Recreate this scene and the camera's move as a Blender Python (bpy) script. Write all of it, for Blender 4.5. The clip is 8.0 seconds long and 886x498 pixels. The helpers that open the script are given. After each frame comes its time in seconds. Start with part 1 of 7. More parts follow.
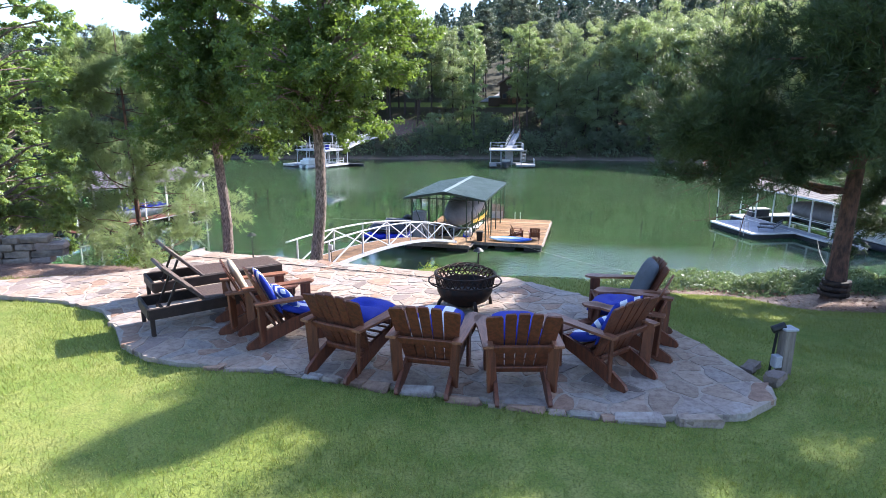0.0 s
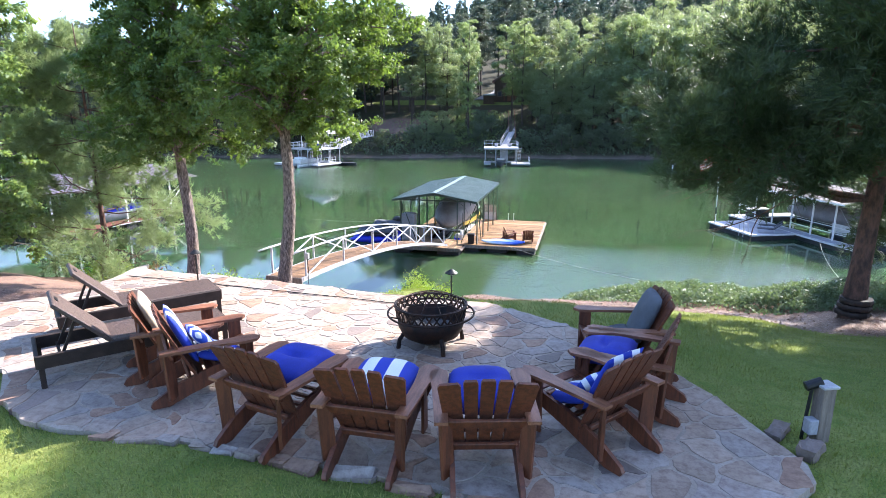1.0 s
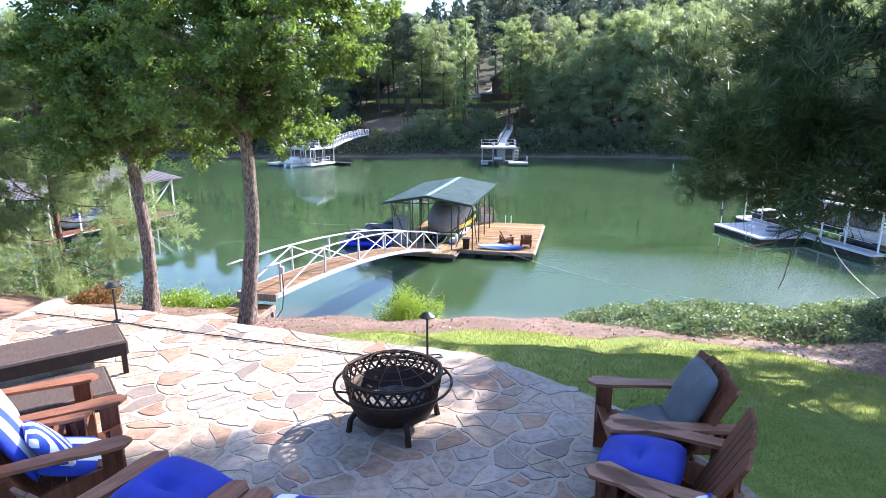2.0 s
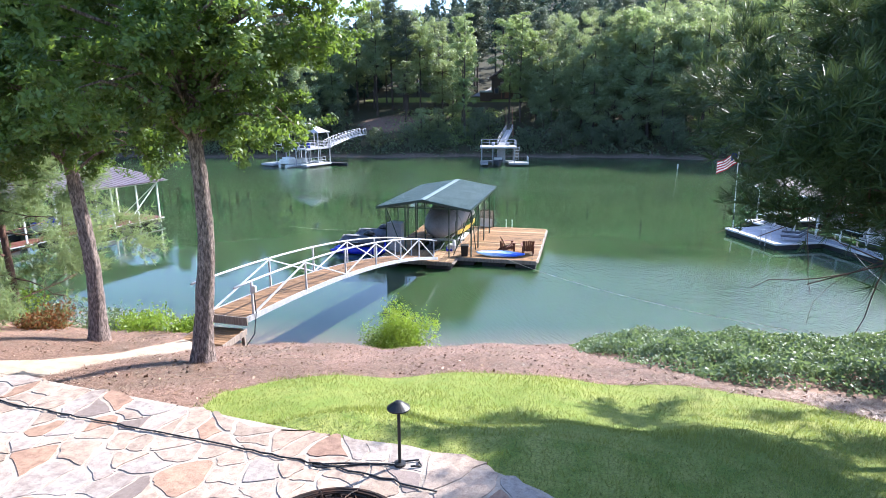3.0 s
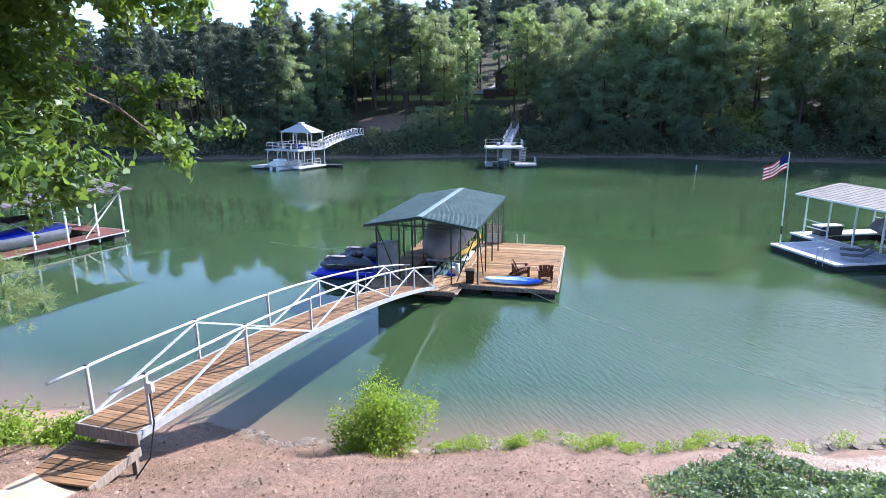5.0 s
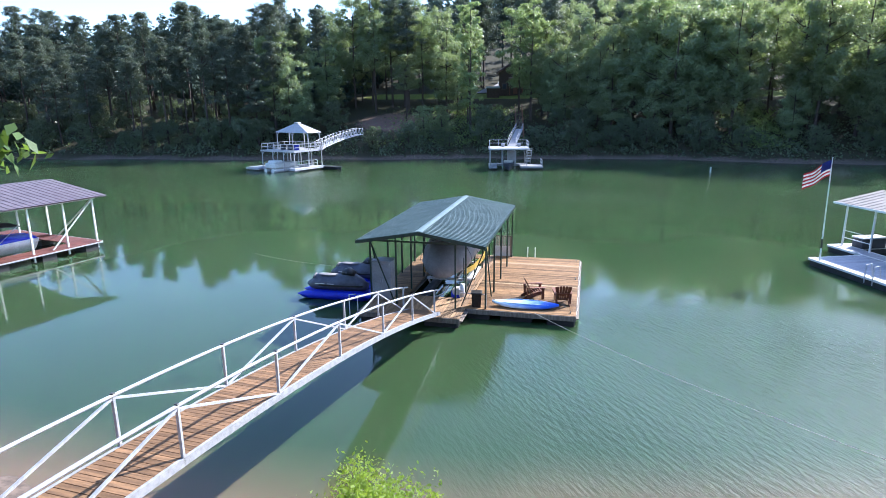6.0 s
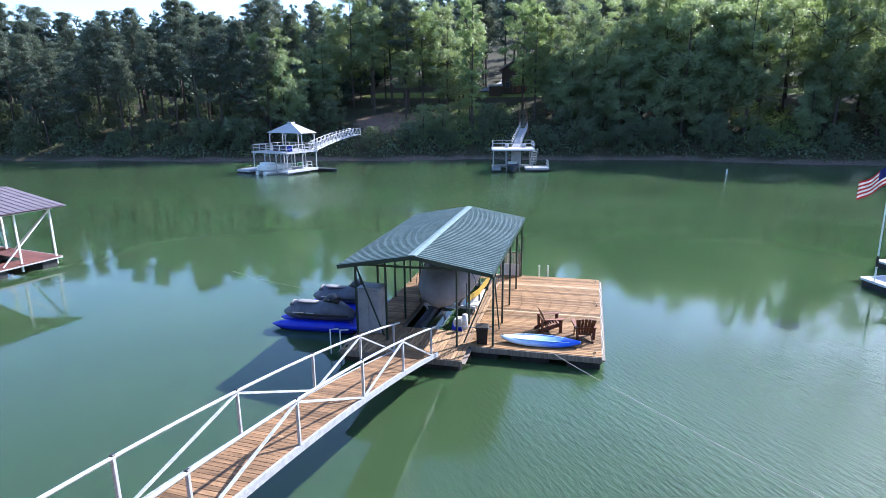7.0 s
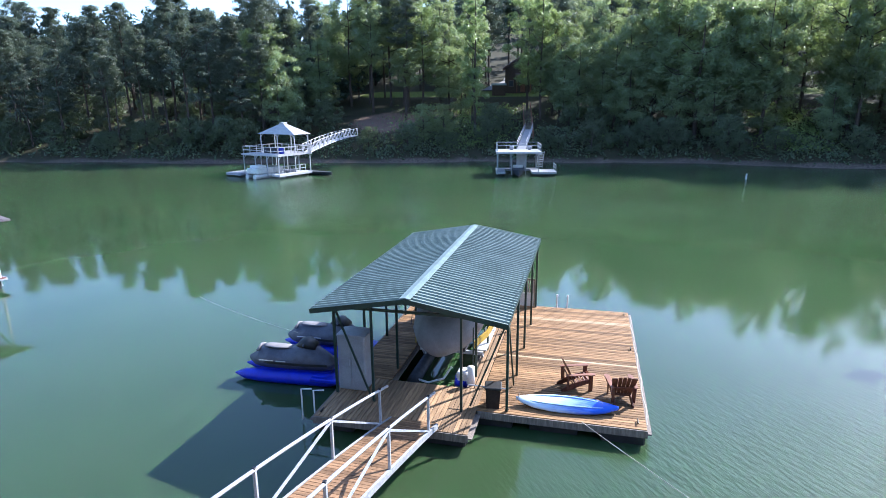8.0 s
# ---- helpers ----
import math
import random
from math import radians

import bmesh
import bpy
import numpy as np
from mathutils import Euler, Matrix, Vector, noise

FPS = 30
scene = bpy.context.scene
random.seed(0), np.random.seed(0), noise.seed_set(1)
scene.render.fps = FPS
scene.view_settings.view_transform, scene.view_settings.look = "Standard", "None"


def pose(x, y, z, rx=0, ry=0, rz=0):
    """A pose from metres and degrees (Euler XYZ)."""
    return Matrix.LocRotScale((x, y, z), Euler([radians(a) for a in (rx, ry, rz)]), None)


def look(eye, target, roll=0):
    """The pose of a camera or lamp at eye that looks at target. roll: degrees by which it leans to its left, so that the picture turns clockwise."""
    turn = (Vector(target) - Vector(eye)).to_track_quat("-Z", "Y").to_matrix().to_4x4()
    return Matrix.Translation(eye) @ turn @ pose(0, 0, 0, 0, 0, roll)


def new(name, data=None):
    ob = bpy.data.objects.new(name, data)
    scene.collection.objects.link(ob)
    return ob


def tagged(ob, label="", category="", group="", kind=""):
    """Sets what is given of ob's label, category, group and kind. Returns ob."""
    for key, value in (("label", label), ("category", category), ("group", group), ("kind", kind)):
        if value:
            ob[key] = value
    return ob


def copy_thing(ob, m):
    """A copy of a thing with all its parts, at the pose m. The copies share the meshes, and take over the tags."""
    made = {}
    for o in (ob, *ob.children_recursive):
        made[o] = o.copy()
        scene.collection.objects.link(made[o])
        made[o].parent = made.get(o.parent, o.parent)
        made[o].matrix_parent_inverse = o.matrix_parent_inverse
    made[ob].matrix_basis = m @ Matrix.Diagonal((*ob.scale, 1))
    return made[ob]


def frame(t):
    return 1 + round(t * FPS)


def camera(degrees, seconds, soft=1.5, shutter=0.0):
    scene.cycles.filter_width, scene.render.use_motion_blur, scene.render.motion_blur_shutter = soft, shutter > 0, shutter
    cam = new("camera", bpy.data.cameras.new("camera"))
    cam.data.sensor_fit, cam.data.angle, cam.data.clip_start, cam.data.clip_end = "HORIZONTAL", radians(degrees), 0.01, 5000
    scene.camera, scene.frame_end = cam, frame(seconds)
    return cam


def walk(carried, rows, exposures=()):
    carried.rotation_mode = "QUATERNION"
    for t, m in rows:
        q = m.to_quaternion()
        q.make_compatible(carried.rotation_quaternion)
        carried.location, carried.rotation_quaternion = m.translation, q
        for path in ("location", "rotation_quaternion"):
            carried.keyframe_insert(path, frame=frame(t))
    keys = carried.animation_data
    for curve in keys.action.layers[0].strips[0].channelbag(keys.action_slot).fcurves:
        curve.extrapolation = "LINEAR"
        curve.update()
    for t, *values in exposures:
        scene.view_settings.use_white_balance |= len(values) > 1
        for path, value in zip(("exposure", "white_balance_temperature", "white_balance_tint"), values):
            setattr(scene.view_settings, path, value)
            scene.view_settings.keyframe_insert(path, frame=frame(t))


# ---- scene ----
cam = camera(74.0, 8.0, soft=0.5)
PATH = [
    (0, (-1.174, -1.545, 9.463), (-1.639, 0.345, 9.007), 0.1),
    (0.5, (-1.118, -0.836, 9.486), (-1.576, 1.056, 9.025), 0.1),
    (1, (-1.089, -0.014, 9.491), (-1.543, 1.878, 9.028), -0.0),
    (1.5, (-1.147, 0.986, 9.486), (-1.597, 2.879, 9.02), -0.1),
    (3, (-1.633, 4.304, 9.423), (-2.08, 6.195, 8.953), -0.2),
    (3.5, (-1.871, 5.623, 9.377), (-2.32, 7.514, 8.906), -0.3),
    (4, (-2.186, 7.064, 9.356), (-2.637, 8.955, 8.883), -0.3),
    (4.5, (-2.531, 8.581, 9.418), (-2.984, 10.471, 8.943), -0.4),
    (6, (-3.885, 13.899, 9.408), (-4.346, 15.786, 8.929), -0.4),
    (6.5, (-4.345, 15.963, 9.357), (-4.809, 17.848, 8.877), -0.4),
    (7, (-4.826, 18.209, 9.36), (-5.292, 20.093, 8.878), -0.5),
    (7.5, (-5.353, 20.398, 9.329), (-5.821, 22.283, 8.85), -0.3),
    (8, (-5.964, 22.844, 9.395), (-6.433, 24.727, 8.911), -0.4),
]
walk(cam, [(t, look(eye, target, roll)) for t, eye, target, roll in PATH], exposures=[(0, 1.68, 6150, 16), (1.5, 1.98, 6150, 16), (3, 1.7, 5950, 14), (4.5, 1.52, 5800, 14), (6, 1.47, 5680, 14), (8, 1.49, 5620, 14)])

# ---- light: sun ahead and to the side, clear summer sky ----
SUN_TO = Vector((0.64, 0.77, 0.0)).normalized()
SUN_UP = radians(36.5)
world = bpy.data.worlds.new("sky")
scene.world = world
world.use_nodes = True
wn = world.node_tree
sky = wn.nodes.new("ShaderNodeTexSky")
sky.sky_type, sky.sun_disc = "NISHITA", False
sky.sun_elevation, sky.sun_rotation = SUN_UP, math.atan2(SUN_TO.x, SUN_TO.y)
sky.air_density, sky.dust_density, sky.ozone_density = 1.0, 1.0, 3.6
wn.links.new(sky.outputs[0], wn.nodes["Background"].inputs[0])
wn.nodes["Background"].inputs[1].default_value = 0.15
sun = new("sun", bpy.data.lights.new("sun", "SUN"))
sun.data.energy, sun.data.angle, sun.data.color = 5.0, radians(0.55), (1.0, 0.95, 0.86)
SUN_DIR = SUN_TO * math.cos(SUN_UP) + Vector((0, 0, math.sin(SUN_UP)))
sun.matrix_world = look(SUN_DIR * 60 + Vector((0, 20, 0)), (0, 20, 0))

# ---- materials ----
def nodes_of(name):
    m = bpy.data.materials.new(name)
    m.use_nodes = True
    t = m.node_tree
    return m, t, t.nodes["Principled BSDF"], t.nodes["Material Output"]


def add(t, kind, **values):
    n = t.nodes.new(kind)
    for key, value in values.items():
        n.inputs[key].default_value = value
    return n


def noise_node(t, scale, detail=4.0, rough=0.6, stretch=(1, 1, 1), space="Object", shifted=False):
    c = t.nodes.new("ShaderNodeTexCoord")
    mp = t.nodes.new("ShaderNodeMapping")
    mp.inputs["Scale"].default_value = stretch
    if shifted:
        info = t.nodes.new("ShaderNodeObjectInfo")
        far = t.nodes.new("ShaderNodeVectorMath")
        far.operation = "SCALE"
        far.inputs[0].default_value = (41.0, 67.0, 23.0)
        t.links.new(info.outputs["Random"], far.inputs["Scale"])
        t.links.new(far.outputs[0], mp.inputs["Location"])
    t.links.new(c.outputs[space], mp.inputs["Vector"])
    n = add(t, "ShaderNodeTexNoise", Scale=scale, Detail=detail, Roughness=rough)
    t.links.new(mp.outputs[0], n.inputs["Vector"])
    return n


def mixed(t, fac, a, b, how="MIX"):
    n = t.nodes.new("ShaderNodeMix")
    n.data_type, n.blend_type = "RGBA", how
    for value, slot in ((fac, 0), (a, 6), (b, 7)):
        if isinstance(value, (int, float)):
            n.inputs[slot].default_value = value
        elif isinstance(value, tuple):
            n.inputs[slot].default_value = (*value, 1) if len(value) == 3 else value
        else:
            t.links.new(value, n.inputs[slot])
    return n.outputs[2]


def ramp(t, source, low, high):
    n = t.nodes.new("ShaderNodeMapRange")
    n.interpolation_type = "SMOOTHSTEP"
    n.inputs[1].default_value, n.inputs[2].default_value = low, high
    t.links.new(source, n.inputs[0])
    return n.outputs[0]


def bumped(t, shader, source, strength, distance=0.01):
    b = add(t, "ShaderNodeBump", Strength=strength, Distance=distance)
    t.links.new(source, b.inputs["Height"])
    t.links.new(b.outputs[0], shader.inputs["Normal"])
    return b


def mat(name, col, col2=None, scale=4.0, rough=0.6, metal=0.0, bump=0.2, fine=60.0, vary=0.0, stretch=(1, 1, 1), depth=0.004, spec=0.5, still=False, worn=(0.72, 0.7, 0.68)):
    """A surface with broad blotches, fine grain, relief and, between pieces, a little difference in tone."""
    m, t, p, _ = nodes_of(name)
    col2 = col2 or tuple(c * 0.72 for c in col)
    broad = noise_node(t, scale, 3.0, 0.55, stretch, shifted=vary > 0 and not still)
    grain = noise_node(t, fine, 5.0, 0.7, stretch, shifted=vary > 0 and not still)
    base = mixed(t, ramp(t, broad.outputs[0], 0.32, 0.68), col, col2)
    base = mixed(t, ramp(t, grain.outputs[0], 0.35, 0.75), base, mixed(t, 1.0, base, worn, "MULTIPLY"))
    if vary:
        info = t.nodes.new("ShaderNodeObjectInfo")
        hsv = t.nodes.new("ShaderNodeHueSaturation")
        span = t.nodes.new("ShaderNodeMapRange")
        span.inputs[3].default_value, span.inputs[4].default_value = 1 - vary, 1 + vary
        t.links.new(info.outputs["Random"], span.inputs[0])
        t.links.new(span.outputs[0], hsv.inputs["Value"])
        t.links.new(base, hsv.inputs["Color"])
        base = hsv.outputs[0]
    t.links.new(base, p.inputs["Base Color"])
    r = t.nodes.new("ShaderNodeMapRange")
    r.inputs[3].default_value, r.inputs[4].default_value = max(0.03, rough - 0.1), min(1, rough + 0.12)
    t.links.new(grain.outputs[0], r.inputs[0])
    t.links.new(r.outputs[0], p.inputs["Roughness"])
    p.inputs["Metallic"].default_value = metal
    p.inputs["Specular IOR Level"].default_value = spec
    if bump:
        bumped(t, p, grain.outputs[0], bump, depth)
    return m


def leaf_mat(name, col, col2, through_col, glow=0.45, gloss=0.35, tree=0.0, sheen=0.48):
    """Leaves: light on the face, light let through from behind, a waxy sheen; tone differs leaf by leaf and bough by bough."""
    m, t, p, out = nodes_of(name)
    geo = t.nodes.new("ShaderNodeNewGeometry")
    broad = noise_node(t, 0.6, 3.0)
    base = mixed(t, geo.outputs["Random Per Island"], col, col2)
    base = mixed(t, ramp(t, broad.outputs[0], 0.35, 0.7), base, mixed(t, 1.0, base, (0.7, 0.78, 0.75), "MULTIPLY"))
    info = t.nodes.new("ShaderNodeObjectInfo")
    hsv = t.nodes.new("ShaderNodeHueSaturation")
    for slot, lo, hi in (("Value", 1 - tree, 1 + tree), ("Hue", 0.5 - tree * 0.06, 0.5 + tree * 0.03)):
        span = t.nodes.new("ShaderNodeMapRange")
        span.inputs[3].default_value, span.inputs[4].default_value = lo, hi
        t.links.new(info.outputs["Random"], span.inputs[0])
        t.links.new(span.outputs[0], hsv.inputs[slot])
    t.links.new(base, hsv.inputs["Color"])
    t.links.new(hsv.outputs[0], p.inputs["Base Color"])
    p.inputs["Roughness"].default_value = sheen
    p.inputs["Specular IOR Level"].default_value = gloss
    tr = t.nodes.new("ShaderNodeBsdfTranslucent")
    t.links.new(mixed(t, geo.outputs["Random Per Island"], through_col, tuple(c * 0.6 for c in through_col)), tr.inputs["Color"])
    mx = t.nodes.new("ShaderNodeMixShader")
    mx.inputs[0].default_value = glow
    t.links.new(p.outputs[0], mx.inputs[1])
    t.links.new(tr.outputs[0], mx.inputs[2])
    t.links.new(mx.outputs[0], out.inputs["Surface"])
    return m


def ground_mat():
    """Lawn, pine straw, sandy path and shore stones on one sheet, told apart by the sheet's own area attributes."""
    m, t, p, _ = nodes_of("ground")
    big, mid, fine = (noise_node(t, s, 5.0, 0.65) for s in (0.35, 3.0, 45.0))
    straw = noise_node(t, 30.0, 6.0, 0.75, (1.0, 0.35, 1.0))

    def area(name, spread):
        a = t.nodes.new("ShaderNodeAttribute")
        a.attribute_name = name
        s = t.nodes.new("ShaderNodeMath")
        s.operation = "MULTIPLY_ADD"
        s.inputs[1].default_value = spread
        t.links.new(mid.outputs[0], s.inputs[0])
        t.links.new(a.outputs["Fac"], s.inputs[2])
        return ramp(t, s.outputs[0], 0.5 + spread * 0.5 - 0.08, 0.5 + spread * 0.5 + 0.08)

    grass = mixed(t, ramp(t, big.outputs[0], 0.35, 0.65), (0.20, 0.235, 0.05), (0.27, 0.275, 0.08))
    grass = mixed(t, ramp(t, mid.outputs[0], 0.35, 0.7), grass, (0.13, 0.185, 0.03))
    grass = mixed(t, ramp(t, fine.outputs[0], 0.4, 0.75), grass, (0.07, 0.10, 0.025))
    mulch = mixed(t, ramp(t, straw.outputs[0], 0.3, 0.7), (0.26, 0.17, 0.13), (0.09, 0.055, 0.042))
    mulch = mixed(t, ramp(t, mid.outputs[0], 0.4, 0.7), mulch, (0.25, 0.15, 0.11))
    sand = mixed(t, ramp(t, mid.outputs[0], 0.3, 0.7), (0.37, 0.305, 0.23), (0.27, 0.205, 0.15))
    rock = mixed(t, ramp(t, mid.outputs[0], 0.3, 0.7), (0.17, 0.128, 0.10), (0.06, 0.047, 0.04))
    # Floor of the far woods: the trees' shade is put into this near-black colour.
    shaded_floor = mixed(t, ramp(t, mid.outputs[0], 0.3, 0.7), (0.03, 0.04, 0.018), (0.055, 0.04, 0.026))
    base = mixed(t, area("woods", 0.3), grass, shaded_floor)
    base = mixed(t, area("mulch", 0.45), base, mulch)
    base = mixed(t, area("path", 0.25), base, sand)
    base = mixed(t, area("rock", 0.4), base, rock)
    t.links.new(base, p.inputs["Base Color"])
    p.inputs["Roughness"].default_value = 0.9
    p.inputs["Specular IOR Level"].default_value = 0.2
    bumped(t, p, straw.outputs[0], 0.6, 0.02)
    return m


def water_mat():
    """Green lake water: murky body under a clear, slightly rippled surface; the bed shows only close to the shore."""
    m, t, p, _ = nodes_of("lake_water")
    shallow = t.nodes.new("ShaderNodeAttribute")
    shallow.attribute_name = "shallow"
    big = noise_node(t, 0.05, 2.0)
    body = mixed(t, ramp(t, big.outputs[0], 0.35, 0.65), (0.033, 0.061, 0.025), (0.040, 0.072, 0.030))
    body = mixed(t, shallow.outputs["Fac"], body, (0.17, 0.12, 0.075))
    t.links.new(body, p.inputs["Base Color"])
    chop = t.nodes.new("ShaderNodeAttribute")
    chop.attribute_name = "chop"
    span = t.nodes.new("ShaderNodeMapRange")
    span.inputs[3].default_value, span.inputs[4].default_value = 0.035, 0.14
    t.links.new(chop.outputs["Fac"], span.inputs[0])
    t.links.new(span.outputs[0], p.inputs["Roughness"])
    p.inputs["IOR"].default_value = 1.333
    p.inputs["Subsurface Weight"].default_value = 1.0
    p.inputs["Subsurface Radius"].default_value = (0.5, 0.9, 0.6)
    p.inputs["Subsurface Scale"].default_value = 0.5
    ruffle = t.nodes.new("ShaderNodeAttribute")
    ruffle.attribute_name = "ruffle"
    patch = noise_node(t, 0.12, 3.0, 0.6)
    calm = t.nodes.new("ShaderNodeMath")
    calm.operation = "MULTIPLY_ADD"
    calm.inputs[1].default_value = 0.55
    t.links.new(patch.outputs[0], calm.inputs[0])
    t.links.new(ruffle.outputs["Fac"], calm.inputs[2])
    wide = noise_node(t, 0.8, 2.0, 0.5, (0.5, 1.3, 1.0))
    small = noise_node(t, 5.2, 3.0, 0.55)
    turn = small.inputs["Vector"].links[0].from_node
    turn.vector_type = "TEXTURE"
    turn.inputs["Rotation"].default_value = (0, 0, radians(-55))
    turn.inputs["Scale"].default_value = (2.6, 0.8, 1.0)
    total = t.nodes.new("ShaderNodeMath")
    total.operation = "MULTIPLY_ADD"
    rough_patch = t.nodes.new("ShaderNodeMath")
    rough_patch.operation = "MULTIPLY_ADD"
    rough_patch.inputs[1].default_value, rough_patch.inputs[2].default_value = 5.6, 0.26
    t.links.new(ramp(t, calm.outputs[0], 0.34, 0.95), rough_patch.inputs[0])
    low = t.nodes.new("ShaderNodeMath")
    low.operation = "MULTIPLY"
    low.inputs[1].default_value = 0.16
    t.links.new(wide.outputs[0], low.inputs[0])
    t.links.new(small.outputs[0], total.inputs[0])
    t.links.new(rough_patch.outputs[0], total.inputs[1])
    t.links.new(low.outputs[0], total.inputs[2])
    bumped(t, p, total.outputs[0], 0.15, 0.05)
    return m


def fade_mat(name, a, b, lo, hi):
    """Moulded plastic whose colour runs from a to b along the length, with cloudy streaks."""
    m, t, p, _ = nodes_of(name)
    c = t.nodes.new("ShaderNodeTexCoord")
    s = t.nodes.new("ShaderNodeSeparateXYZ")
    t.links.new(c.outputs["Object"], s.inputs[0])
    cloud = noise_node(t, 6.0, 4.0, 0.6, (0.5, 2.5, 2.5))
    mix = t.nodes.new("ShaderNodeMath")
    mix.operation = "MULTIPLY_ADD"
    mix.inputs[1].default_value = (hi - lo) * 0.7
    t.links.new(cloud.outputs[0], mix.inputs[0])
    t.links.new(s.outputs[0], mix.inputs[2])
    t.links.new(mixed(t, ramp(t, mix.outputs[0], lo + (hi - lo) * 0.35, hi + (hi - lo) * 0.35), a, b), p.inputs["Base Color"])
    p.inputs["Roughness"].default_value = 0.35
    bumped(t, p, cloud.outputs[0], 0.1, 0.004)
    return m


def stripe_mat(name, a, b, width, across=(1, 0, 0)):
    """Woven cloth in broad stripes."""
    m, t, p, _ = nodes_of(name)
    c = t.nodes.new("ShaderNodeTexCoord")
    dot = t.nodes.new("ShaderNodeVectorMath")
    dot.operation = "DOT_PRODUCT"
    dot.inputs[1].default_value = across
    t.links.new(c.outputs["Object"], dot.inputs[0])
    pp = t.nodes.new("ShaderNodeMath")
    pp.operation = "PINGPONG"
    pp.inputs[1].default_value = width
    t.links.new(dot.outputs["Value"], pp.inputs[0])
    weave = noise_node(t, 300.0)
    col = mixed(t, ramp(t, pp.outputs[0], width * 0.47, width * 0.53), a, b)
    col = mixed(t, ramp(t, weave.outputs[0], 0.3, 0.8), col, mixed(t, 1.0, col, (0.8, 0.8, 0.82), "MULTIPLY"))
    t.links.new(col, p.inputs["Base Color"])
    p.inputs["Roughness"].default_value = 0.85
    bumped(t, p, weave.outputs[0], 0.3, 0.002)
    return m


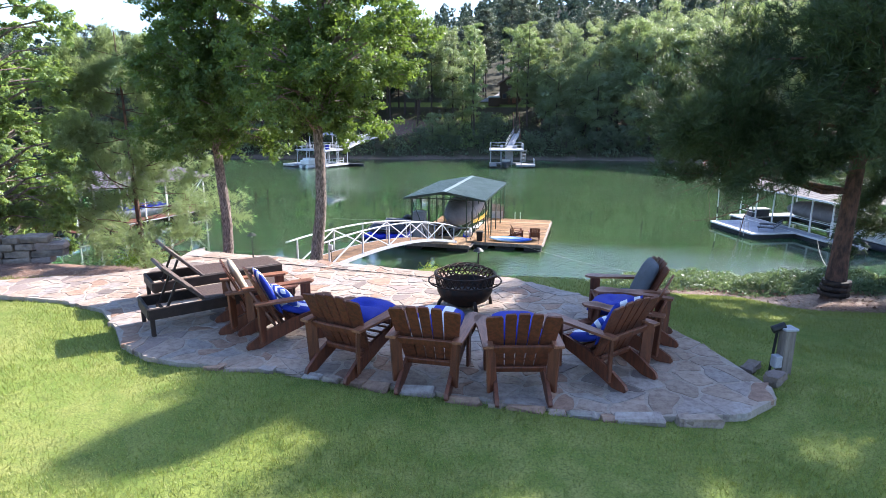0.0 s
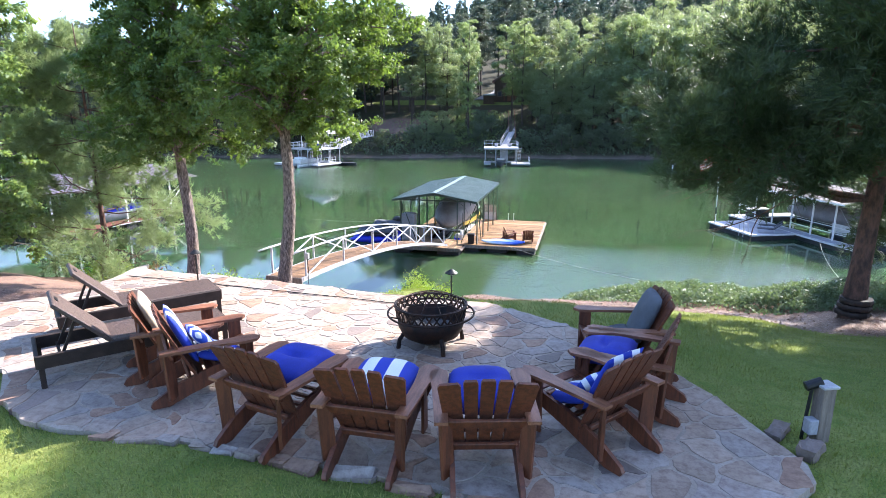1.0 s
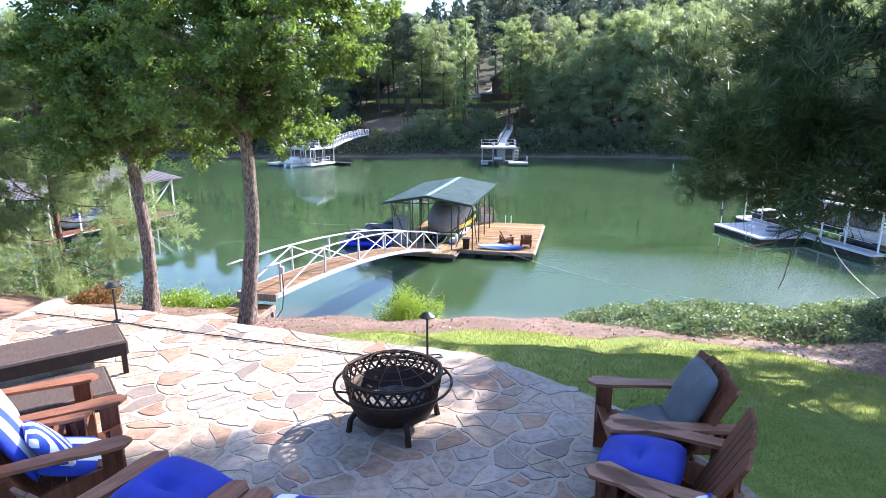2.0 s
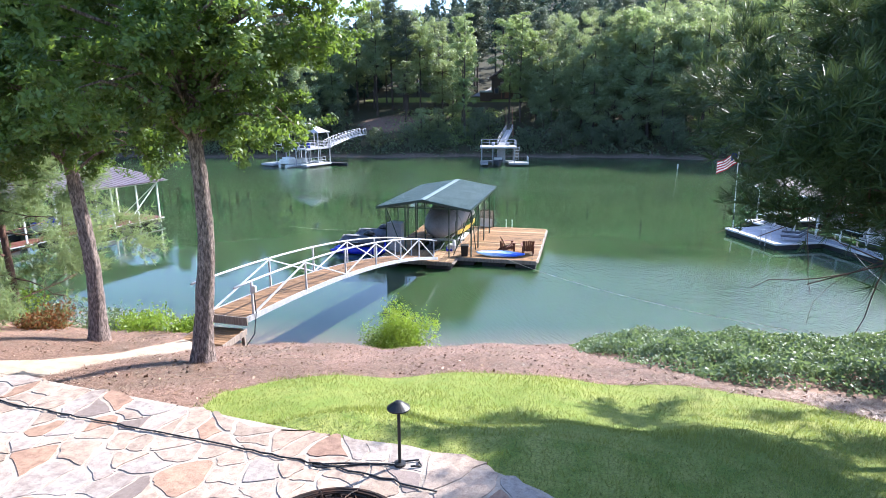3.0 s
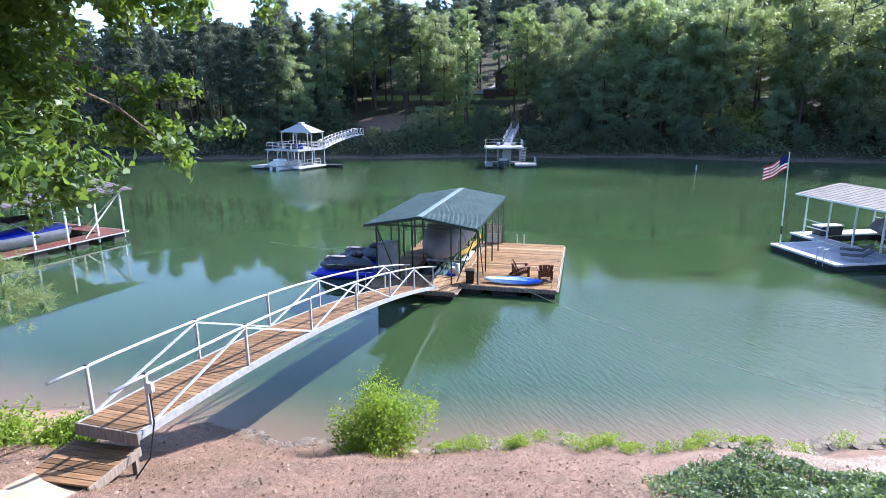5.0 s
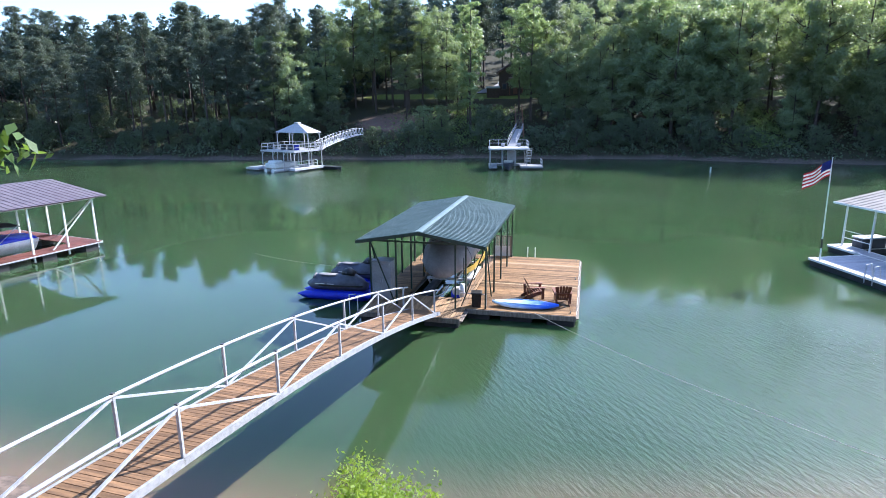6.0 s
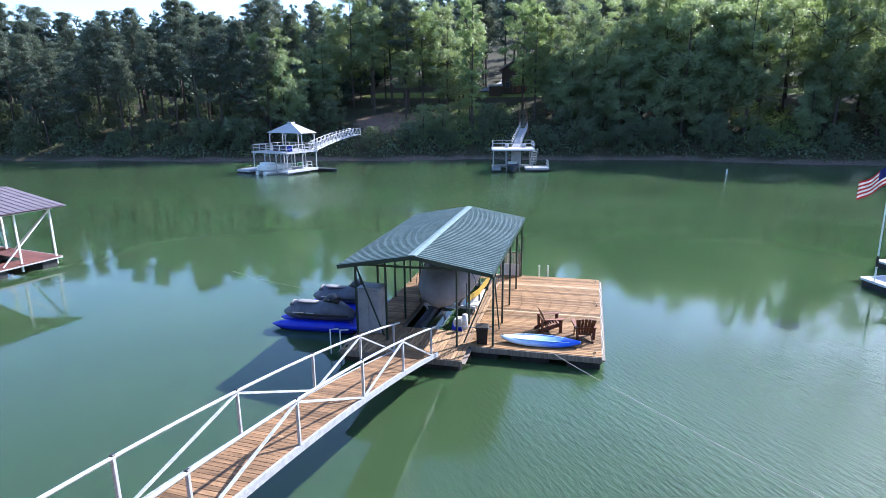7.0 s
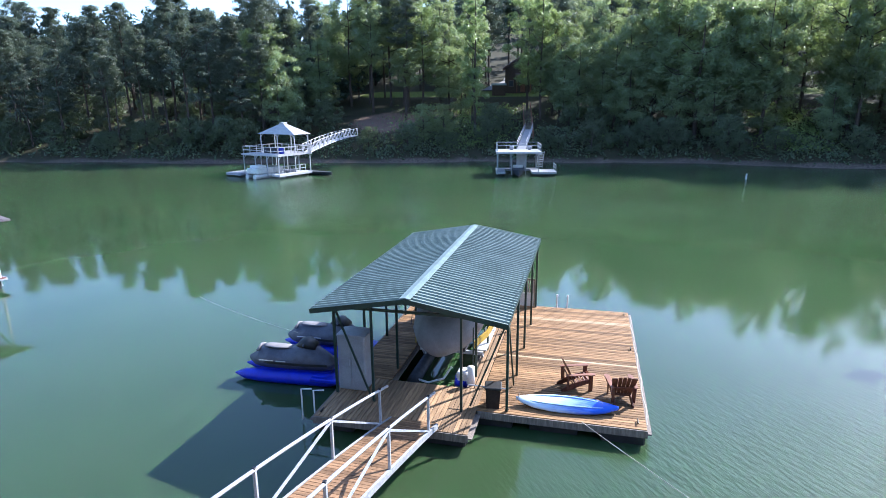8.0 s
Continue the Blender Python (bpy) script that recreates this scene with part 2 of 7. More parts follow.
M = dict(
    ground=ground_mat(), water=water_mat(),
    stone=mat("flagstone", (0.38, 0.295, 0.23), (0.29, 0.215, 0.158), 1.7, 0.75, 0, 0.8, 11, vary=0.12, depth=0.014, still=True, worn=(0.56, 0.5, 0.5)),
    stone_rust=mat("flagstone_rust", (0.35, 0.225, 0.15), (0.26, 0.155, 0.105), 1.7, 0.75, 0, 0.8, 11, vary=0.16, depth=0.014, still=True, worn=(0.56, 0.5, 0.5)),
    stone_grey=mat("flagstone_grey", (0.36, 0.315, 0.275), (0.30, 0.24, 0.20), 1.7, 0.72, 0, 0.8, 11, vary=0.14, depth=0.014, still=True, worn=(0.56, 0.5, 0.5)),
    mortar=mat("mortar", (0.40, 0.335, 0.275), (0.33, 0.27, 0.215), 4, 0.9, 0, 0.6, 40, depth=0.01),
    rock=mat("shore_rock", (0.26, 0.205, 0.16), (0.10, 0.08, 0.065), 3, 0.85, 0, 0.8, 14, vary=0.3, depth=0.03),
    chair=mat("stained_wood", (0.16, 0.048, 0.02), (0.085, 0.025, 0.0115), 6, 0.5, 0, 0.35, 50, vary=0.12, stretch=(4, 4, 0.6)),
    arm=mat("worn_wood", (0.27, 0.11, 0.058), (0.16, 0.06, 0.03), 7, 0.5, 0, 0.35, 60, vary=0.12, stretch=(4, 0.6, 4)),
    blue=mat("blue_canvas", (0.016, 0.035, 0.36), (0.012, 0.026, 0.27), 5, 0.8, 0, 0.3, 260, depth=0.002),
    grey_cloth=mat("grey_canvas", (0.10, 0.11, 0.125), None, 5, 0.85, 0, 0.3, 260, depth=0.002),
    tan_cloth=mat("tan_canvas", (0.45, 0.36, 0.26), None, 5, 0.85, 0, 0.3, 260, depth=0.002),
    stripes=stripe_mat("blue_white_stripes", (0.016, 0.04, 0.36), (0.75, 0.76, 0.78), 0.115),
    lattice=stripe_mat("blue_white_lattice", (0.02, 0.06, 0.38), (0.7, 0.72, 0.76), 0.05, (0.75, 0.65, 0)),
    wicker=mat("brown_wicker", (0.105, 0.066, 0.052), (0.06, 0.038, 0.03), 8, 0.55, 0, 0.8, 90, stretch=(1, 6, 1), depth=0.006),
    frame=mat("dark_frame", (0.04, 0.025, 0.02), (0.022, 0.014, 0.011), 8, 0.6, 0, 0.2, 80, spec=0.3),
    iron=mat("fire_iron", (0.018, 0.014, 0.012), (0.05, 0.022, 0.012), 7, 0.6, 0.6, 0.5, 60),
    ash=mat("ash", (0.16, 0.15, 0.14), (0.05, 0.045, 0.04), 12, 0.95),
    black=mat("black_metal", (0.012, 0.012, 0.013), (0.02, 0.02, 0.02), 9, 0.45, 0.3, 0.15, 60),
    rubber=mat("black_plastic", (0.014, 0.014, 0.015), (0.022, 0.022, 0.022), 6, 0.5, 0, 0.2, 80),
    deck=mat("dock_plank", (0.33, 0.192, 0.09), (0.165, 0.092, 0.043), 3, 0.7, 0, 0.45, 40, vary=0.42, stretch=(0.5, 6, 6), depth=0.006, spec=0.22),
    pale_plank=mat("pale_plank", (0.5, 0.37, 0.22), (0.36, 0.25, 0.14), 3, 0.7, 0, 0.45, 40, vary=0.1, stretch=(0.5, 6, 6), depth=0.006, spec=0.22),
    deck_y=mat("walk_plank", (0.38, 0.235, 0.12), (0.22, 0.13, 0.065), 3, 0.75, 0, 0.45, 40, vary=0.28, stretch=(6, 0.5, 6), depth=0.006),
    gang_plank=mat("gangway_plank", (0.25, 0.142, 0.072), (0.135, 0.078, 0.042), 3, 0.7, 0, 0.45, 40, vary=0.35, stretch=(0.5, 6, 6), depth=0.006, spec=0.22),
    red_deck=mat("red_plank", (0.20, 0.065, 0.045), (0.12, 0.045, 0.035), 3, 0.65, 0, 0.4, 40, vary=0.2, stretch=(0.5, 6, 6)),
    grey_deck=mat("pale_grey_plank", (0.46, 0.46, 0.50), (0.36, 0.36, 0.40), 3, 0.65, 0, 0.3, 40, vary=0.1, stretch=(0.5, 6, 6)),
    old_wood=mat("weathered_wood", (0.26, 0.21, 0.17), (0.15, 0.12, 0.10), 4, 0.8, 0, 0.5, 40, vary=0.2, stretch=(5, 5, 0.6)),
    float_black=mat("dock_float", (0.016, 0.016, 0.017), (0.03, 0.03, 0.03), 3, 0.6, 0, 0.3, 20),
    # White of the docks across the lake, greyed to hold their part shade.
    shaded_white=mat("shaded_white_paint", (0.47, 0.47, 0.49), (0.38, 0.38, 0.40), 3, 0.5, 0, 0.1, 40),
    # Bark of the far trunks, darkened to carry the shade beneath the crowns.
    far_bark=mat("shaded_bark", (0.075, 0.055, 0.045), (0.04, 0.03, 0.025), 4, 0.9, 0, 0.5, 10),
    dull_steel=mat("dull_galvanised_steel", (0.33, 0.335, 0.35), (0.24, 0.245, 0.26), 7, 0.75, 0.0, 0.2, 50),
    galv=mat("galvanised_steel", (0.50, 0.51, 0.54), (0.38, 0.39, 0.42), 7, 0.5, 0.25, 0.15, 50),
    white_metal=mat("white_painted_metal", (0.78, 0.78, 0.78), (0.68, 0.68, 0.67), 5, 0.42, 0, 0.1, 60),
    green_steel=mat("green_painted_steel", (0.022, 0.05, 0.04), (0.015, 0.034, 0.028), 6, 0.4, 0.2, 0.1, 60),
    green_roof=mat("green_metal_roof", (0.225, 0.275, 0.24), (0.175, 0.22, 0.19), 1.2, 0.46, 0.2, 0.08, 30),
    cap=mat("pale_ridge_cap", (0.27, 0.34, 0.32), (0.22, 0.28, 0.265), 3, 0.35, 0.4, 0.1, 40),
    tan_roof=mat("tan_metal_roof", (0.25, 0.22, 0.2), (0.19, 0.165, 0.15), 1.5, 0.75, 0.0, 0.1, 30, spec=0.25),
    brown_roof=mat("brown_metal_roof", (0.25, 0.19, 0.19), (0.19, 0.14, 0.14), 1.5, 0.42, 0.35, 0.1, 30),
    cover=mat("grey_boat_cover", (0.25, 0.235, 0.24), (0.19, 0.18, 0.185), 2, 0.7, 0, 0.4, 30, depth=0.01),
    hull=mat("white_gelcoat", (0.72, 0.72, 0.70), (0.62, 0.62, 0.60), 3, 0.2, 0, 0.02, 20),
    yellow=mat("yellow_stripe", (0.42, 0.28, 0.03), (0.34, 0.23, 0.03), 3, 0.3),
    navy=mat("dark_cover", (0.045, 0.05, 0.065), (0.028, 0.03, 0.04), 4, 0.6, 0, 0.4, 50, depth=0.006),
    blue_float=mat("blue_float", (0.016, 0.03, 0.62), (0.013, 0.024, 0.5), 4, 0.35, 0, 0.1, 40),
    sky_blue=mat("kayak_light_blue", (0.28, 0.52, 0.80), (0.55, 0.68, 0.82), 3, 0.3, 0, 0.05, 30),
    kayak_blue=mat("kayak_blue", (0.02, 0.10, 0.55), (0.04, 0.17, 0.62), 3, 0.3, 0, 0.05, 30),
    locker=mat("grey_locker", (0.36, 0.36, 0.38), (0.28, 0.28, 0.30), 2, 0.5, 0, 0.1, 40),
    rope=mat("rope", (0.55, 0.52, 0.44), (0.42, 0.40, 0.34), 30, 0.9, 0, 0.5, 300),
    bark=mat("oak_bark", (0.44, 0.34, 0.30), (0.12, 0.085, 0.072), 11, 0.9, 0, 1.0, 17, stretch=(2.4, 2.4, 0.75), depth=0.09, worn=(0.28, 0.25, 0.25)),
    pine_bark=mat("pine_bark", (0.17, 0.085, 0.06), (0.06, 0.034, 0.027), 6, 0.9, 0, 1.0, 8, stretch=(2, 2, 0.8), depth=0.06),
    oak=leaf_mat("oak_leaf", (0.05, 0.092, 0.034), (0.115, 0.175, 0.06), (0.30, 0.45, 0.06), 0.34, 0.32),
    leafy=leaf_mat("leafy_green", (0.12, 0.19, 0.075), (0.23, 0.31, 0.125), (0.42, 0.56, 0.13), 0.46, 0.5),
    # Hill woods: the slope's shade and distance haze are painted into these needles.
    shaded_hill_pine=leaf_mat("hill_needle", (0.036, 0.062, 0.052), (0.065, 0.095, 0.072), (0.09, 0.13, 0.08), 0.2, 0.2, 0.2, 0.7),
    # Brush in the gaps: the sun that falls there is painted as brighter leaves.
    sunlit_brush=leaf_mat("sunlit_leaf", (0.16, 0.24, 0.095), (0.23, 0.32, 0.13), (0.44, 0.58, 0.15), 0.5, 0.5),
    kayak_fade=fade_mat("kayak_fade", (0.62, 0.76, 0.88), (0.015, 0.10, 0.62), -0.9, 0.9),
    pale_board=mat("pale_weathered_board", (0.55, 0.46, 0.43), (0.42, 0.33, 0.30), 4, 0.8, 0, 0.4, 40, vary=0.15),
    red_leaf=leaf_mat("red_leaf", (0.20, 0.06, 0.03), (0.12, 0.16, 0.05), (0.4, 0.15, 0.05), 0.4, 0.3),
    dead_leaf=leaf_mat("dead_leaf", (0.10, 0.05, 0.035), (0.42, 0.28, 0.19), (0.2, 0.1, 0.05), 0.12, 0.2),
    twig=mat("dry_twig", (0.40, 0.33, 0.26), (0.22, 0.16, 0.12), 8, 0.9),
    ski=mat("jet_ski_cover", (0.115, 0.12, 0.15), (0.075, 0.08, 0.105), 3, 0.5, 0, 0.4, 50, depth=0.006),
    stone_dark=mat("flagstone_dark", (0.25, 0.19, 0.16), (0.19, 0.145, 0.125), 1.2, 0.72, 0, 0.5, 25, vary=0.25, depth=0.012),
    needle=leaf_mat("pine_needle", (0.032, 0.058, 0.024), (0.065, 0.10, 0.038), (0.12, 0.17, 0.05), 0.25, 0.4),
    # Far broadleaves: air haze over the lake is mixed in as extra blue.
    far_oak=leaf_mat("hazed_far_leaf", (0.105, 0.145, 0.105), (0.20, 0.25, 0.15), (0.42, 0.52, 0.18), 0.5, 0.7, 0.28, 0.42),
    # Lit copy of the far leaf: sunshine is put into a lighter, yellower colour.
    far_sunlit=leaf_mat("far_sunlit_leaf", (0.13, 0.18, 0.10), (0.21, 0.265, 0.135), (0.42, 0.54, 0.16), 0.48, 0.6, 0.22, 0.45),
    # Brush under the far trees: bank shade and blue haze put into its colour.
    shaded_brush=leaf_mat("shade_brush", (0.072, 0.098, 0.068), (0.135, 0.168, 0.105), (0.24, 0.31, 0.11), 0.36, 0.5, 0.2, 0.42),
    # Far pines: the same haze is put into a bluer needle colour.
    far_pine=leaf_mat("hazed_far_needle", (0.056, 0.076, 0.064), (0.095, 0.12, 0.092), (0.17, 0.22, 0.12), 0.34, 0.5, 0.22, 0.45),
    light_needle=leaf_mat("young_needle", (0.15, 0.21, 0.10), (0.25, 0.31, 0.15), (0.42, 0.52, 0.2), 0.5, 0.5),
    bush=leaf_mat("bright_leaf", (0.16, 0.25, 0.035), (0.24, 0.32, 0.05), (0.40, 0.55, 0.05), 0.45, 0.3),
    ivy=leaf_mat("ivy_leaf", (0.11, 0.16, 0.10), (0.185, 0.245, 0.155), (0.26, 0.36, 0.12), 0.34, 0.32, 0.0, 0.5),
    grass=leaf_mat("grass_blade", (0.20, 0.23, 0.058), (0.33, 0.315, 0.115), (0.36, 0.42, 0.08), 0.38, 0.3),
    straw=leaf_mat("pine_straw", (0.115, 0.06, 0.044), (0.42, 0.28, 0.21), (0.2, 0.1, 0.05), 0.1, 0.2),
    red_flag=mat("flag_red", (0.42, 0.02, 0.03), None, 4, 0.8), white_flag=mat("flag_white", (0.75, 0.75, 0.75), None, 4, 0.8),
    blue_flag=mat("flag_blue", (0.02, 0.03, 0.18), None, 4, 0.8),
    house=mat("house_siding", (0.10, 0.065, 0.045), (0.07, 0.045, 0.03), 4, 0.8), house_roof=mat("house_roof", (0.45, 0.35, 0.32), None, 2, 0.8),
    white_vinyl=mat("white_vinyl", (0.74, 0.74, 0.73), (0.64, 0.64, 0.63), 4, 0.4, 0, 0.05, 60),
    road=mat("pale_gravel", (0.36, 0.35, 0.36), (0.27, 0.27, 0.28), 3, 0.9, 0, 0.5, 30),
)

# ---- building helpers ----
def part(name, bm, material, parent, label="", smooth=False):
    me = bpy.data.meshes.new(name)
    bm.to_mesh(me)
    bm.free()
    me.materials.append(material)
    if smooth:
        me.shade_smooth()
    ob = new(name, me)
    ob.parent = parent
    return tagged(ob, label)


def share(name, me, parent, m):
    """One more piece on a mesh that other pieces use as well."""
    ob = new(name, me)
    ob.parent = parent
    ob.matrix_basis = m
    return ob


def thing(name, label, category, m=None, group="", kind=""):
    ob = new(name)
    ob.empty_display_size = 0.2
    ob.matrix_basis = m or Matrix()
    return tagged(ob, label, category, group, kind)


def box(bm, size, m=None, bevel=0.0):
    made = bmesh.ops.create_cube(bm, size=1.0, matrix=(m or Matrix()) @ Matrix.Diagonal((*size, 1)))
    if bevel:
        edges = list({e for v in made["verts"] for e in v.link_edges})
        bmesh.ops.bevel(bm, geom=edges, offset=bevel, segments=1, affect="EDGES")
    return bm


def block(size, m=None, bevel=0.0):
    return box(bmesh.new(), size, m, bevel)


def along(p, q):
    """A pose at the middle of p and q with z along the way between them."""
    p, q = Vector(p), Vector(q)
    return Matrix.Translation((p + q) / 2) @ (q - p).to_track_quat("Z", "Y").to_matrix().to_4x4()


def rod(bm, p, q, r, sides=8, r2=None):
    bmesh.ops.create_cone(bm, cap_ends=True, segments=sides, radius1=r, radius2=r if r2 is None else r2, depth=(Vector(q) - Vector(p)).length, matrix=along(p, q))
    return bm


def bar(bm, p, q, w, h, bevel=0.0):
    return box(bm, (w, h, (Vector(q) - Vector(p)).length), along(p, q), bevel)


def tube(bm, points, radii, sides=8):
    """A bent, tapering tube through points."""
    rings, side = [], None
    for i, (p, r) in enumerate(zip(points, radii)):
        a, b = Vector(points[max(0, i - 1)]), Vector(points[min(len(points) - 1, i + 1)])
        t = (b - a).normalized()
        side = side or Vector((1, 0, 0) if abs(t.x) < 0.9 else (0, 1, 0))
        side = (side - t * side.dot(t)).normalized()
        other = t.cross(side)
        rings.append([bm.verts.new(Vector(p) + (side * math.cos(k * math.tau / sides) + other * math.sin(k * math.tau / sides)) * r) for k in range(sides)])
    for a, b in zip(rings, rings[1:]):
        for k in range(sides):
            bm.faces.new((a[k], a[(k + 1) % sides], b[(k + 1) % sides], b[k]))
    for ring in (rings[0][::-1], rings[-1]):
        bm.faces.new(ring)
    return bm


def loft(bm, sections, caps=True):
    """Skin over closed sections that have equally many points."""
    rings = [[bm.verts.new(p) for p in s] for s in sections]
    n = len(rings[0])
    for a, b in zip(rings, rings[1:]):
        for k in range(n):
            bm.faces.new((a[k], a[(k + 1) % n], b[(k + 1) % n], b[k]))
    if caps:
        bm.faces.new(rings[0][::-1])
        bm.faces.new(rings[-1])
    bmesh.ops.recalc_face_normals(bm, faces=bm.faces)
    return bm


def lathe(bm, profile, sides=32, m=None):
    """Turn a profile of (radius, height) round the z axis."""
    m = m or Matrix()
    rings = [[bm.verts.new(m @ Vector((r * math.cos(k * math.tau / sides), r * math.sin(k * math.tau / sides), z))) for k in range(sides)] for r, z in profile]
    for a, b in zip(rings, rings[1:]):
        for k in range(sides):
            bm.faces.new((a[k], a[(k + 1) % sides], b[(k + 1) % sides], b[k]))
    return bm


def prism(bm, outline, z0, z1, m=None):
    """An outline in x, y, raised from z0 to z1."""
    m = m or Matrix()
    low = [bm.verts.new(m @ Vector((x, y, z0))) for x, y in outline]
    high = [bm.verts.new(m @ Vector((x, y, z1))) for x, y in outline]
    n = len(low)
    bm.faces.new(low[::-1])
    bm.faces.new(high)
    for k in range(n):
        bm.faces.new((low[k], low[(k + 1) % n], high[(k + 1) % n], high[k]))
    return bm


def cushion_bm(sx, sy, sz, tuft=0.0, n=14):
    """A stuffed cushion with full middle, pinched seam and, if asked, a tufted hollow."""
    bm = bmesh.new()
    rows = []
    for side in (1, -1):
        grid = []
        for i in range(n + 1):
            line = []
            for j in range(n + 1):
                u, v = i / n * 2 - 1, j / n * 2 - 1
                k = 1 - 0.06 * (u * u * v * v)
                full = max(0.0, (1 - abs(u) ** 3.2)) ** 0.5 * max(0.0, (1 - abs(v) ** 3.2)) ** 0.5
                z = side * sz / 2 * full
                if side > 0 and tuft:
                    z -= tuft * math.exp(-((u / 0.45) ** 2 + (v / 0.14) ** 2))
                line.append(bm.verts.new((u * sx / 2 * k, v * sy / 2 * k, z)))
            grid.append(line)
        rows.append(grid)
        for i in range(n):
            for j in range(n):
                f = (grid[i][j], grid[i + 1][j], grid[i + 1][j + 1], grid[i][j + 1])
                bm.faces.new(f if side > 0 else f[::-1])
    bmesh.ops.remove_doubles(bm, verts=bm.verts, dist=0.0006)
    return bm


def mesh_from(name, verts, faces_n, material):
    """A mesh out of an array of points in which every faces_n points in turn make a face."""
    me = bpy.data.meshes.new(name)
    count = len(verts)
    me.vertices.add(count)
    me.vertices.foreach_set("co", np.ascontiguousarray(verts, np.float32).ravel())
    me.loops.add(count)
    me.loops.foreach_set("vertex_index", np.arange(count, dtype=np.int32))
    me.polygons.add(count // faces_n)
    me.polygons.foreach_set("loop_start", np.arange(0, count, faces_n, dtype=np.int32))
    me.update(calc_edges=True)
    me.materials.append(material)
    return me


def leaf_quads(rng, centres, size, flat=0.0, long=1.6, spread=0.35, face=None):
    """Pointed leaves at centres; flat: how far they lie level; long: length to width; face: the ways that they turn to, more or less."""
    n = len(centres)
    nor = rng.normal(size=(n, 3))
    if face is not None:
        nor = nor * 0.45 + face
    nor[:, 2] += flat * 3
    nor /= np.linalg.norm(nor, axis=1)[:, None]
    t = rng.normal(size=(n, 3))
    t -= nor * (t * nor).sum(1)[:, None]
    t /= np.linalg.norm(t, axis=1)[:, None]
    b = np.cross(nor, t)
    s = size * rng.uniform(1 - spread, 1 + spread, (n, 1))
    q = np.stack([centres - t * s * 0.5, centres + b * s * 0.5 / long - t * s * 0.05 + nor * s * 0.08, centres + t * s * 0.5, centres - b * s * 0.5 / long - t * s * 0.05 + nor * s * 0.08], 1)
    return q.reshape(-1, 3)


def needle_tufts(rng, centres, ways, length, per=16, width=0.012):
    """Tufts of long thin needles that spray out from centres along ways."""
    n = len(centres)
    c = np.repeat(centres, per, 0)
    w = np.repeat(ways, per, 0) * 0.8 + rng.normal(size=(n * per, 3)) * 0.62
    w /= np.linalg.norm(w, axis=1)[:, None]
    side = np.cross(w, rng.normal(size=(n * per, 3)))
    side /= np.linalg.norm(side, axis=1)[:, None]
    ln = length * rng.uniform(0.6, 1.1, (n * per, 1))
    return np.stack([c - side * width / 2, c + side * width / 2, c + w * ln], 1).reshape(-1, 3)


def inside(px, py, poly):
    """Which of the points lie inside an outline."""
    hit = np.zeros(px.shape, bool)
    n = len(poly)
    for k in range(n):
        (x0, y0), (x1, y1) = poly[k], poly[(k + 1) % n]
        cross = (y0 > py) != (y1 > py)
        hit ^= cross & (px < (x1 - x0) * (py - y0) / (y1 - y0 + 1e-12) + x0)
    return hit


def edge_distance(px, py, poly, closed=True):
    """Distance from points to an outline or a line of points."""
    best = np.full(px.shape, 1e9)
    n = len(poly)
    for k in range(n if closed else n - 1):
        (x0, y0), (x1, y1) = poly[k], poly[(k + 1) % n]
        dx, dy = x1 - x0, y1 - y0
        s = np.clip(((px - x0) * dx + (py - y0) * dy) / (dx * dx + dy * dy + 1e-12), 0, 1)
        best = np.minimum(best, np.hypot(px - x0 - s * dx, py - y0 - s * dy))
    return best


def within(px, py, poly, soft):
    """1 inside an outline, 0 outside, with a slope of that width between."""
    d = edge_distance(px, py, poly) * np.where(inside(px, py, poly), 1, -1)
    return np.clip(0.5 + d / soft, 0, 1)

# ---- lie of the land ----
PATIO_Z = 6.54
PATIO = [(-5.39, 4.07), (-4.66, 4.12), (-4.02, 4.11), (-3.33, 4.07), (-2.82, 4.07), (-2.3, 3.99), (-1.66, 3.97), (-1.04, 3.96), (-0.56, 4.03), (0.03, 4.18), (0.5, 4.36),
         (0.88, 4.78), (0.9, 5.05), (0.76, 5.34), (0.6, 5.7), (0.38, 6.18), (0.17, 6.5), (-0.35, 7.25), (-0.81, 7.68), (-1.28, 8.0), (-1.81, 8.35),
         (-2.41, 8.6), (-3.0, 8.72), (-3.7, 8.7), (-4.7, 8.8), (-5.5, 8.9), (-7.27, 9.05), (-9.3, 9.1), (-9.15, 7.67), (-9.83, 6.95), (-10.42, 6.74),
         (-11.2, 6.3), (-15.0, 5.7), (-15.0, 5.1), (-10.25, 5.62), (-9.1, 5.62), (-8.2, 5.42), (-7.45, 4.86), (-6.95, 4.4), (-6.3, 4.1), (-5.8, 4.03)]
PATH_LINE = [(-15.5, 8.6), (-13.0, 11.0), (-11.4, 12.7), (-11.0, 14.4), (-11.0, 16.0), (-11.45, 17.3)]
MULCH = [(-9.2, 7.0), (-9.3, 9.25), (-7.2, 9.3), (-6.6, 9.6), (-7.0, 11.2), (-7.3, 12.2), (-6.9, 13.2), (-5.7, 13.75), (-3.8, 14.15), (-2.0, 14.4), (-0.35, 14.15), (0.7, 13.7), (1.65, 13.4), (2.3, 12.8),
         (3.0, 12.0), (4.3, 11.4), (7.0, 10.6), (14, 10.9), (30, 9.0), (70, 14), (70, 60), (-60, 40), (-60, 6.0), (-14, 6.2), (-11.2, 6.55), (-9.9, 6.9)]
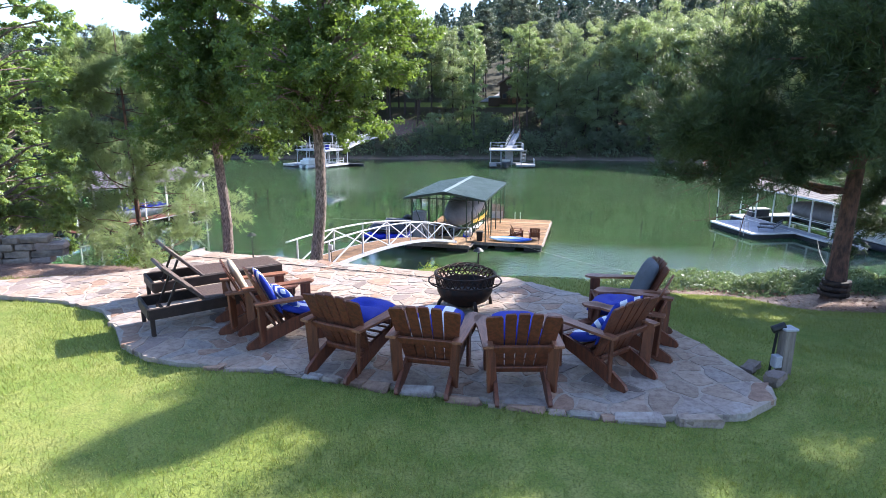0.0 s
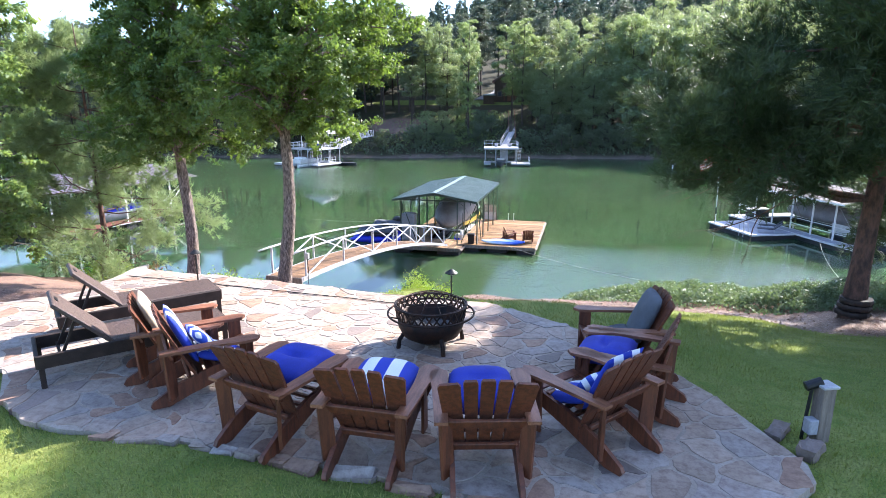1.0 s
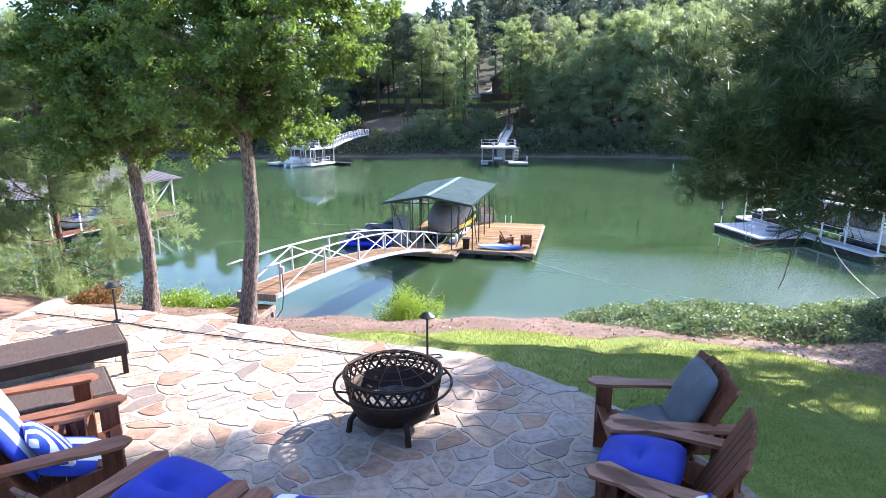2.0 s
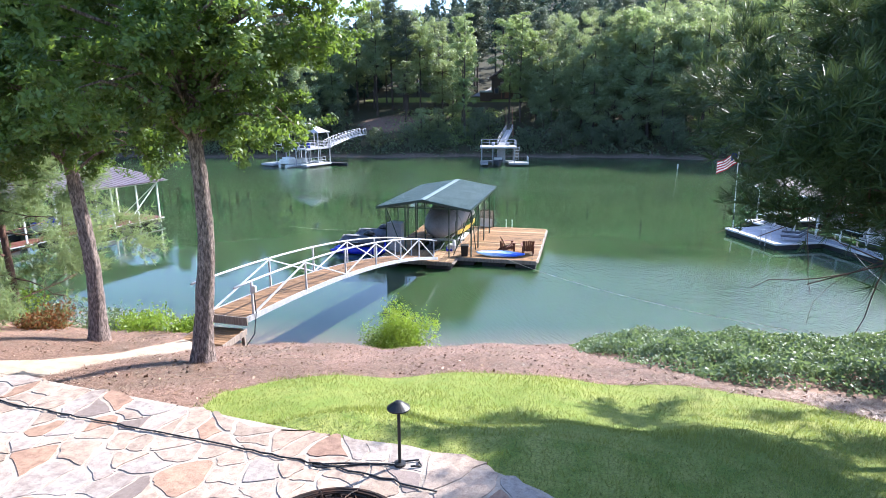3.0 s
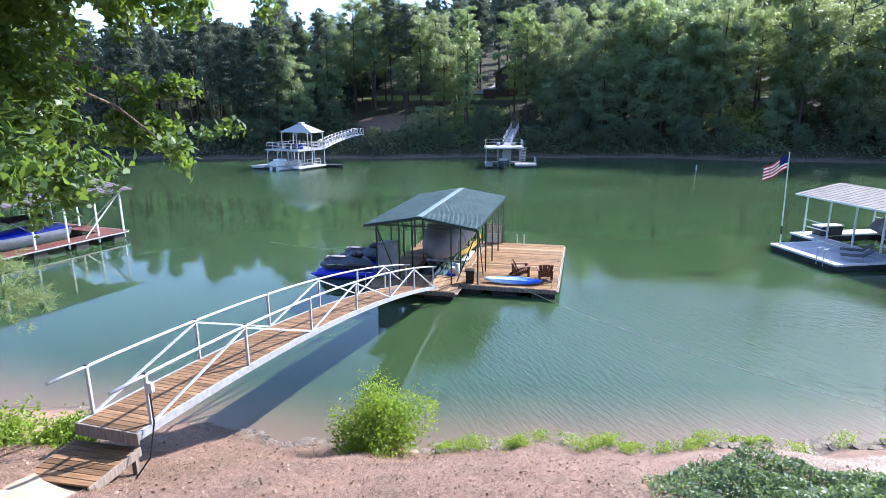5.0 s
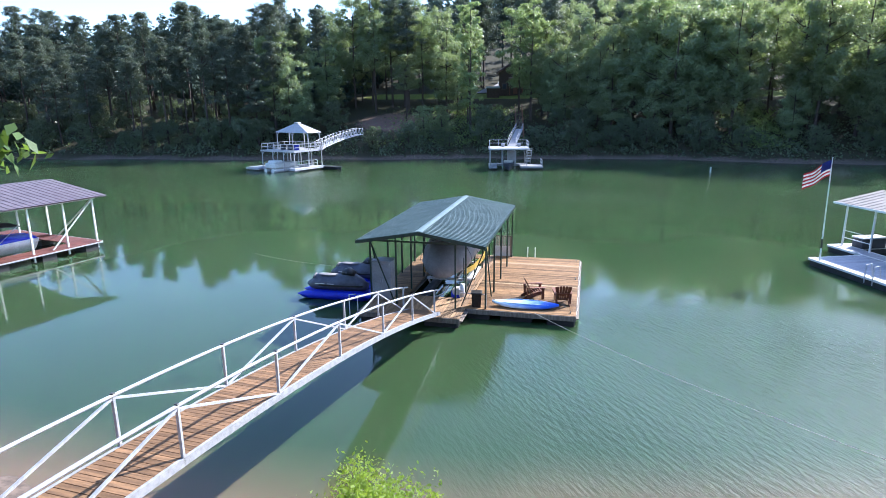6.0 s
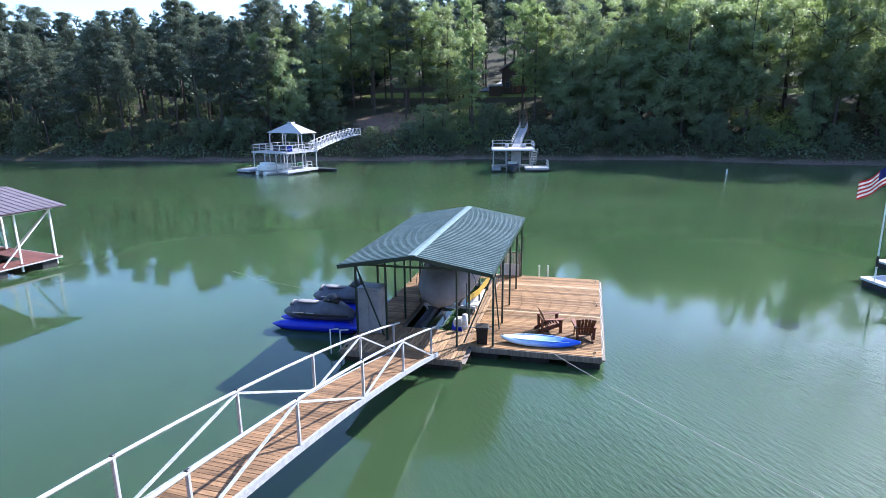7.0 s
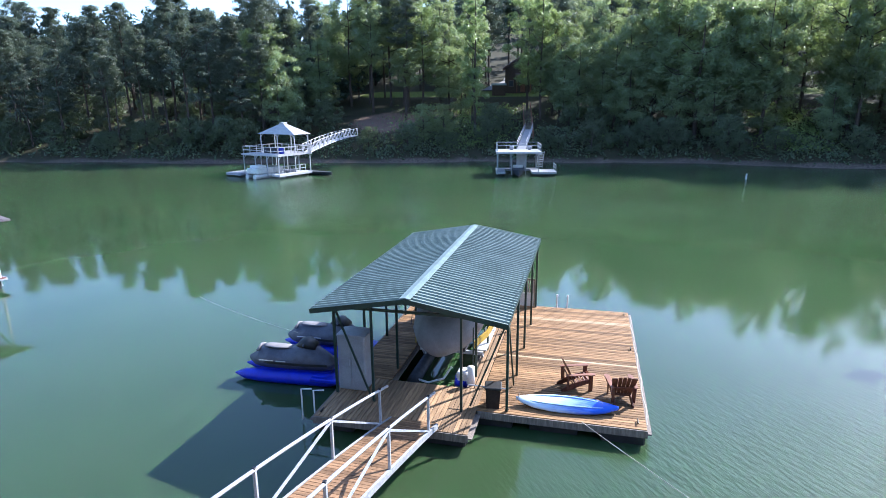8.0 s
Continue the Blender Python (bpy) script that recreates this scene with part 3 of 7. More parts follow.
IVY = [(-1.75, 20.0), (-1.65, 18.3), (-1.05, 17.1), (-0.5, 16.0), (0.1, 14.9), (0.65, 14.1), (1.3, 13.9), (2.6, 14.2), (6.5, 14.4), (11, 14.8), (11, 22.0), (6.0, 21.2), (3.6, 20.5), (1.5, 20.6), (1.2, 21.4), (-0.1, 21.6)]


def shore_near(x):
    return 24.1 + 0.235 * np.clip(x + 9, 0, 16) + 0.05 * np.clip(x - 7, 0, 60) + 0.18 * np.sin(x * 1.3) + 0.1 * np.sin(x * 3.1 + 1)


def shore_far(x):
    return np.interp(x, [-400, -140, -100, -73, -37, -25, -1, 15, 29, 60, 300], [92, 101, 104.7, 106.5, 113.6, 117.3, 120.2, 120.3, 117.3, 114, 108]) + 0.7 * np.sin(x * 0.21) + 0.4 * np.sin(x * 0.57 + 2)


def land(x, y):
    """Height of the ground: the near bank with the terrace, the lake bed, and the wooded hill across the water."""
    x, y = np.asarray(x, float), np.asarray(y, float)
    d = shore_near(x) - y
    near = np.interp(d, [-40, -9, -3, 0, 0.6, 1.5, 5.2, 6.5, 8.4, 10.3, 12.2, 13.5, 14.5, 15.7, 16.4, 20, 30, 90], [-5, -2.2, -0.7, 0, 0.25, 0.6, 2.65, 3.15, 3.8, 4.4, 4.82, 5.15, 5.45, 6.12, 6.45, 6.52, 6.68, 9])
    right = np.interp(d, [-40, -9, -3, 0, 0.6, 1.5, 5.2, 6.5, 8.4, 10.3, 12.2, 14.0, 16.0, 18.0, 20.0, 22.5, 30, 90], [-5, -2.2, -0.7, 0, 0.25, 0.6, 2.65, 3.15, 3.8, 4.4, 4.82, 5.2, 5.62, 5.98, 6.3, 6.5, 6.7, 9])
    blend = np.clip((x + 1.2) / 3.2, 0, 1)
    near = near * (1 - blend) + right * blend
    near = near + np.where(d > 0.5, 0.035 * np.sin(x * 1.7 + y * 0.9) + 0.025 * np.sin(x * 0.8 - y * 2.1), 0)
    e = y - shore_far(x)
    rise = np.interp(e, [-50, -8, 0, 1.5, 4, 12, 28, 48, 90, 400], [-5, -1.5, 0, 0.9, 2.2, 5.2, 9.8, 13.0, 16.5, 24])
    hill = np.clip((x + 108) / 66, 0, 1)
    hill = hill * hill * (3 - 2 * hill)
    far = rise + hill * np.interp(e, [0, 40, 90, 160, 320, 600], [0, 0, 6, 24, 60, 72])
    z = np.where(e > -48, np.maximum(far, np.where(d > -30, near, -9)), near)
    flat = np.clip(within(x, y, PATIO, 0.7), 0, 1)
    return np.where(flat > 0, z * (1 - flat) + np.minimum(z, PATIO_Z - 0.10) * flat, z)


def grid_axis(*spans):
    return np.unique(np.concatenate([np.arange(a, b, s) for a, b, s in spans]))


gx = grid_axis((-900, -160, 60), (-160, -30, 4), (-30, 13, 0.25), (13, 80, 3), (80, 905, 60))
gy = grid_axis((-400, -40, 60), (-40, -6, 3), (-6, 30, 0.25), (30, 108, 4), (108, 180, 2), (180, 1000, 30))
GX, GY = np.meshgrid(gx, gy)
GZ = land(GX, GY)
ground_me = bpy.data.meshes.new("ground")
nx, ny = len(gx), len(gy)
idx = np.arange(nx * ny).reshape(ny, nx)
quads = np.stack([idx[:-1, :-1], idx[:-1, 1:], idx[1:, 1:], idx[1:, :-1]], -1).reshape(-1, 4)
ground_me.from_pydata(np.stack([GX, GY, GZ], -1).reshape(-1, 3).tolist(), [], quads.tolist())
ground_me.materials.append(M["ground"])
ground_me.shade_smooth()
px, py = GX.ravel(), GY.ravel()
near_side = py < 60
mulch_area = np.where(near_side, within(px, py, MULCH, 0.5), 0)
path_area = np.where(near_side, np.clip(0.5 + (0.5 - edge_distance(px, py, PATH_LINE, False)) / 0.3, 0, 1), 0)
far_e = py - shore_far(px)
# Far rock is thinned; dark floor showing through stands for overhanging trees' shade.
rock_area = np.where(near_side, np.clip(1.3 - (shore_near(px) - py) / 0.9, 0, 1), 0.62 * np.clip(1.4 - far_e / 1.9, 0, 1))
clearing = np.exp(-((px + 42) / 9) ** 2 - ((far_e - 15) / 7) ** 2)
mulch_area = np.maximum(mulch_area, np.where(near_side, 0, clearing * 0.85))
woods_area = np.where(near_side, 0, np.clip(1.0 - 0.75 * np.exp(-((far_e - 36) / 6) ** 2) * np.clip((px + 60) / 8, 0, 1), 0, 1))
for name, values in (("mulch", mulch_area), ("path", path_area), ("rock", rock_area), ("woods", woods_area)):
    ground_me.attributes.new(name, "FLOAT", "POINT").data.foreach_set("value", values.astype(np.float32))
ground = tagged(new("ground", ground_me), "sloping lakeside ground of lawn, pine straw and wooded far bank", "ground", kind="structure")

# ---- lake ----
wx = grid_axis((-900, -60, 60), (-60, 20, 2), (20, 905, 60))
wy = grid_axis((18, 34, 0.5), (34, 60, 2), (60, 130, 6))
WX, WY = np.meshgrid(wx, wy)
lake_me = bpy.data.meshes.new("lake")
idx = np.arange(len(wx) * len(wy)).reshape(len(wy), len(wx))
quads = np.stack([idx[:-1, :-1], idx[:-1, 1:], idx[1:, 1:], idx[1:, :-1]], -1).reshape(-1, 4)
lake_me.from_pydata(np.stack([WX, WY, WX * 0], -1).reshape(-1, 3).tolist(), [], quads.tolist())
lake_me.materials.append(M["water"])
lake_me.attributes.new("shallow", "FLOAT", "POINT").data.foreach_set("value", (np.clip(1 - (WY - shore_near(WX)) / 3.6, 0, 1) ** 1.5).ravel().astype(np.float32))
breeze = np.clip((WX + 11) / 9, 0, 1) * np.clip((46 - WY) / 12, 0, 1)
lake_me.attributes.new("ruffle", "FLOAT", "POINT").data.foreach_set("value", (0.8 * breeze + 0.75 * np.clip((WY - 58) / 25, 0, 1)).ravel().astype(np.float32))
lake_me.attributes.new("chop", "FLOAT", "POINT").data.foreach_set("value", np.clip((WY - 55) / 24, 0, 1).ravel().astype(np.float32))
lake = tagged(new("lake", lake_me), "calm green lake with faint ripples and reflections", "water", kind="structure")


def at_ground(x, y):
    return float(land(np.array([x]), np.array([y]))[0])


# ---- flagstone terrace: bed, and one slab of its own outline for each stone ----
patio = thing("patio", "irregular flagstone patio with pale mortar joints and rough edge", "patio", kind="structure")
part("mortar_bed", prism(bmesh.new(), PATIO, PATIO_Z - 0.35, PATIO_Z - 0.003), M["mortar"], patio)


def cells(seeds, keep):
    """Voronoi cells of the first keep seeds, each as an outline round its seed."""
    out = []
    for i in range(keep):
        c = seeds[i]
        poly = [c + np.array(v) * 2.2 for v in ((-1, -1), (1, -1), (1, 1), (-1, 1))]
        order = np.argsort(((seeds - c) ** 2).sum(1))[1:26]
        for j in order:
            mid, nrm = (c + seeds[j]) / 2, seeds[j] - c
            side = [np.dot(p - mid, nrm) for p in poly]
            cut = []
            for k in range(len(poly)):
                a, b, sa, sb = poly[k], poly[(k + 1) % len(poly)], side[k], side[(k + 1) % len(poly)]
                if sa <= 0:
                    cut.append(a)
                if (sa < 0) != (sb < 0) and sa != sb:
                    cut.append(a + (b - a) * sa / (sa - sb))
            poly = cut
            if len(poly) < 3:
                break
        if len(poly) >= 3:
            out.append((c, poly))
    return out


def stones():
    rng = np.random.default_rng(5)
    groove = [(-7.6, 8.56), (-7.24, 8.54), (-6.3, 8.46), (-5.34, 8.40), (-4.55, 8.34), (-3.45, 8.25)]
    seeds = []
    for a, b in zip(groove, groove[1:]):
        a, b = np.array(a), np.array(b)
        for s in np.arange(0.1, 1, 0.42 / np.hypot(*(b - a))):
            q = a + (b - a) * (s + rng.uniform(-0.05, 0.05))
            nrm = np.array([a[1] - b[1], b[0] - a[0]]) / np.hypot(*(b - a))
            seeds += [q + nrm * 0.17, q - nrm * 0.17]
    banded = len(seeds)
    lx, ly = [p[0] for p in PATIO], [p[1] for p in PATIO]
    tries = 0
    while len(seeds) < 560 and tries < 40000:
        tries += 1
        p = np.array([rng.uniform(max(-12.5, min(lx)), max(lx)), rng.uniform(min(ly), max(ly))])
        if not inside(p[:1], p[1:], PATIO)[0] or edge_distance(p[:1], p[1:], PATIO)[0] < 0.12:
            continue
        gap = rng.choice([0.13, 0.18, 0.28, 0.42])
        if all(np.hypot(*(p - q)) > gap for q in seeds):
            seeds.append(p)
    keep = len(seeds)
    mirrored = []
    for p in seeds:
        d = edge_distance(p[:1], p[1:], PATIO)[0]
        if d < 0.9:
            best = None
            for k in range(len(PATIO)):
                a, b = np.array(PATIO[k]), np.array(PATIO[(k + 1) % len(PATIO)])
                s = np.clip(np.dot(p - a, b - a) / np.dot(b - a, b - a), 0, 1)
                q = a + s * (b - a)
                if best is None or np.hypot(*(p - q)) < best[0]:
                    best = (np.hypot(*(p - q)), q)
            mirrored.append(2 * best[1] - p)
    single, far_bits = 0, {}
    for i, (c, poly) in enumerate(cells(np.array(seeds + mirrored), keep)):
        bm = bmesh.new()
        joint = 0.012 if i < banded else rng.uniform(0.003, 0.014)
        ring = []
        n = len(poly)
        for k in range(n):
            a, b = poly[k], poly[(k + 1) % n]
            for s in (0.0, 0.2, 0.5, 0.8):
                p = a + (b - a) * s
                v = p - c
                ln = max(np.hypot(*v), 1e-6)
                p = c + v * max(0.3, (ln - joint * 1.5 - (0.010 if s == 0 else 0) - rng.uniform(0, 0.012)) / ln)
                ring.append((p[0] + 0.055 * math.sin(6.1 * p[1] + 1.8 * math.sin(3.7 * p[0])) + 0.018 * math.sin(19 * p[1] + 5 * p[0]), p[1] + 0.055 * math.sin(5.3 * p[0] + 1.5 * math.sin(4.4 * p[1]) + 2) + 0.018 * math.sin(21 * p[0] - 6 * p[1])))
        h = rng.uniform(0.001, 0.006)
        prism(bm, ring, -0.05, h - 0.004)
        top = [bm.verts.new((c[0] + (x - c[0]) * 0.985, c[1] + (y - c[1]) * 0.985, h)) for x, y in ring]
        bm.faces.new(top)
        low = [v for v in bm.verts if abs(v.co.z - (h - 0.004)) < 1e-6][:len(ring)]
        for k in range(len(ring)):
            bm.faces.new((low[k], low[(k + 1) % len(ring)], top[(k + 1) % len(ring)], top[k]))
        kind = str(rng.choice(["stone"] * 9 + ["stone_rust"] * 3 + ["stone_grey"] * 5 + ["stone_dark"] * 2))
        if single < 345:
            single += 1
            ob = part("flagstone", bm, M[kind], patio)
            ob.matrix_basis = pose(0, 0, PATIO_Z)
        else:
            rest = far_bits.setdefault(kind, bmesh.new())
            lump = bpy.data.meshes.new("lump")
            bm.to_mesh(lump)
            bm.free()
            rest.from_mesh(lump)
            bpy.data.meshes.remove(lump)
    for kind, rest in far_bits.items():
        ob = part("flagstones", rest, M[kind], patio)
        ob.matrix_basis = pose(0, 0, PATIO_Z)
        tagged(ob, kind="stuff")


def kerb():
    """Rough blocks along the lawn side of the terrace."""
    rng = np.random.default_rng(8)
    line = [(-5.45, 4.03), (-4.66, 4.08), (-4.02, 4.07), (-3.33, 4.03), (-2.82, 4.03), (-2.3, 3.95), (-1.66, 3.93), (-1.04, 3.92), (-0.56, 3.99), (0.03, 4.14)]
    s, k = 0.0, 0
    for a, b in zip(line, line[1:]):
        a, b = Vector((*a, 0)), Vector((*b, 0))
        run = (b - a).length
        while s < run:
            w = rng.uniform(0.16, 0.5)
            c = a + (b - a) * min(1, (s + w / 2) / run)
            bm = block((w - 0.02, rng.uniform(0.10, 0.16), 0.14), None, 0.022)
            for v in bm.verts:
                v.co += Vector(rng.normal(size=3) * 0.014)
            ob = part("kerb_stone", bm, M[str(rng.choice(["stone", "stone", "stone_grey", "stone_rust"]))], patio)
            ob.matrix_basis = pose(c.x, c.y, PATIO_Z - 0.062 + rng.uniform(0, 0.025), rng.uniform(-3, 3), rng.uniform(-3, 3), math.degrees(math.atan2(b.y - a.y, b.x - a.x)) + rng.uniform(-5, 5))
            s += w
        s -= run

# ---- boat dock ----
DECK_Z = 0.5


def planks(parent, x0, x1, y0, y1, z, across, material, width=0.14, skip=None):
    """Boards that run along x (across False) or along y (across True), all on one mesh."""
    a, b, run = (x0, x1, y1 - y0) if not across else (y0, y1, x1 - x0)
    bm = block((b - a, width - 0.013, 0.035) if not across else (width - 0.013, b - a, 0.035), None, 0.004)
    first = part("plank", bm, material, parent)
    n = int(run / width)
    for k in range(n):
        m = pose((x0 + x1) / 2, y0 + (k + 0.5) * run / n, z - 0.0175) if not across else pose(x0 + (k + 0.5) * run / n, (y0 + y1) / 2, z - 0.0175)
        if k == 0:
            first.matrix_basis = m
        else:
            share("plank", first.data, parent, m)


def ribbed_slope(name, material, parent, ridge, eave, y0, y1, gap=0.23, label=""):
    """A sheet-metal slope between a ridge and an eave (x, z), with raised ribs from ridge to eave."""
    bm = bmesh.new()
    rows = []
    rx, rz = ridge
    ex, ez = eave
    up = Vector((-(ez - rz), 0, ex - rx)).normalized()
    if up.z < 0:
        up = -up
    y, prof = y0, []
    while y < y1 - 0.01:
        prof += [(y, 0), (y + gap * 0.62, 0), (y + gap * 0.70, 0.045), (y + gap * 0.88, 0.045), (y + gap * 0.96, 0)]
        y += gap
    prof.append((y1, 0))
    top = [[bm.verts.new(Vector((x, yy, z)) + up * h) for yy, h in prof] for x, z in ((rx, rz), (ex, ez))]
    low = [[bm.verts.new(Vector((x, yy, z)) - up * 0.03) for yy, h in (prof[0], prof[-1])] for x, z in ((rx, rz), (ex, ez))]
    for k in range(len(prof) - 1):
        bm.faces.new((top[0][k], top[0][k + 1], top[1][k + 1], top[1][k]))
    bm.faces.new((low[0][0], low[1][0], low[1][1], low[0][1]))
    bmesh.ops.recalc_face_normals(bm, faces=bm.faces)
    return part(name, bm, material, parent, label)


def boat_dock():
    d = thing("boat_dock", "floating timber boat dock under a green metal gable roof", "dock")
    right = (-8.87, -4.02, 38.42, 48.1)
    planks(d, *right, DECK_Z, False, M["deck"])
    pale = d.children[0].data.copy()
    pale.materials[0] = M["pale_plank"]
    for ob in d.children:
        if any(abs(ob.matrix_basis.translation.y - y) < 0.08 for y in (46.55, 42.6)):
            ob.data = pale
    planks(d, -9.35, -8.88, 39.75, 48.1, DECK_Z, True, M["deck_y"])
    planks(d, -13.45, -8.85, 37.05, 39.73, DECK_Z, True, M["deck_y"])
    planks(d, -13.45, -11.95, 39.76, 48.1, DECK_Z, False, M["deck"])
    planks(d, -11.93, -9.37, 47.2, 48.1, DECK_Z, False, M["deck"])
    for p, q in (((-8.83, 38.40), (-4.0, 38.40)), ((-4.0, 38.40), (-4.0, 48.12)), ((-4.0, 48.12), (-13.47, 48.12)), ((-13.47, 48.12), (-13.47, 37.03)),
                 ((-13.47, 37.03), (-8.83, 37.03)), ((-8.83, 37.03), (-8.83, 38.40)), ((-9.36, 39.75), (-9.36, 47.2)), ((-11.94, 39.75), (-11.94, 47.2)), ((-11.94, 39.74), (-9.36, 39.74))):
        part("fascia_board", bar(bmesh.new(), (*p, DECK_Z - 0.13), (*q, DECK_Z - 0.13), 0.045, 0.22, 0.005) if abs(p[0] - q[0]) > 1 else bar(bmesh.new(), (*p, DECK_Z - 0.13), (*q, DECK_Z - 0.13), 0.22, 0.045, 0.005), M["old_wood"], d)
    for x, y, w, l in ((-4.65, 38.95, 1.2, 1.0), (-4.65, 43.2, 1.2, 1.6), (-4.65, 47.4, 1.2, 1.2), (-8.3, 39.0, 1.0, 1.0), (-8.6, 43.2, 1.2, 1.6), (-8.6, 47.4, 1.2, 1.2), (-12.85, 38.3, 1.1, 2.2), (-12.85, 43.2, 1.1, 1.6),
                       (-12.85, 47.3, 1.1, 1.4), (-9.7, 38.2, 1.5, 2.0), (-6.6, 39.0, 1.4, 0.9)):
        part("float", block((w, l, 0.52), pose(x, y, 0.04), 0.05), M["float_black"], d)
    # posts and frame
    for x in (-13.35, -7.97):
        for y in (38.55, 41.0, 43.3, 45.75, 47.95):
            part("post", block((0.075, 0.075, 3.0), pose(x, y, DECK_Z + 1.5)), M["green_steel"], d)
    for x in (-12.02, -9.28):
        for y in (38.25, 40.6, 42.9, 45.2, 47.6):
            part("post", block((0.07, 0.07, 3.12), pose(x, y, DECK_Z + 1.56)), M["green_steel"], d)
    for x, s in ((-13.35, 1), (-7.97, -1)):
        part("brace", bar(bmesh.new(), (x, 38.55, 3.4), (x + s * 1.1, 38.55, 0.55), 0.05, 0.05), M["green_steel"], d)
        part("brace", bar(bmesh.new(), (x, 38.6, 3.4), (x, 40.2, 0.55), 0.05, 0.05), M["green_steel"], d)
        part("eave_beam", bar(bmesh.new(), (x, 37.95, 3.5), (x, 48.0, 3.5), 0.08, 0.12), M["green_steel"], d)
    part("ridge_beam", bar(bmesh.new(), (-10.8, 37.8, 3.93), (-10.8, 48.1, 3.93), 0.12, 0.14), M["green_steel"], d)
    for y in (38.3, 40.7, 43.1, 45.5, 47.9):
        part("tie_beam", bar(bmesh.new(), (-13.5, y, 3.46), (-7.9, y, 3.46), 0.06, 0.08), M["green_steel"], d)
        for s in (-1, 1):
            part("rafter", bar(bmesh.new(), (-10.8, y, 3.93), (-10.8 + s * 2.8, y, 3.5), 0.06, 0.06), M["green_steel"], d)
    for s, name in ((-1, "roof_slope"), (1, "roof_slope")):
        ribbed_slope(name, M["green_roof"], d, (-10.8, 4.03), (-10.8 + s * 2.93, 3.52), 37.75, 48.15)
        part("eave_trim", bar(bmesh.new(), (-10.8 + s * 2.93, 37.75, 3.48), (-10.8 + s * 2.93, 48.15, 3.48), 0.03, 0.11), M["green_steel"], d)
        for y in (37.73, 48.17):
            part("gable_trim", bar(bmesh.new(), (-10.8, y, 3.985), (-10.8 + s * 2.93, y, 3.475), 0.03, 0.15), M["green_steel"], d)
        bm = bmesh.new()
        box(bm, (0.17, 10.42, 0.02), pose(-10.8 + s * 0.08, 42.95, 4.066, 0, s * 9.9, 0))
        part("ridge_cap", bm, M["cap"], d, "pale metal ridge cap")
    # ladder poles, cleats, mooring line along the edge, water pipe
    for x in (-7.05, -6.6):
        part("ladder_pole", rod(rod(bmesh.new(), (x, 48.12, DECK_Z - 0.3), (x, 48.12, DECK_Z + 0.52), 0.035), (x, 48.12, DECK_Z + 0.52), (x, 48.12, DECK_Z + 0.6), 0.045), M["white_vinyl"], d, "white pipe ladder pole")
    for x, y in ((-4.2, 47.7), (-4.15, 44.0), (-4.25, 38.75), (-13.3, 37.3)):
        bm = rod(bmesh.new(), (x, y - 0.12, DECK_Z + 0.07), (x, y + 0.12, DECK_Z + 0.07), 0.018)
        rod(bm, (x, y - 0.04, DECK_Z), (x, y - 0.04, DECK_Z + 0.07), 0.016)
        rod(bm, (x, y + 0.04, DECK_Z), (x, y + 0.04, DECK_Z + 0.07), 0.016)
        part("cleat", bm, M["black"], d, "black mooring cleat")
    pts = [(-3.97 + 0.03 * math.sin(k), 47.7 - k * 0.3, DECK_Z + 0.02 - 0.05 * abs(math.sin(k * 0.55))) for k in range(31)]
    part("edge_rope", tube(bmesh.new(), pts, [0.014] * len(pts), 6), M["rope"], d, "pale rope along the deck edge")
    part("hand_rail", rod(rod(bmesh.new(), (-9.2, 38.9, 1.05), (-8.0, 38.9, 1.05), 0.022), (-8.0, 38.9, 1.05), (-8.0, 38.9, 0.5), 0.022), M["galv"], d)
    for x in (-14.0, -13.6):
        part("pipe_bracket", tube(bmesh.new(), [(x, 37.4, 0.1), (x, 37.4, 1.1), (x + 0.32, 37.45, 1.12)], [0.025] * 3), M["white_vinyl"], d, "white bent pipe")
    return d


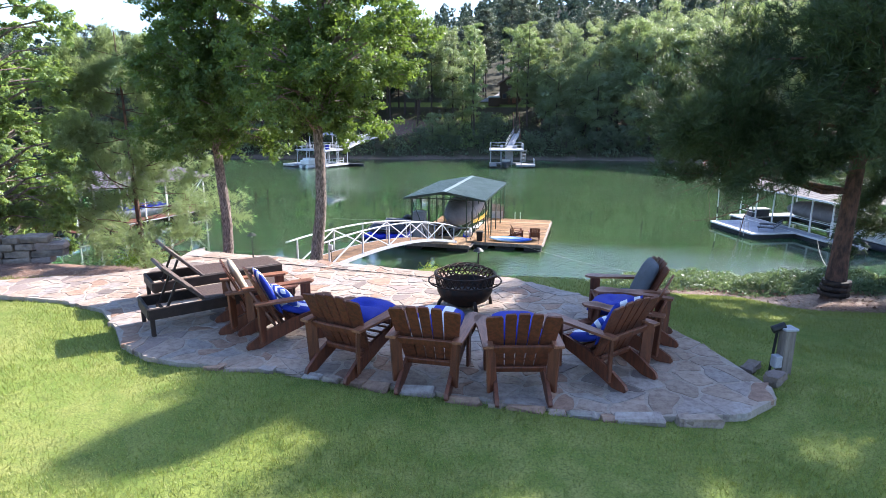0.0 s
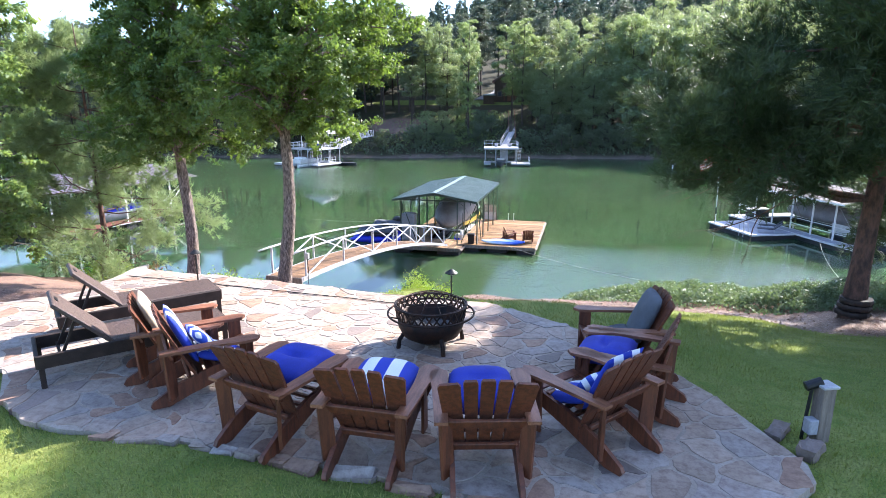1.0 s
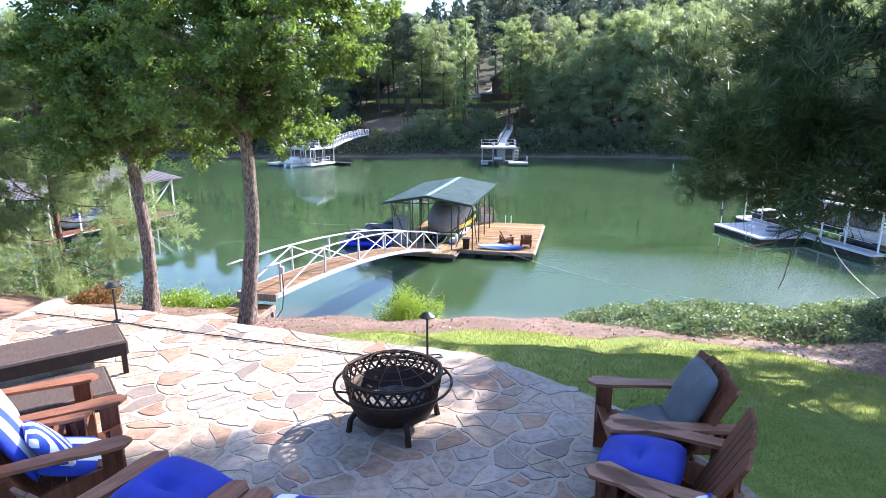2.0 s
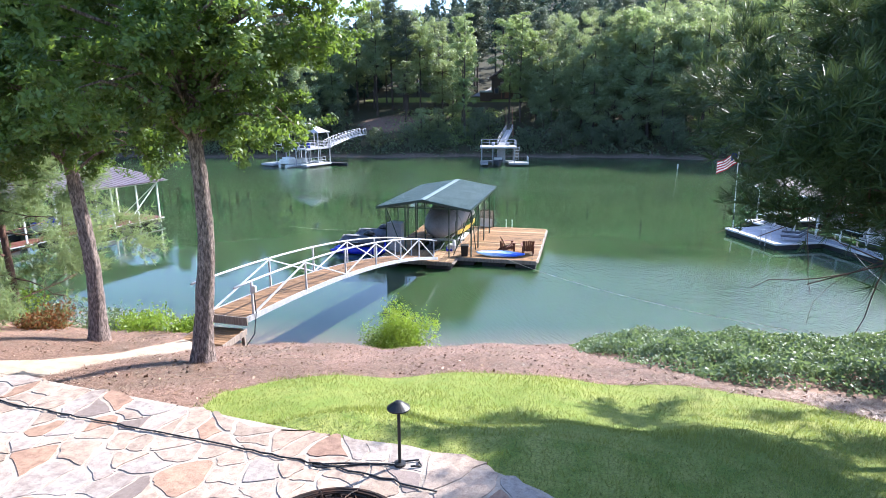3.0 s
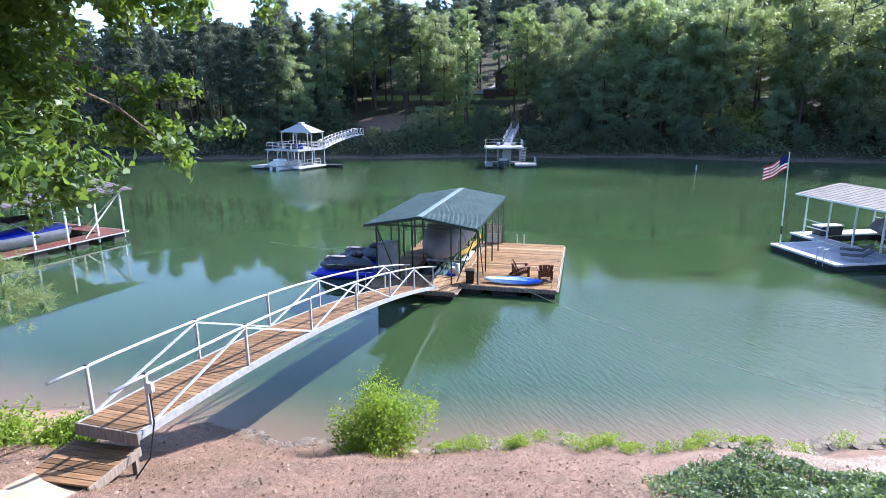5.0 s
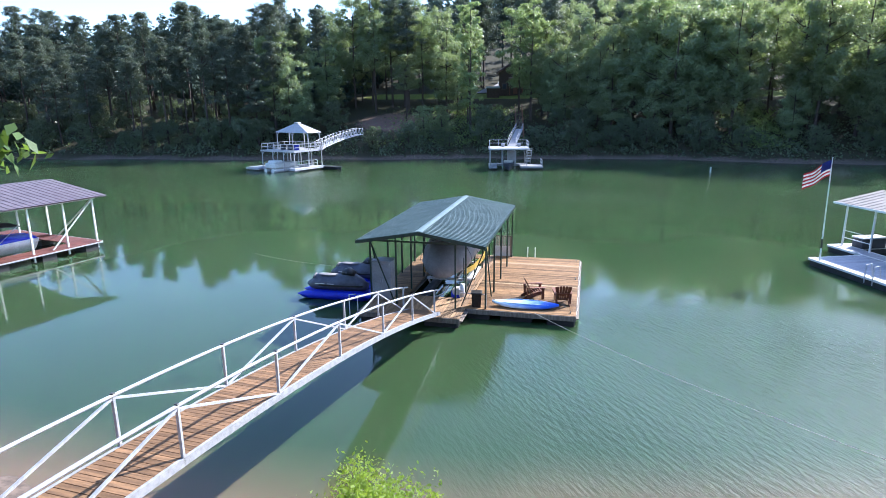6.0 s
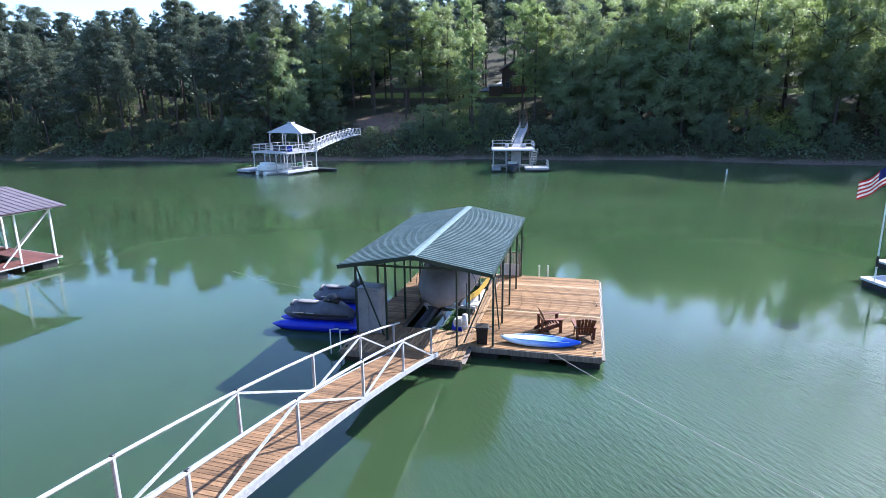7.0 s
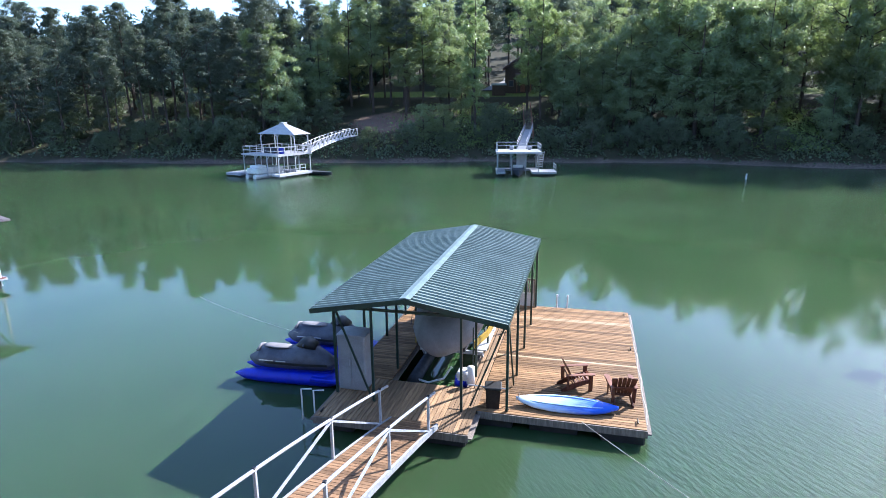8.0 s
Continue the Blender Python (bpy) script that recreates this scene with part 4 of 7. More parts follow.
def gangway():
    """Arched truss walkway from the bank down to the dock."""
    g = thing("gangway", "arched galvanised truss gangway with timber boards", "gangway")
    L, W = 18.75, 1.36

    def z(u):
        return 3.67 - 0.04 * u - 0.0061 * u * u

    m = Matrix.Translation((-11.28, 18.25, 0)) @ Matrix.Rotation(math.atan2(-0.92, 18.7), 4, "Z")
    g.matrix_basis = m
    posts = [0.35, 3.4, 6.42, 9.45, 12.5, 15.3, 18.0]
    for s in (-1, 1):
        x = s * W / 2
        us = [k * L / 24 for k in range(25)]
        part("stringer", loft(bmesh.new(), [[(x + a, u, z(u) - 0.06 + c) for a, c in ((-0.03, -0.08), (0.03, -0.08), (0.03, 0.08), (-0.03, 0.08))] for u in us]), M["dull_steel"], g)
        us = [-0.45 + k * (L - 0.2 + 0.45) / 24 for k in range(25)]
        bm = tube(bmesh.new(), [(x, u, z(u) + 1.0) for u in us], [0.036] * 25, 8)
        part("top_rail", bm, M["galv"], g, smooth=True)
        for u in posts:
            part("post", bar(bmesh.new(), (x, u, z(u) - 0.1), (x, u, z(u) + 1.0), 0.06, 0.06, 0.006), M["galv"], g)
            part("post_cap", block((0.075, 0.075, 0.03), pose(x, u, z(u) + 1.04), 0.008), M["black"], g, "black post cap")
        for k, (u, v) in enumerate(zip(posts, posts[1:])):
            lo, hi = (u, v) if k % 2 == 0 else (v, u)
            part("diagonal", bar(bmesh.new(), (x, lo, z(lo) + 0.02), (x, hi, z(hi) + 0.96), 0.045, 0.045), M["galv"], g)
    bm = block((W - 0.08, 0.137, 0.035), None, 0.004)
    first = part("plank", bm, M["gang_plank"], g)
    n = int(L / 0.145)
    for k in range(n):
        u = (k + 0.5) * L / n
        slope = math.degrees(math.atan(-0.04 - 0.0122 * u))
        p = pose(0, u, z(u), slope)
        if k == 0:
            first.matrix_basis = p
        else:
            share("plank", first.data, g, p)
    for u in posts:
        part("cross_beam", bar(bmesh.new(), (-W / 2, u, z(u) - 0.1), (W / 2, u, z(u) - 0.1), 0.06, 0.08), M["galv"], g)
    part("end_board", block((W + 0.08, 0.05, 0.24), pose(0, -0.03, z(0) - 0.1), 0.006), M["old_wood"], g, "dark weathered end board")
    # hose and box on the shore post
    part("switch_box", block((0.12, 0.1, 0.2), pose(W / 2 + 0.08, 0.35, z(0) + 0.75), 0.01), M["galv"], g)
    pts = [(W / 2 + 0.1, 0.3, z(0) + 0.65), (W / 2 + 0.16, 0.25, z(0) + 0.1), (W / 2 + 0.22, 0.0, z(0) - 0.45), (W / 2 + 0.1, -0.3, z(0) - 0.75)]
    part("hose", tube(bmesh.new(), pts, [0.016] * 4, 6), M["black"], g, "black hose")
    # landing of boards on the bank
    l = thing("landing", "small timber landing of worn boards on the bank", "landing", pose(-11.4, 17.72, 0, 0, 0, 2))
    for k in range(8):
        part("plank", block((1.36, 0.137, 0.035), pose(0, -0.52 + k * 0.148, 3.28), 0.004), M["gang_plank"], l)
    for s in (-1, 1):
        part("side_board", block((0.045, 1.25, 0.18), pose(s * 0.69, 0, 3.2), 0.005), M["old_wood"], l)
        part("leg", block((0.09, 0.09, 0.9), pose(s * 0.66, 0.5, 2.85)), M["old_wood"], l)
    return g


boat_dock()
gangway()

# ---- things on and at the dock ----
def hull_section(y, half, low, high, n=9, chine=0.6):
    """Half-round boat section at y, from gunwale to gunwale under the keel."""
    out = []
    for k in range(n):
        f = k / (n - 1) * 2 - 1
        out.append((half * math.copysign(abs(f) ** 0.75, f), y, low + (high - low) * abs(f) ** (2.2 * chine + 0.6)))
    return out


def covered_boat():
    b = thing("motor_boat", "white motor boat with yellow stripe under a grey cover", "boat", pose(-10.5, 0, 0))
    secs, tops, stripes = [], [], []
    for y, half, low, high in ((40.25, 0.30, 1.45, 2.05), (40.5, 0.66, 1.2, 2.05), (41.2, 1.0, 1.02, 2.04), (42.4, 1.24, 0.95, 2.0), (44.4, 1.32, 0.93, 1.95), (46.6, 1.25, 0.95, 1.95)):
        secs.append(hull_section(y, half, low, high) + [(0, y, high)])
        stripes.append([(half * 1.012, y, high - 0.80), (half * 1.06, y, high - 0.80), (half * 1.06, y, high - 0.55), (half * 1.012, y, high - 0.55)])
    # the cover wraps the whole bow down to the keel and rises over the windscreen
    for y, half, skirt, high in ((39.9, 0.06, 1.62, 1.82), (39.98, 0.28, 1.5, 2.05), (40.2, 0.56, 1.36, 2.28), (40.6, 0.88, 1.28, 2.5), (41.2, 1.12, 1.3, 2.66), (42.0, 1.25, 1.30, 2.86), (43.0, 1.35, 1.42, 3.08), (44.4, 1.38, 1.45, 3.05), (45.8, 1.36, 1.45, 2.7), (46.65, 1.3, 1.45, 2.3)):
        mid = skirt + (high - skirt) * 0.38
        ring = [(half * math.cos(q * math.pi / 12) * (1 + 0.015 * math.sin(q * 2.3 + y * 3)), y, mid + (high - mid) * max(0, math.sin(q * math.pi / 12)) ** 0.85) for q in range(13)]
        ring += [(-half * 0.86, y, skirt + (mid - skirt) * 0.35), (-half * 0.42, y, skirt - 0.06), (0, y, skirt - 0.12), (half * 0.42, y, skirt - 0.06), (half * 0.86, y, skirt + (mid - skirt) * 0.35)]
        tops.append(ring)
    part("hull", loft(bmesh.new(), secs), M["hull"], b, smooth=True)
    part("cover", loft(bmesh.new(), tops), M["cover"], b, "grey fitted boat cover", True)
    part("stripe", loft(bmesh.new(), stripes[2:]), M["yellow"], b, "yellow side stripe")
    part("stripe", loft(bmesh.new(), [[(-x, y, z) for x, y, z in s] for s in stripes[2:]]), M["yellow"], b, "yellow side stripe")
    for y in (41.6, 43.2, 44.8):
        part("tie_strap", tube(bmesh.new(), [(1.33 * math.cos(q * math.pi / 10), y, 1.72 + (1.22 if y < 42 else 1.36) * math.sin(q * math.pi / 10) ** 0.85) for q in range(11)], [0.012] * 11, 5), M["navy"], b, "dark cover strap")
    motor = block((0.45, 0.6, 0.75), pose(0, 46.95, 1.65), 0.08)
    part("outboard_motor", motor, M["rubber"], b, "black outboard motor")
    l = thing("boat_lift", "steel boat lift with bunks and blue tanks", "boat lift", pose(-10.45, 0, 0))
    for x in (-0.55, 0.55):
        part("bunk", bar(bmesh.new(), (x, 41.5, 0.98), (x, 46.4, 0.95), 0.12, 0.1), M["navy"], l)
    for y in (42.0, 45.4):
        part("cross_beam", bar(bmesh.new(), (-1.15, y, 0.72), (1.15, y, 0.72), 0.1, 0.12), M["galv"], l)
        for x in (-1.1, 1.1):
            part("arm", bar(bmesh.new(), (x, y, 0.75), (x, y + 0.9, -0.2), 0.08, 0.08), M["galv"], l)
    for x in (-1.0, 1.0):
        part("tank", rod(bmesh.new(), (x, 40.5, 0.12), (x, 46.0, 0.12), 0.22, 14), M["navy"], l, "dark lift tank", True)
    part("catwalk", block((0.42, 2.3, 0.05), pose(1.02, 43.4, 0.72), 0.01), M["white_vinyl"], l, "white catwalk board")
    part("motor_box", block((0.4, 0.5, 0.4), pose(0.8, 40.35, 0.62), 0.05), M["hull"], l, "white motor housing")
    part("pontoon_cap", rod(bmesh.new(), (0.55, 40.3, 0.45), (0.95, 40.3, 0.45), 0.22, 16), M["blue_float"], l, "blue tank with white end", True)
    part("hose", tube(bmesh.new(), [(0.4, 40.3, 0.9), (0.15, 40.2, 0.5), (-0.4, 40.3, 0.25), (-0.9, 40.6, 0.18)], [0.035] * 4, 8), M["white_vinyl"], l, "white hose")
    part("guide_pole", rod(bmesh.new(), (1.1, 40.45, 0.1), (1.1, 40.45, 2.3), 0.025), M["green_steel"], l)
    part("bumper", rod(bmesh.new(), (1.12, 40.0, 0.5), (1.12, 40.0, 1.12), 0.12, 16), M["white_vinyl"], l, "white round bumper", True)


def jet_ski(m):
    j = thing("jet_ski", "jet ski under a dark grey cover on a blue float", "jet ski", m, "jet skis beside the dock")
    secs = []
    for x, half, low, mid, top in ((-1.6, 0.08, 0.56, 0.66, 0.70), (-1.35, 0.36, 0.46, 0.68, 0.86), (-1.22, 0.43, 0.44, 0.70, 1.04), (-1.12, 0.47, 0.42, 0.71, 1.13), (-0.6, 0.53, 0.42, 0.72, 1.13), (-0.15, 0.55, 0.42, 0.72, 1.10), (0.2, 0.55, 0.42, 0.72, 1.2), (0.45, 0.54, 0.42, 0.72, 1.4), (0.7, 0.53, 0.42, 0.72, 1.42), (0.95, 0.51, 0.42, 0.72, 1.2), (1.3, 0.47, 0.43, 0.69, 0.98), (1.55, 0.36, 0.46, 0.64, 0.76)):
        s = [(x, -half * 0.6, low), (x, half * 0.6, low), (x, half, mid), (x, half * 0.62, mid + (top - mid) * 0.45), (x, half * 0.3, top - 0.03), (x, 0, top), (x, -half * 0.3, top - 0.03), (x, -half * 0.62, mid + (top - mid) * 0.45), (x, -half, mid)]
        secs.append(s)
    part("cover", loft(bmesh.new(), secs), M["ski"], j, smooth=True)
    part("cover_lip", tube(bmesh.new(), [(-1.16, -0.3, 1.02), (-1.14, 0, 1.14), (-1.16, 0.3, 1.02)], [0.05, 0.045, 0.05], 8), M["cover"], j, "pale rolled edge of the cover", True)
    part("seat_pad", loft(bmesh.new(), [[(x, w * math.cos(q * math.tau / 10), z + 0.04 * math.sin(q * math.tau / 10)) for q in range(10)] for x, w, z in ((-1.0, 0.1, 1.125), (-0.85, 0.2, 1.13), (-0.4, 0.22, 1.12), (0.05, 0.15, 1.12))]), M["cover"], j, "grey padded seat ridge", True)
    part("windscreen_hood", loft(bmesh.new(), [[(x, w * math.cos(q * math.tau / 10), z + h * math.sin(q * math.tau / 10)) for q in range(10)] for x, w, z, h in ((0.2, 0.1, 1.2, 0.04), (0.4, 0.3, 1.3, 0.16), (0.65, 0.36, 1.32, 0.2), (0.95, 0.25, 1.2, 0.1))]), M["rubber"], j, "black hood over the handlebar", True)
    part("rub_band", loft(bmesh.new(), [[(x, s_ * h, 0.66), (x, s_ * (h + 0.03), 0.66), (x, s_ * (h + 0.03), 0.74), (x, s_ * h, 0.74)] for x, h, s_ in ((-1.25, 0.3, -1), (-0.7, 0.51, -1), (0.6, 0.53, -1), (1.45, 0.44, -1))]), M["rubber"], j, "black rub band")
    part("handlebar", tube(bmesh.new(), [(0.6, -0.42, 1.3), (0.52, 0, 1.44), (0.6, 0.42, 1.3)], [0.04] * 3, 8), M["navy"], j)
    for dx, w in ((0.0, 0.5), (0.55, 0.36)):
        part("mark", block((w, 0.006, 0.035), pose(-0.75 + dx, -0.545, 0.78)), M["hull"], j, "pale printed mark")
    for y in (-0.42, 0.42):
        secs = [[(x, y + r * math.cos(k * math.tau / 10), 0.17 + r * 0.9 * math.sin(k * math.tau / 10)) for k in range(10)] for x, r in ((-2.0, 0.03), (-1.6, 0.2), (-1.0, 0.27), (1.4, 0.27), (1.7, 0.2))]
        part("float", loft(bmesh.new(), secs), M["blue_float"], j, "blue plastic float", True)
    part("cradle", block((2.6, 0.7, 0.1), pose(0.2, 0, 0.36), 0.03), M["blue_float"], j)
    return j


def locker():
    l = thing("locker", "tall grey plastic storage locker with double doors", "locker", pose(-12.93, 39.1, DECK_Z))
    part("body", block((0.92, 0.66, 1.82), pose(0, 0, 0.91), 0.03), M["locker"], l)
    secs = [[(-0.49, y, 1.82), (0.49, y, 1.82), (0.49, y, 1.85), (0.3, y, 1.885), (-0.3, y, 1.885), (-0.49, y, 1.85)] for y in (-0.37, 0.37)]
    part("lid", loft(bmesh.new(), secs), M["locker"], l)
    for s in (-1, 1):
        door = part("door", block((0.43, 0.03, 1.68), pose(s * 0.222, -0.345, 0.92), 0.012), M["locker"], l)
        part("handle", block((0.03, 0.04, 0.22), pose(s * 0.05, -0.37, 0.95), 0.008), M["galv"], door, "pale handle")
        for z in (0.45, 1.38):
            part("door_panel", block((0.33, 0.012, 0.62 if z > 1 else 0.66), pose(s * 0.222, -0.362, z), 0.004), M["locker"], door)


def bin_():
    b = thing("trash_bin", "dark brown lidded trash bin on the dock", "bin", pose(-8.42, 38.8, DECK_Z, 0, 0, 8))
    secs = [[(s * x, s2 * x, z) for s, s2 in ((-1, -1), (1, -1), (1, 1), (-1, 1))] for x, z in ((0.19, 0), (0.22, 0.62))]
    part("bin_body", loft(bmesh.new(), secs), M["frame"], b)
    part("bin_lid", block((0.5, 0.5, 0.07), pose(0, 0, 0.655), 0.02), M["rubber"], b)


def kayak():
    k = thing("kayak", "blue and white plastic kayak lying on the dock", "kayak", pose(-6.27, 39.12, DECK_Z + 0.02, 12, 0, 1))
    secs = []
    xs = [-1.48, -1.3, -0.95, -0.5, -0.1, 0.35, 0.8, 1.15, 1.42, 1.5]
    for x in xs:
        f = max(0.02, 1 - abs(x / 1.5) ** 2.4)
        h, w = 0.12 + 0.17 * f, 0.36 * f ** 0.75 + 0.012
        rise = 0.14 * abs(x / 1.5) ** 3
        secs.append([(x, w * math.cos(a), rise + h / 2 + h / 2 * math.sin(a) * (1.0 if math.sin(a) < 0 else 0.85)) for a in [q * math.tau / 14 for q in range(14)]])
    part("hull", loft(bmesh.new(), secs), M["kayak_fade"], k, "plastic hull fading from pale to deep blue", True)
    for s in (-1, 1):
        part("groove", tube(bmesh.new(), [(x, s * 0.2 * max(0.1, 1 - abs(x / 1.5) ** 2.2), 0.262 - 0.05 * abs(x / 1.2) ** 2.5) for x in (-1.1, -0.7, -0.3, 0.1, 0.5, 0.9, 1.15)], [0.016] * 7, 6), M["sky_blue"], k, "pale moulded ridge", True)
    part("carry_handle", rod(bmesh.new(), (-1.4, -0.06, 0.31), (-1.4, 0.06, 0.31), 0.015), M["black"], k)


covered_boat()
ski = jet_ski(pose(-15.75, 40.15, 0.02, 0, 0, 3))
copy_thing(ski, pose(-15.45, 42.35, 0.02, 0, 0, 2))
ramp = tagged(part("float_ramp", block((1.2, 3.6, 0.14), pose(-14.2, 41.25, 0.30), 0.03), M["blue_float"], None), "blue plastic float platform between jet skis and dock", "float")
locker()
bin_()
kayak()
panel = thing("lattice_screen", "weathered pale board screen with slatted top", "panel", pose(-8.55, 48.0, DECK_Z))
part("lower_panel", block((1.0, 0.05, 0.62), pose(0, 0, 0.32), 0.01), M["white_vinyl"], panel)
for k in range(11):
    part("lattice_slat", block((0.05, 0.03, 0.62), pose(-0.45 + k * 0.09, 0, 0.93), 0.004), M["pale_board"], panel)
part("top_rail", block((1.02, 0.06, 0.06), pose(0, 0, 1.25), 0.006), M["old_wood"], panel)
for s in (-1, 1):
    part("side_stile", block((0.06, 0.055, 1.25), pose(s * 0.5, 0, 0.625), 0.006), M["old_wood"], panel)


def rope(label, p, q, sag, r=0.014):
    p, q = Vector(p), Vector(q)
    pts = [p.lerp(q, k / 24) - Vector((0, 0, sag * 4 * (k / 24) * (1 - k / 24))) for k in range(25)]
    ob = part("mooring_rope", tube(bmesh.new(), pts, [r] * 25, 6), M["rope"], None)
    return tagged(ob, label, "rope")


rope("pale mooring rope from the dock to the bank", (-5.8, 38.42, 0.52), (5.4, 24.2, 2.35), 0.35, 0.008)
rope("thin pale line from the dock to a float", (-15.9, 40.9, 1.35), (-24.5, 47.0, 0.05), 0.1, 0.006)
rope("white mooring rope tied to the pine", (15.6, 46.6, 0.45), (4.55, 13.45, 5.75), 0.4, 0.008)

# ---- terrace furniture ----
def adirondack(name, label, m, group):
    """A slatted garden chair that faces +y: slanting side rails, paddle arms, fanned back."""
    c = thing(name, label, "chair", m, group)
    for s in (-1, 1):
        bm = bmesh.new()
        side = [(0.40, 0.26), (0.40, 0.39), (0.0, 0.315), (-0.32, 0.205), (-0.54, 0.075), (-0.565, 0.03), (-0.545, 0.0), (-0.40, 0.0), (-0.2, 0.08), (0.1, 0.18)]
        prism(bm, side, -0.019, 0.019, Matrix.Translation((s * 0.255, 0, 0)) @ Matrix(((0, 0, 1, 0), (1, 0, 0, 0), (0, 1, 0, 0), (0, 0, 0, 1))))
        bmesh.ops.recalc_face_normals(bm, faces=bm.faces)
        part("side_rail", bm, M["chair"], c)
        part("front_leg", block((0.028, 0.13, 0.55), pose(s * 0.30, 0.34, 0.275), 0.006), M["chair"], c)
        part("rear_leg", bar(bmesh.new(), (s * 0.29, -0.36, 0.08), (s * 0.31, -0.38, 0.56), 0.034, 0.12, 0.005), M["chair"], c)
        part("arm_bracket", prism(bmesh.new(), [(0, 0), (0.09, 0), (0, -0.2)], -0.013, 0.013, Matrix.Translation((s * 0.33, 0.34, 0.54)) @ Matrix(((s, 0, 0, 0), (0, 0, 1, 0), (0, 1, 0, 0), (0, 0, 0, 1)))), M["chair"], c)
        bm = bmesh.new()
        outline = [(-0.055, -0.45), (0.045, -0.45), (0.06, 0.1), (0.085, 0.3), (0.075, 0.42), (0.0, 0.47), (-0.07, 0.42), (-0.08, 0.3), (-0.065, 0.1)]
        prism(bm, [(x * (1 if s > 0 else -1), y) for x, y in outline], 0.555, 0.582, Matrix.Translation((s * 0.345, 0, 0)))
        bmesh.ops.recalc_face_normals(bm, faces=bm.faces)
        part("arm", bm, M["arm"], c)
    for k in range(6):
        y = 0.37 - k * 0.093
        zz = 0.392 - k * 0.033
        part("seat_slat", block((0.50, 0.084, 0.022), pose(0, y, zz, -20 if k else 20), 0.005), M["chair"], c)
    for f, w0, w1 in ((-1.12, 0.062, 0.084), (-0.5, 0.042, 0.054), (0.0, 0.042, 0.054), (0.5, 0.042, 0.054), (1.12, 0.062, 0.084)):
        top = 0.97 - 0.035 * f * f
        bm = bmesh.new()
        prism(bm, [(-w0, 0), (w0, 0), (w1, 0.81 * top), (w1 * 0.8, 0.84 * top), (-w1 * 0.8, 0.84 * top), (-w1, 0.81 * top)], -0.011, 0.011)
        bmesh.ops.recalc_face_normals(bm, faces=bm.faces)
        ob = part("back_slat", bm, M["chair"], c)
        ob.matrix_basis = pose(f * 0.185, -0.10, 0.17, 90 + 25, 0, 0) @ pose(0, 0, 0, 0, 0, -f * 5.2)
    part("back_rail", block((0.66, 0.03, 0.085), pose(0, -0.36, 0.52, 25), 0.005), M["chair"], c)
    part("back_rail", block((0.50, 0.03, 0.07), pose(0, -0.20, 0.24, 25), 0.005), M["chair"], c)
    return c


def cushion(kind, m, look_of, label, sx=0.5, sy=0.5, sz=0.13, tuft=0.0):
    ob = part(kind, cushion_bm(sx, sy, sz, tuft), look_of, None, label, True)
    ob.matrix_basis = m
    return tagged(ob, label, "cushion")


PIT = Vector((-2.9, 6.87, PATIO_Z))
BACKS = [(-6.0, 5.13), (-5.36, 4.76), (-3.88, 4.03), (-2.74, 3.88), (-1.68, 3.94), (-0.50, 4.72), (-0.04, 5.7), (-0.03, 6.72)]
chairs = []
for k, (bx, by) in enumerate(BACKS):
    to = (PIT - Vector((bx, by, PATIO_Z))).normalized()
    turn = math.degrees(math.atan2(-to.x, to.y))
    turn += (10, 3, 5, -3, -8, 2, 8, 12)[k]
    way = Vector((-math.sin(radians(turn)), math.cos(radians(turn)), 0))
    p = Vector((bx, by, PATIO_Z)) + way * 0.56
    m = pose(p.x, p.y, PATIO_Z + 0.004, 0, 0, turn) @ Matrix.Diagonal((1.03, 1.03, 1.03, 1))
    if k == 0:
        first_chair = adirondack("adirondack_chair", "brown stained wooden garden chair with slatted fan back", m, "chairs round the fire pit")
    else:
        copy_thing(first_chair, m)
    chairs.append(m)


copy_thing(first_chair, pose(-6.0, 40.6, DECK_Z + 0.004, 0, 0, -72))
copy_thing(first_chair, pose(-4.68, 40.1, DECK_Z + 0.004, 0, 0, 10))


def seat_cushion(k, look_of, label, dy=0.0, dz=0.0, sz=0.13, tuft=0.05, rx=-18, size=0.52):
    return cushion("seat_cushion", chairs[k] @ pose(0, 0.13 + dy, 0.375 + dz, rx), look_of, label, size, size, sz, tuft)


def back_cushion(k, look_of, label, sz=0.10, dy=0.0, dz=0.0, sy=0.62):
    return cushion("back_cushion", chairs[k] @ pose(0, -0.225 + dy, 0.64 + dz, 114), look_of, label, 0.5, sy, sz)


back_cushion(0, M["tan_cloth"], "faded tan back cushion on a garden chair")
back_cushion(1, M["stripes"], "blue and white striped back cushion on a garden chair")
seat_cushion(1, M["stripes"], "blue and white striped seat cushion on a garden chair", tuft=0)
cushion("throw_pillow", chairs[1] @ pose(0.05, -0.02, 0.54, 128, 0, 10), M["lattice"], "small blue pillow with white lattice pattern", 0.4, 0.4, 0.13)
seat_cushion(2, M["blue"], "plain blue tufted cushion on a garden chair", 0.06, 0.17, 0.24, 0.07, 5, 0.6)
seat_cushion(3, M["stripes"], "blue and white striped cushion on a garden chair", 0.0, 0.19, 0.28, 0, 8, 0.54)
seat_cushion(4, M["blue"], "plain blue cushion lying in a garden chair", 0.0, 0.19, 0.28, 0.04, 6, 0.56)
back_cushion(5, M["stripes"], "blue and white striped back cushion on a garden chair")
seat_cushion(5, M["stripes"], "blue and white striped seat cushion on a garden chair", tuft=0)
cushion("throw_pillow", chairs[5] @ pose(-0.04, -0.06, 0.52, 126, 0, -6), M["lattice"], "small blue pillow with white lattice pattern", 0.4, 0.4, 0.13)
seat_cushion(6, M["blue"], "plump blue tufted cushion on a garden chair", 0.06, 0.14, 0.2, 0.07, -6, 0.56)
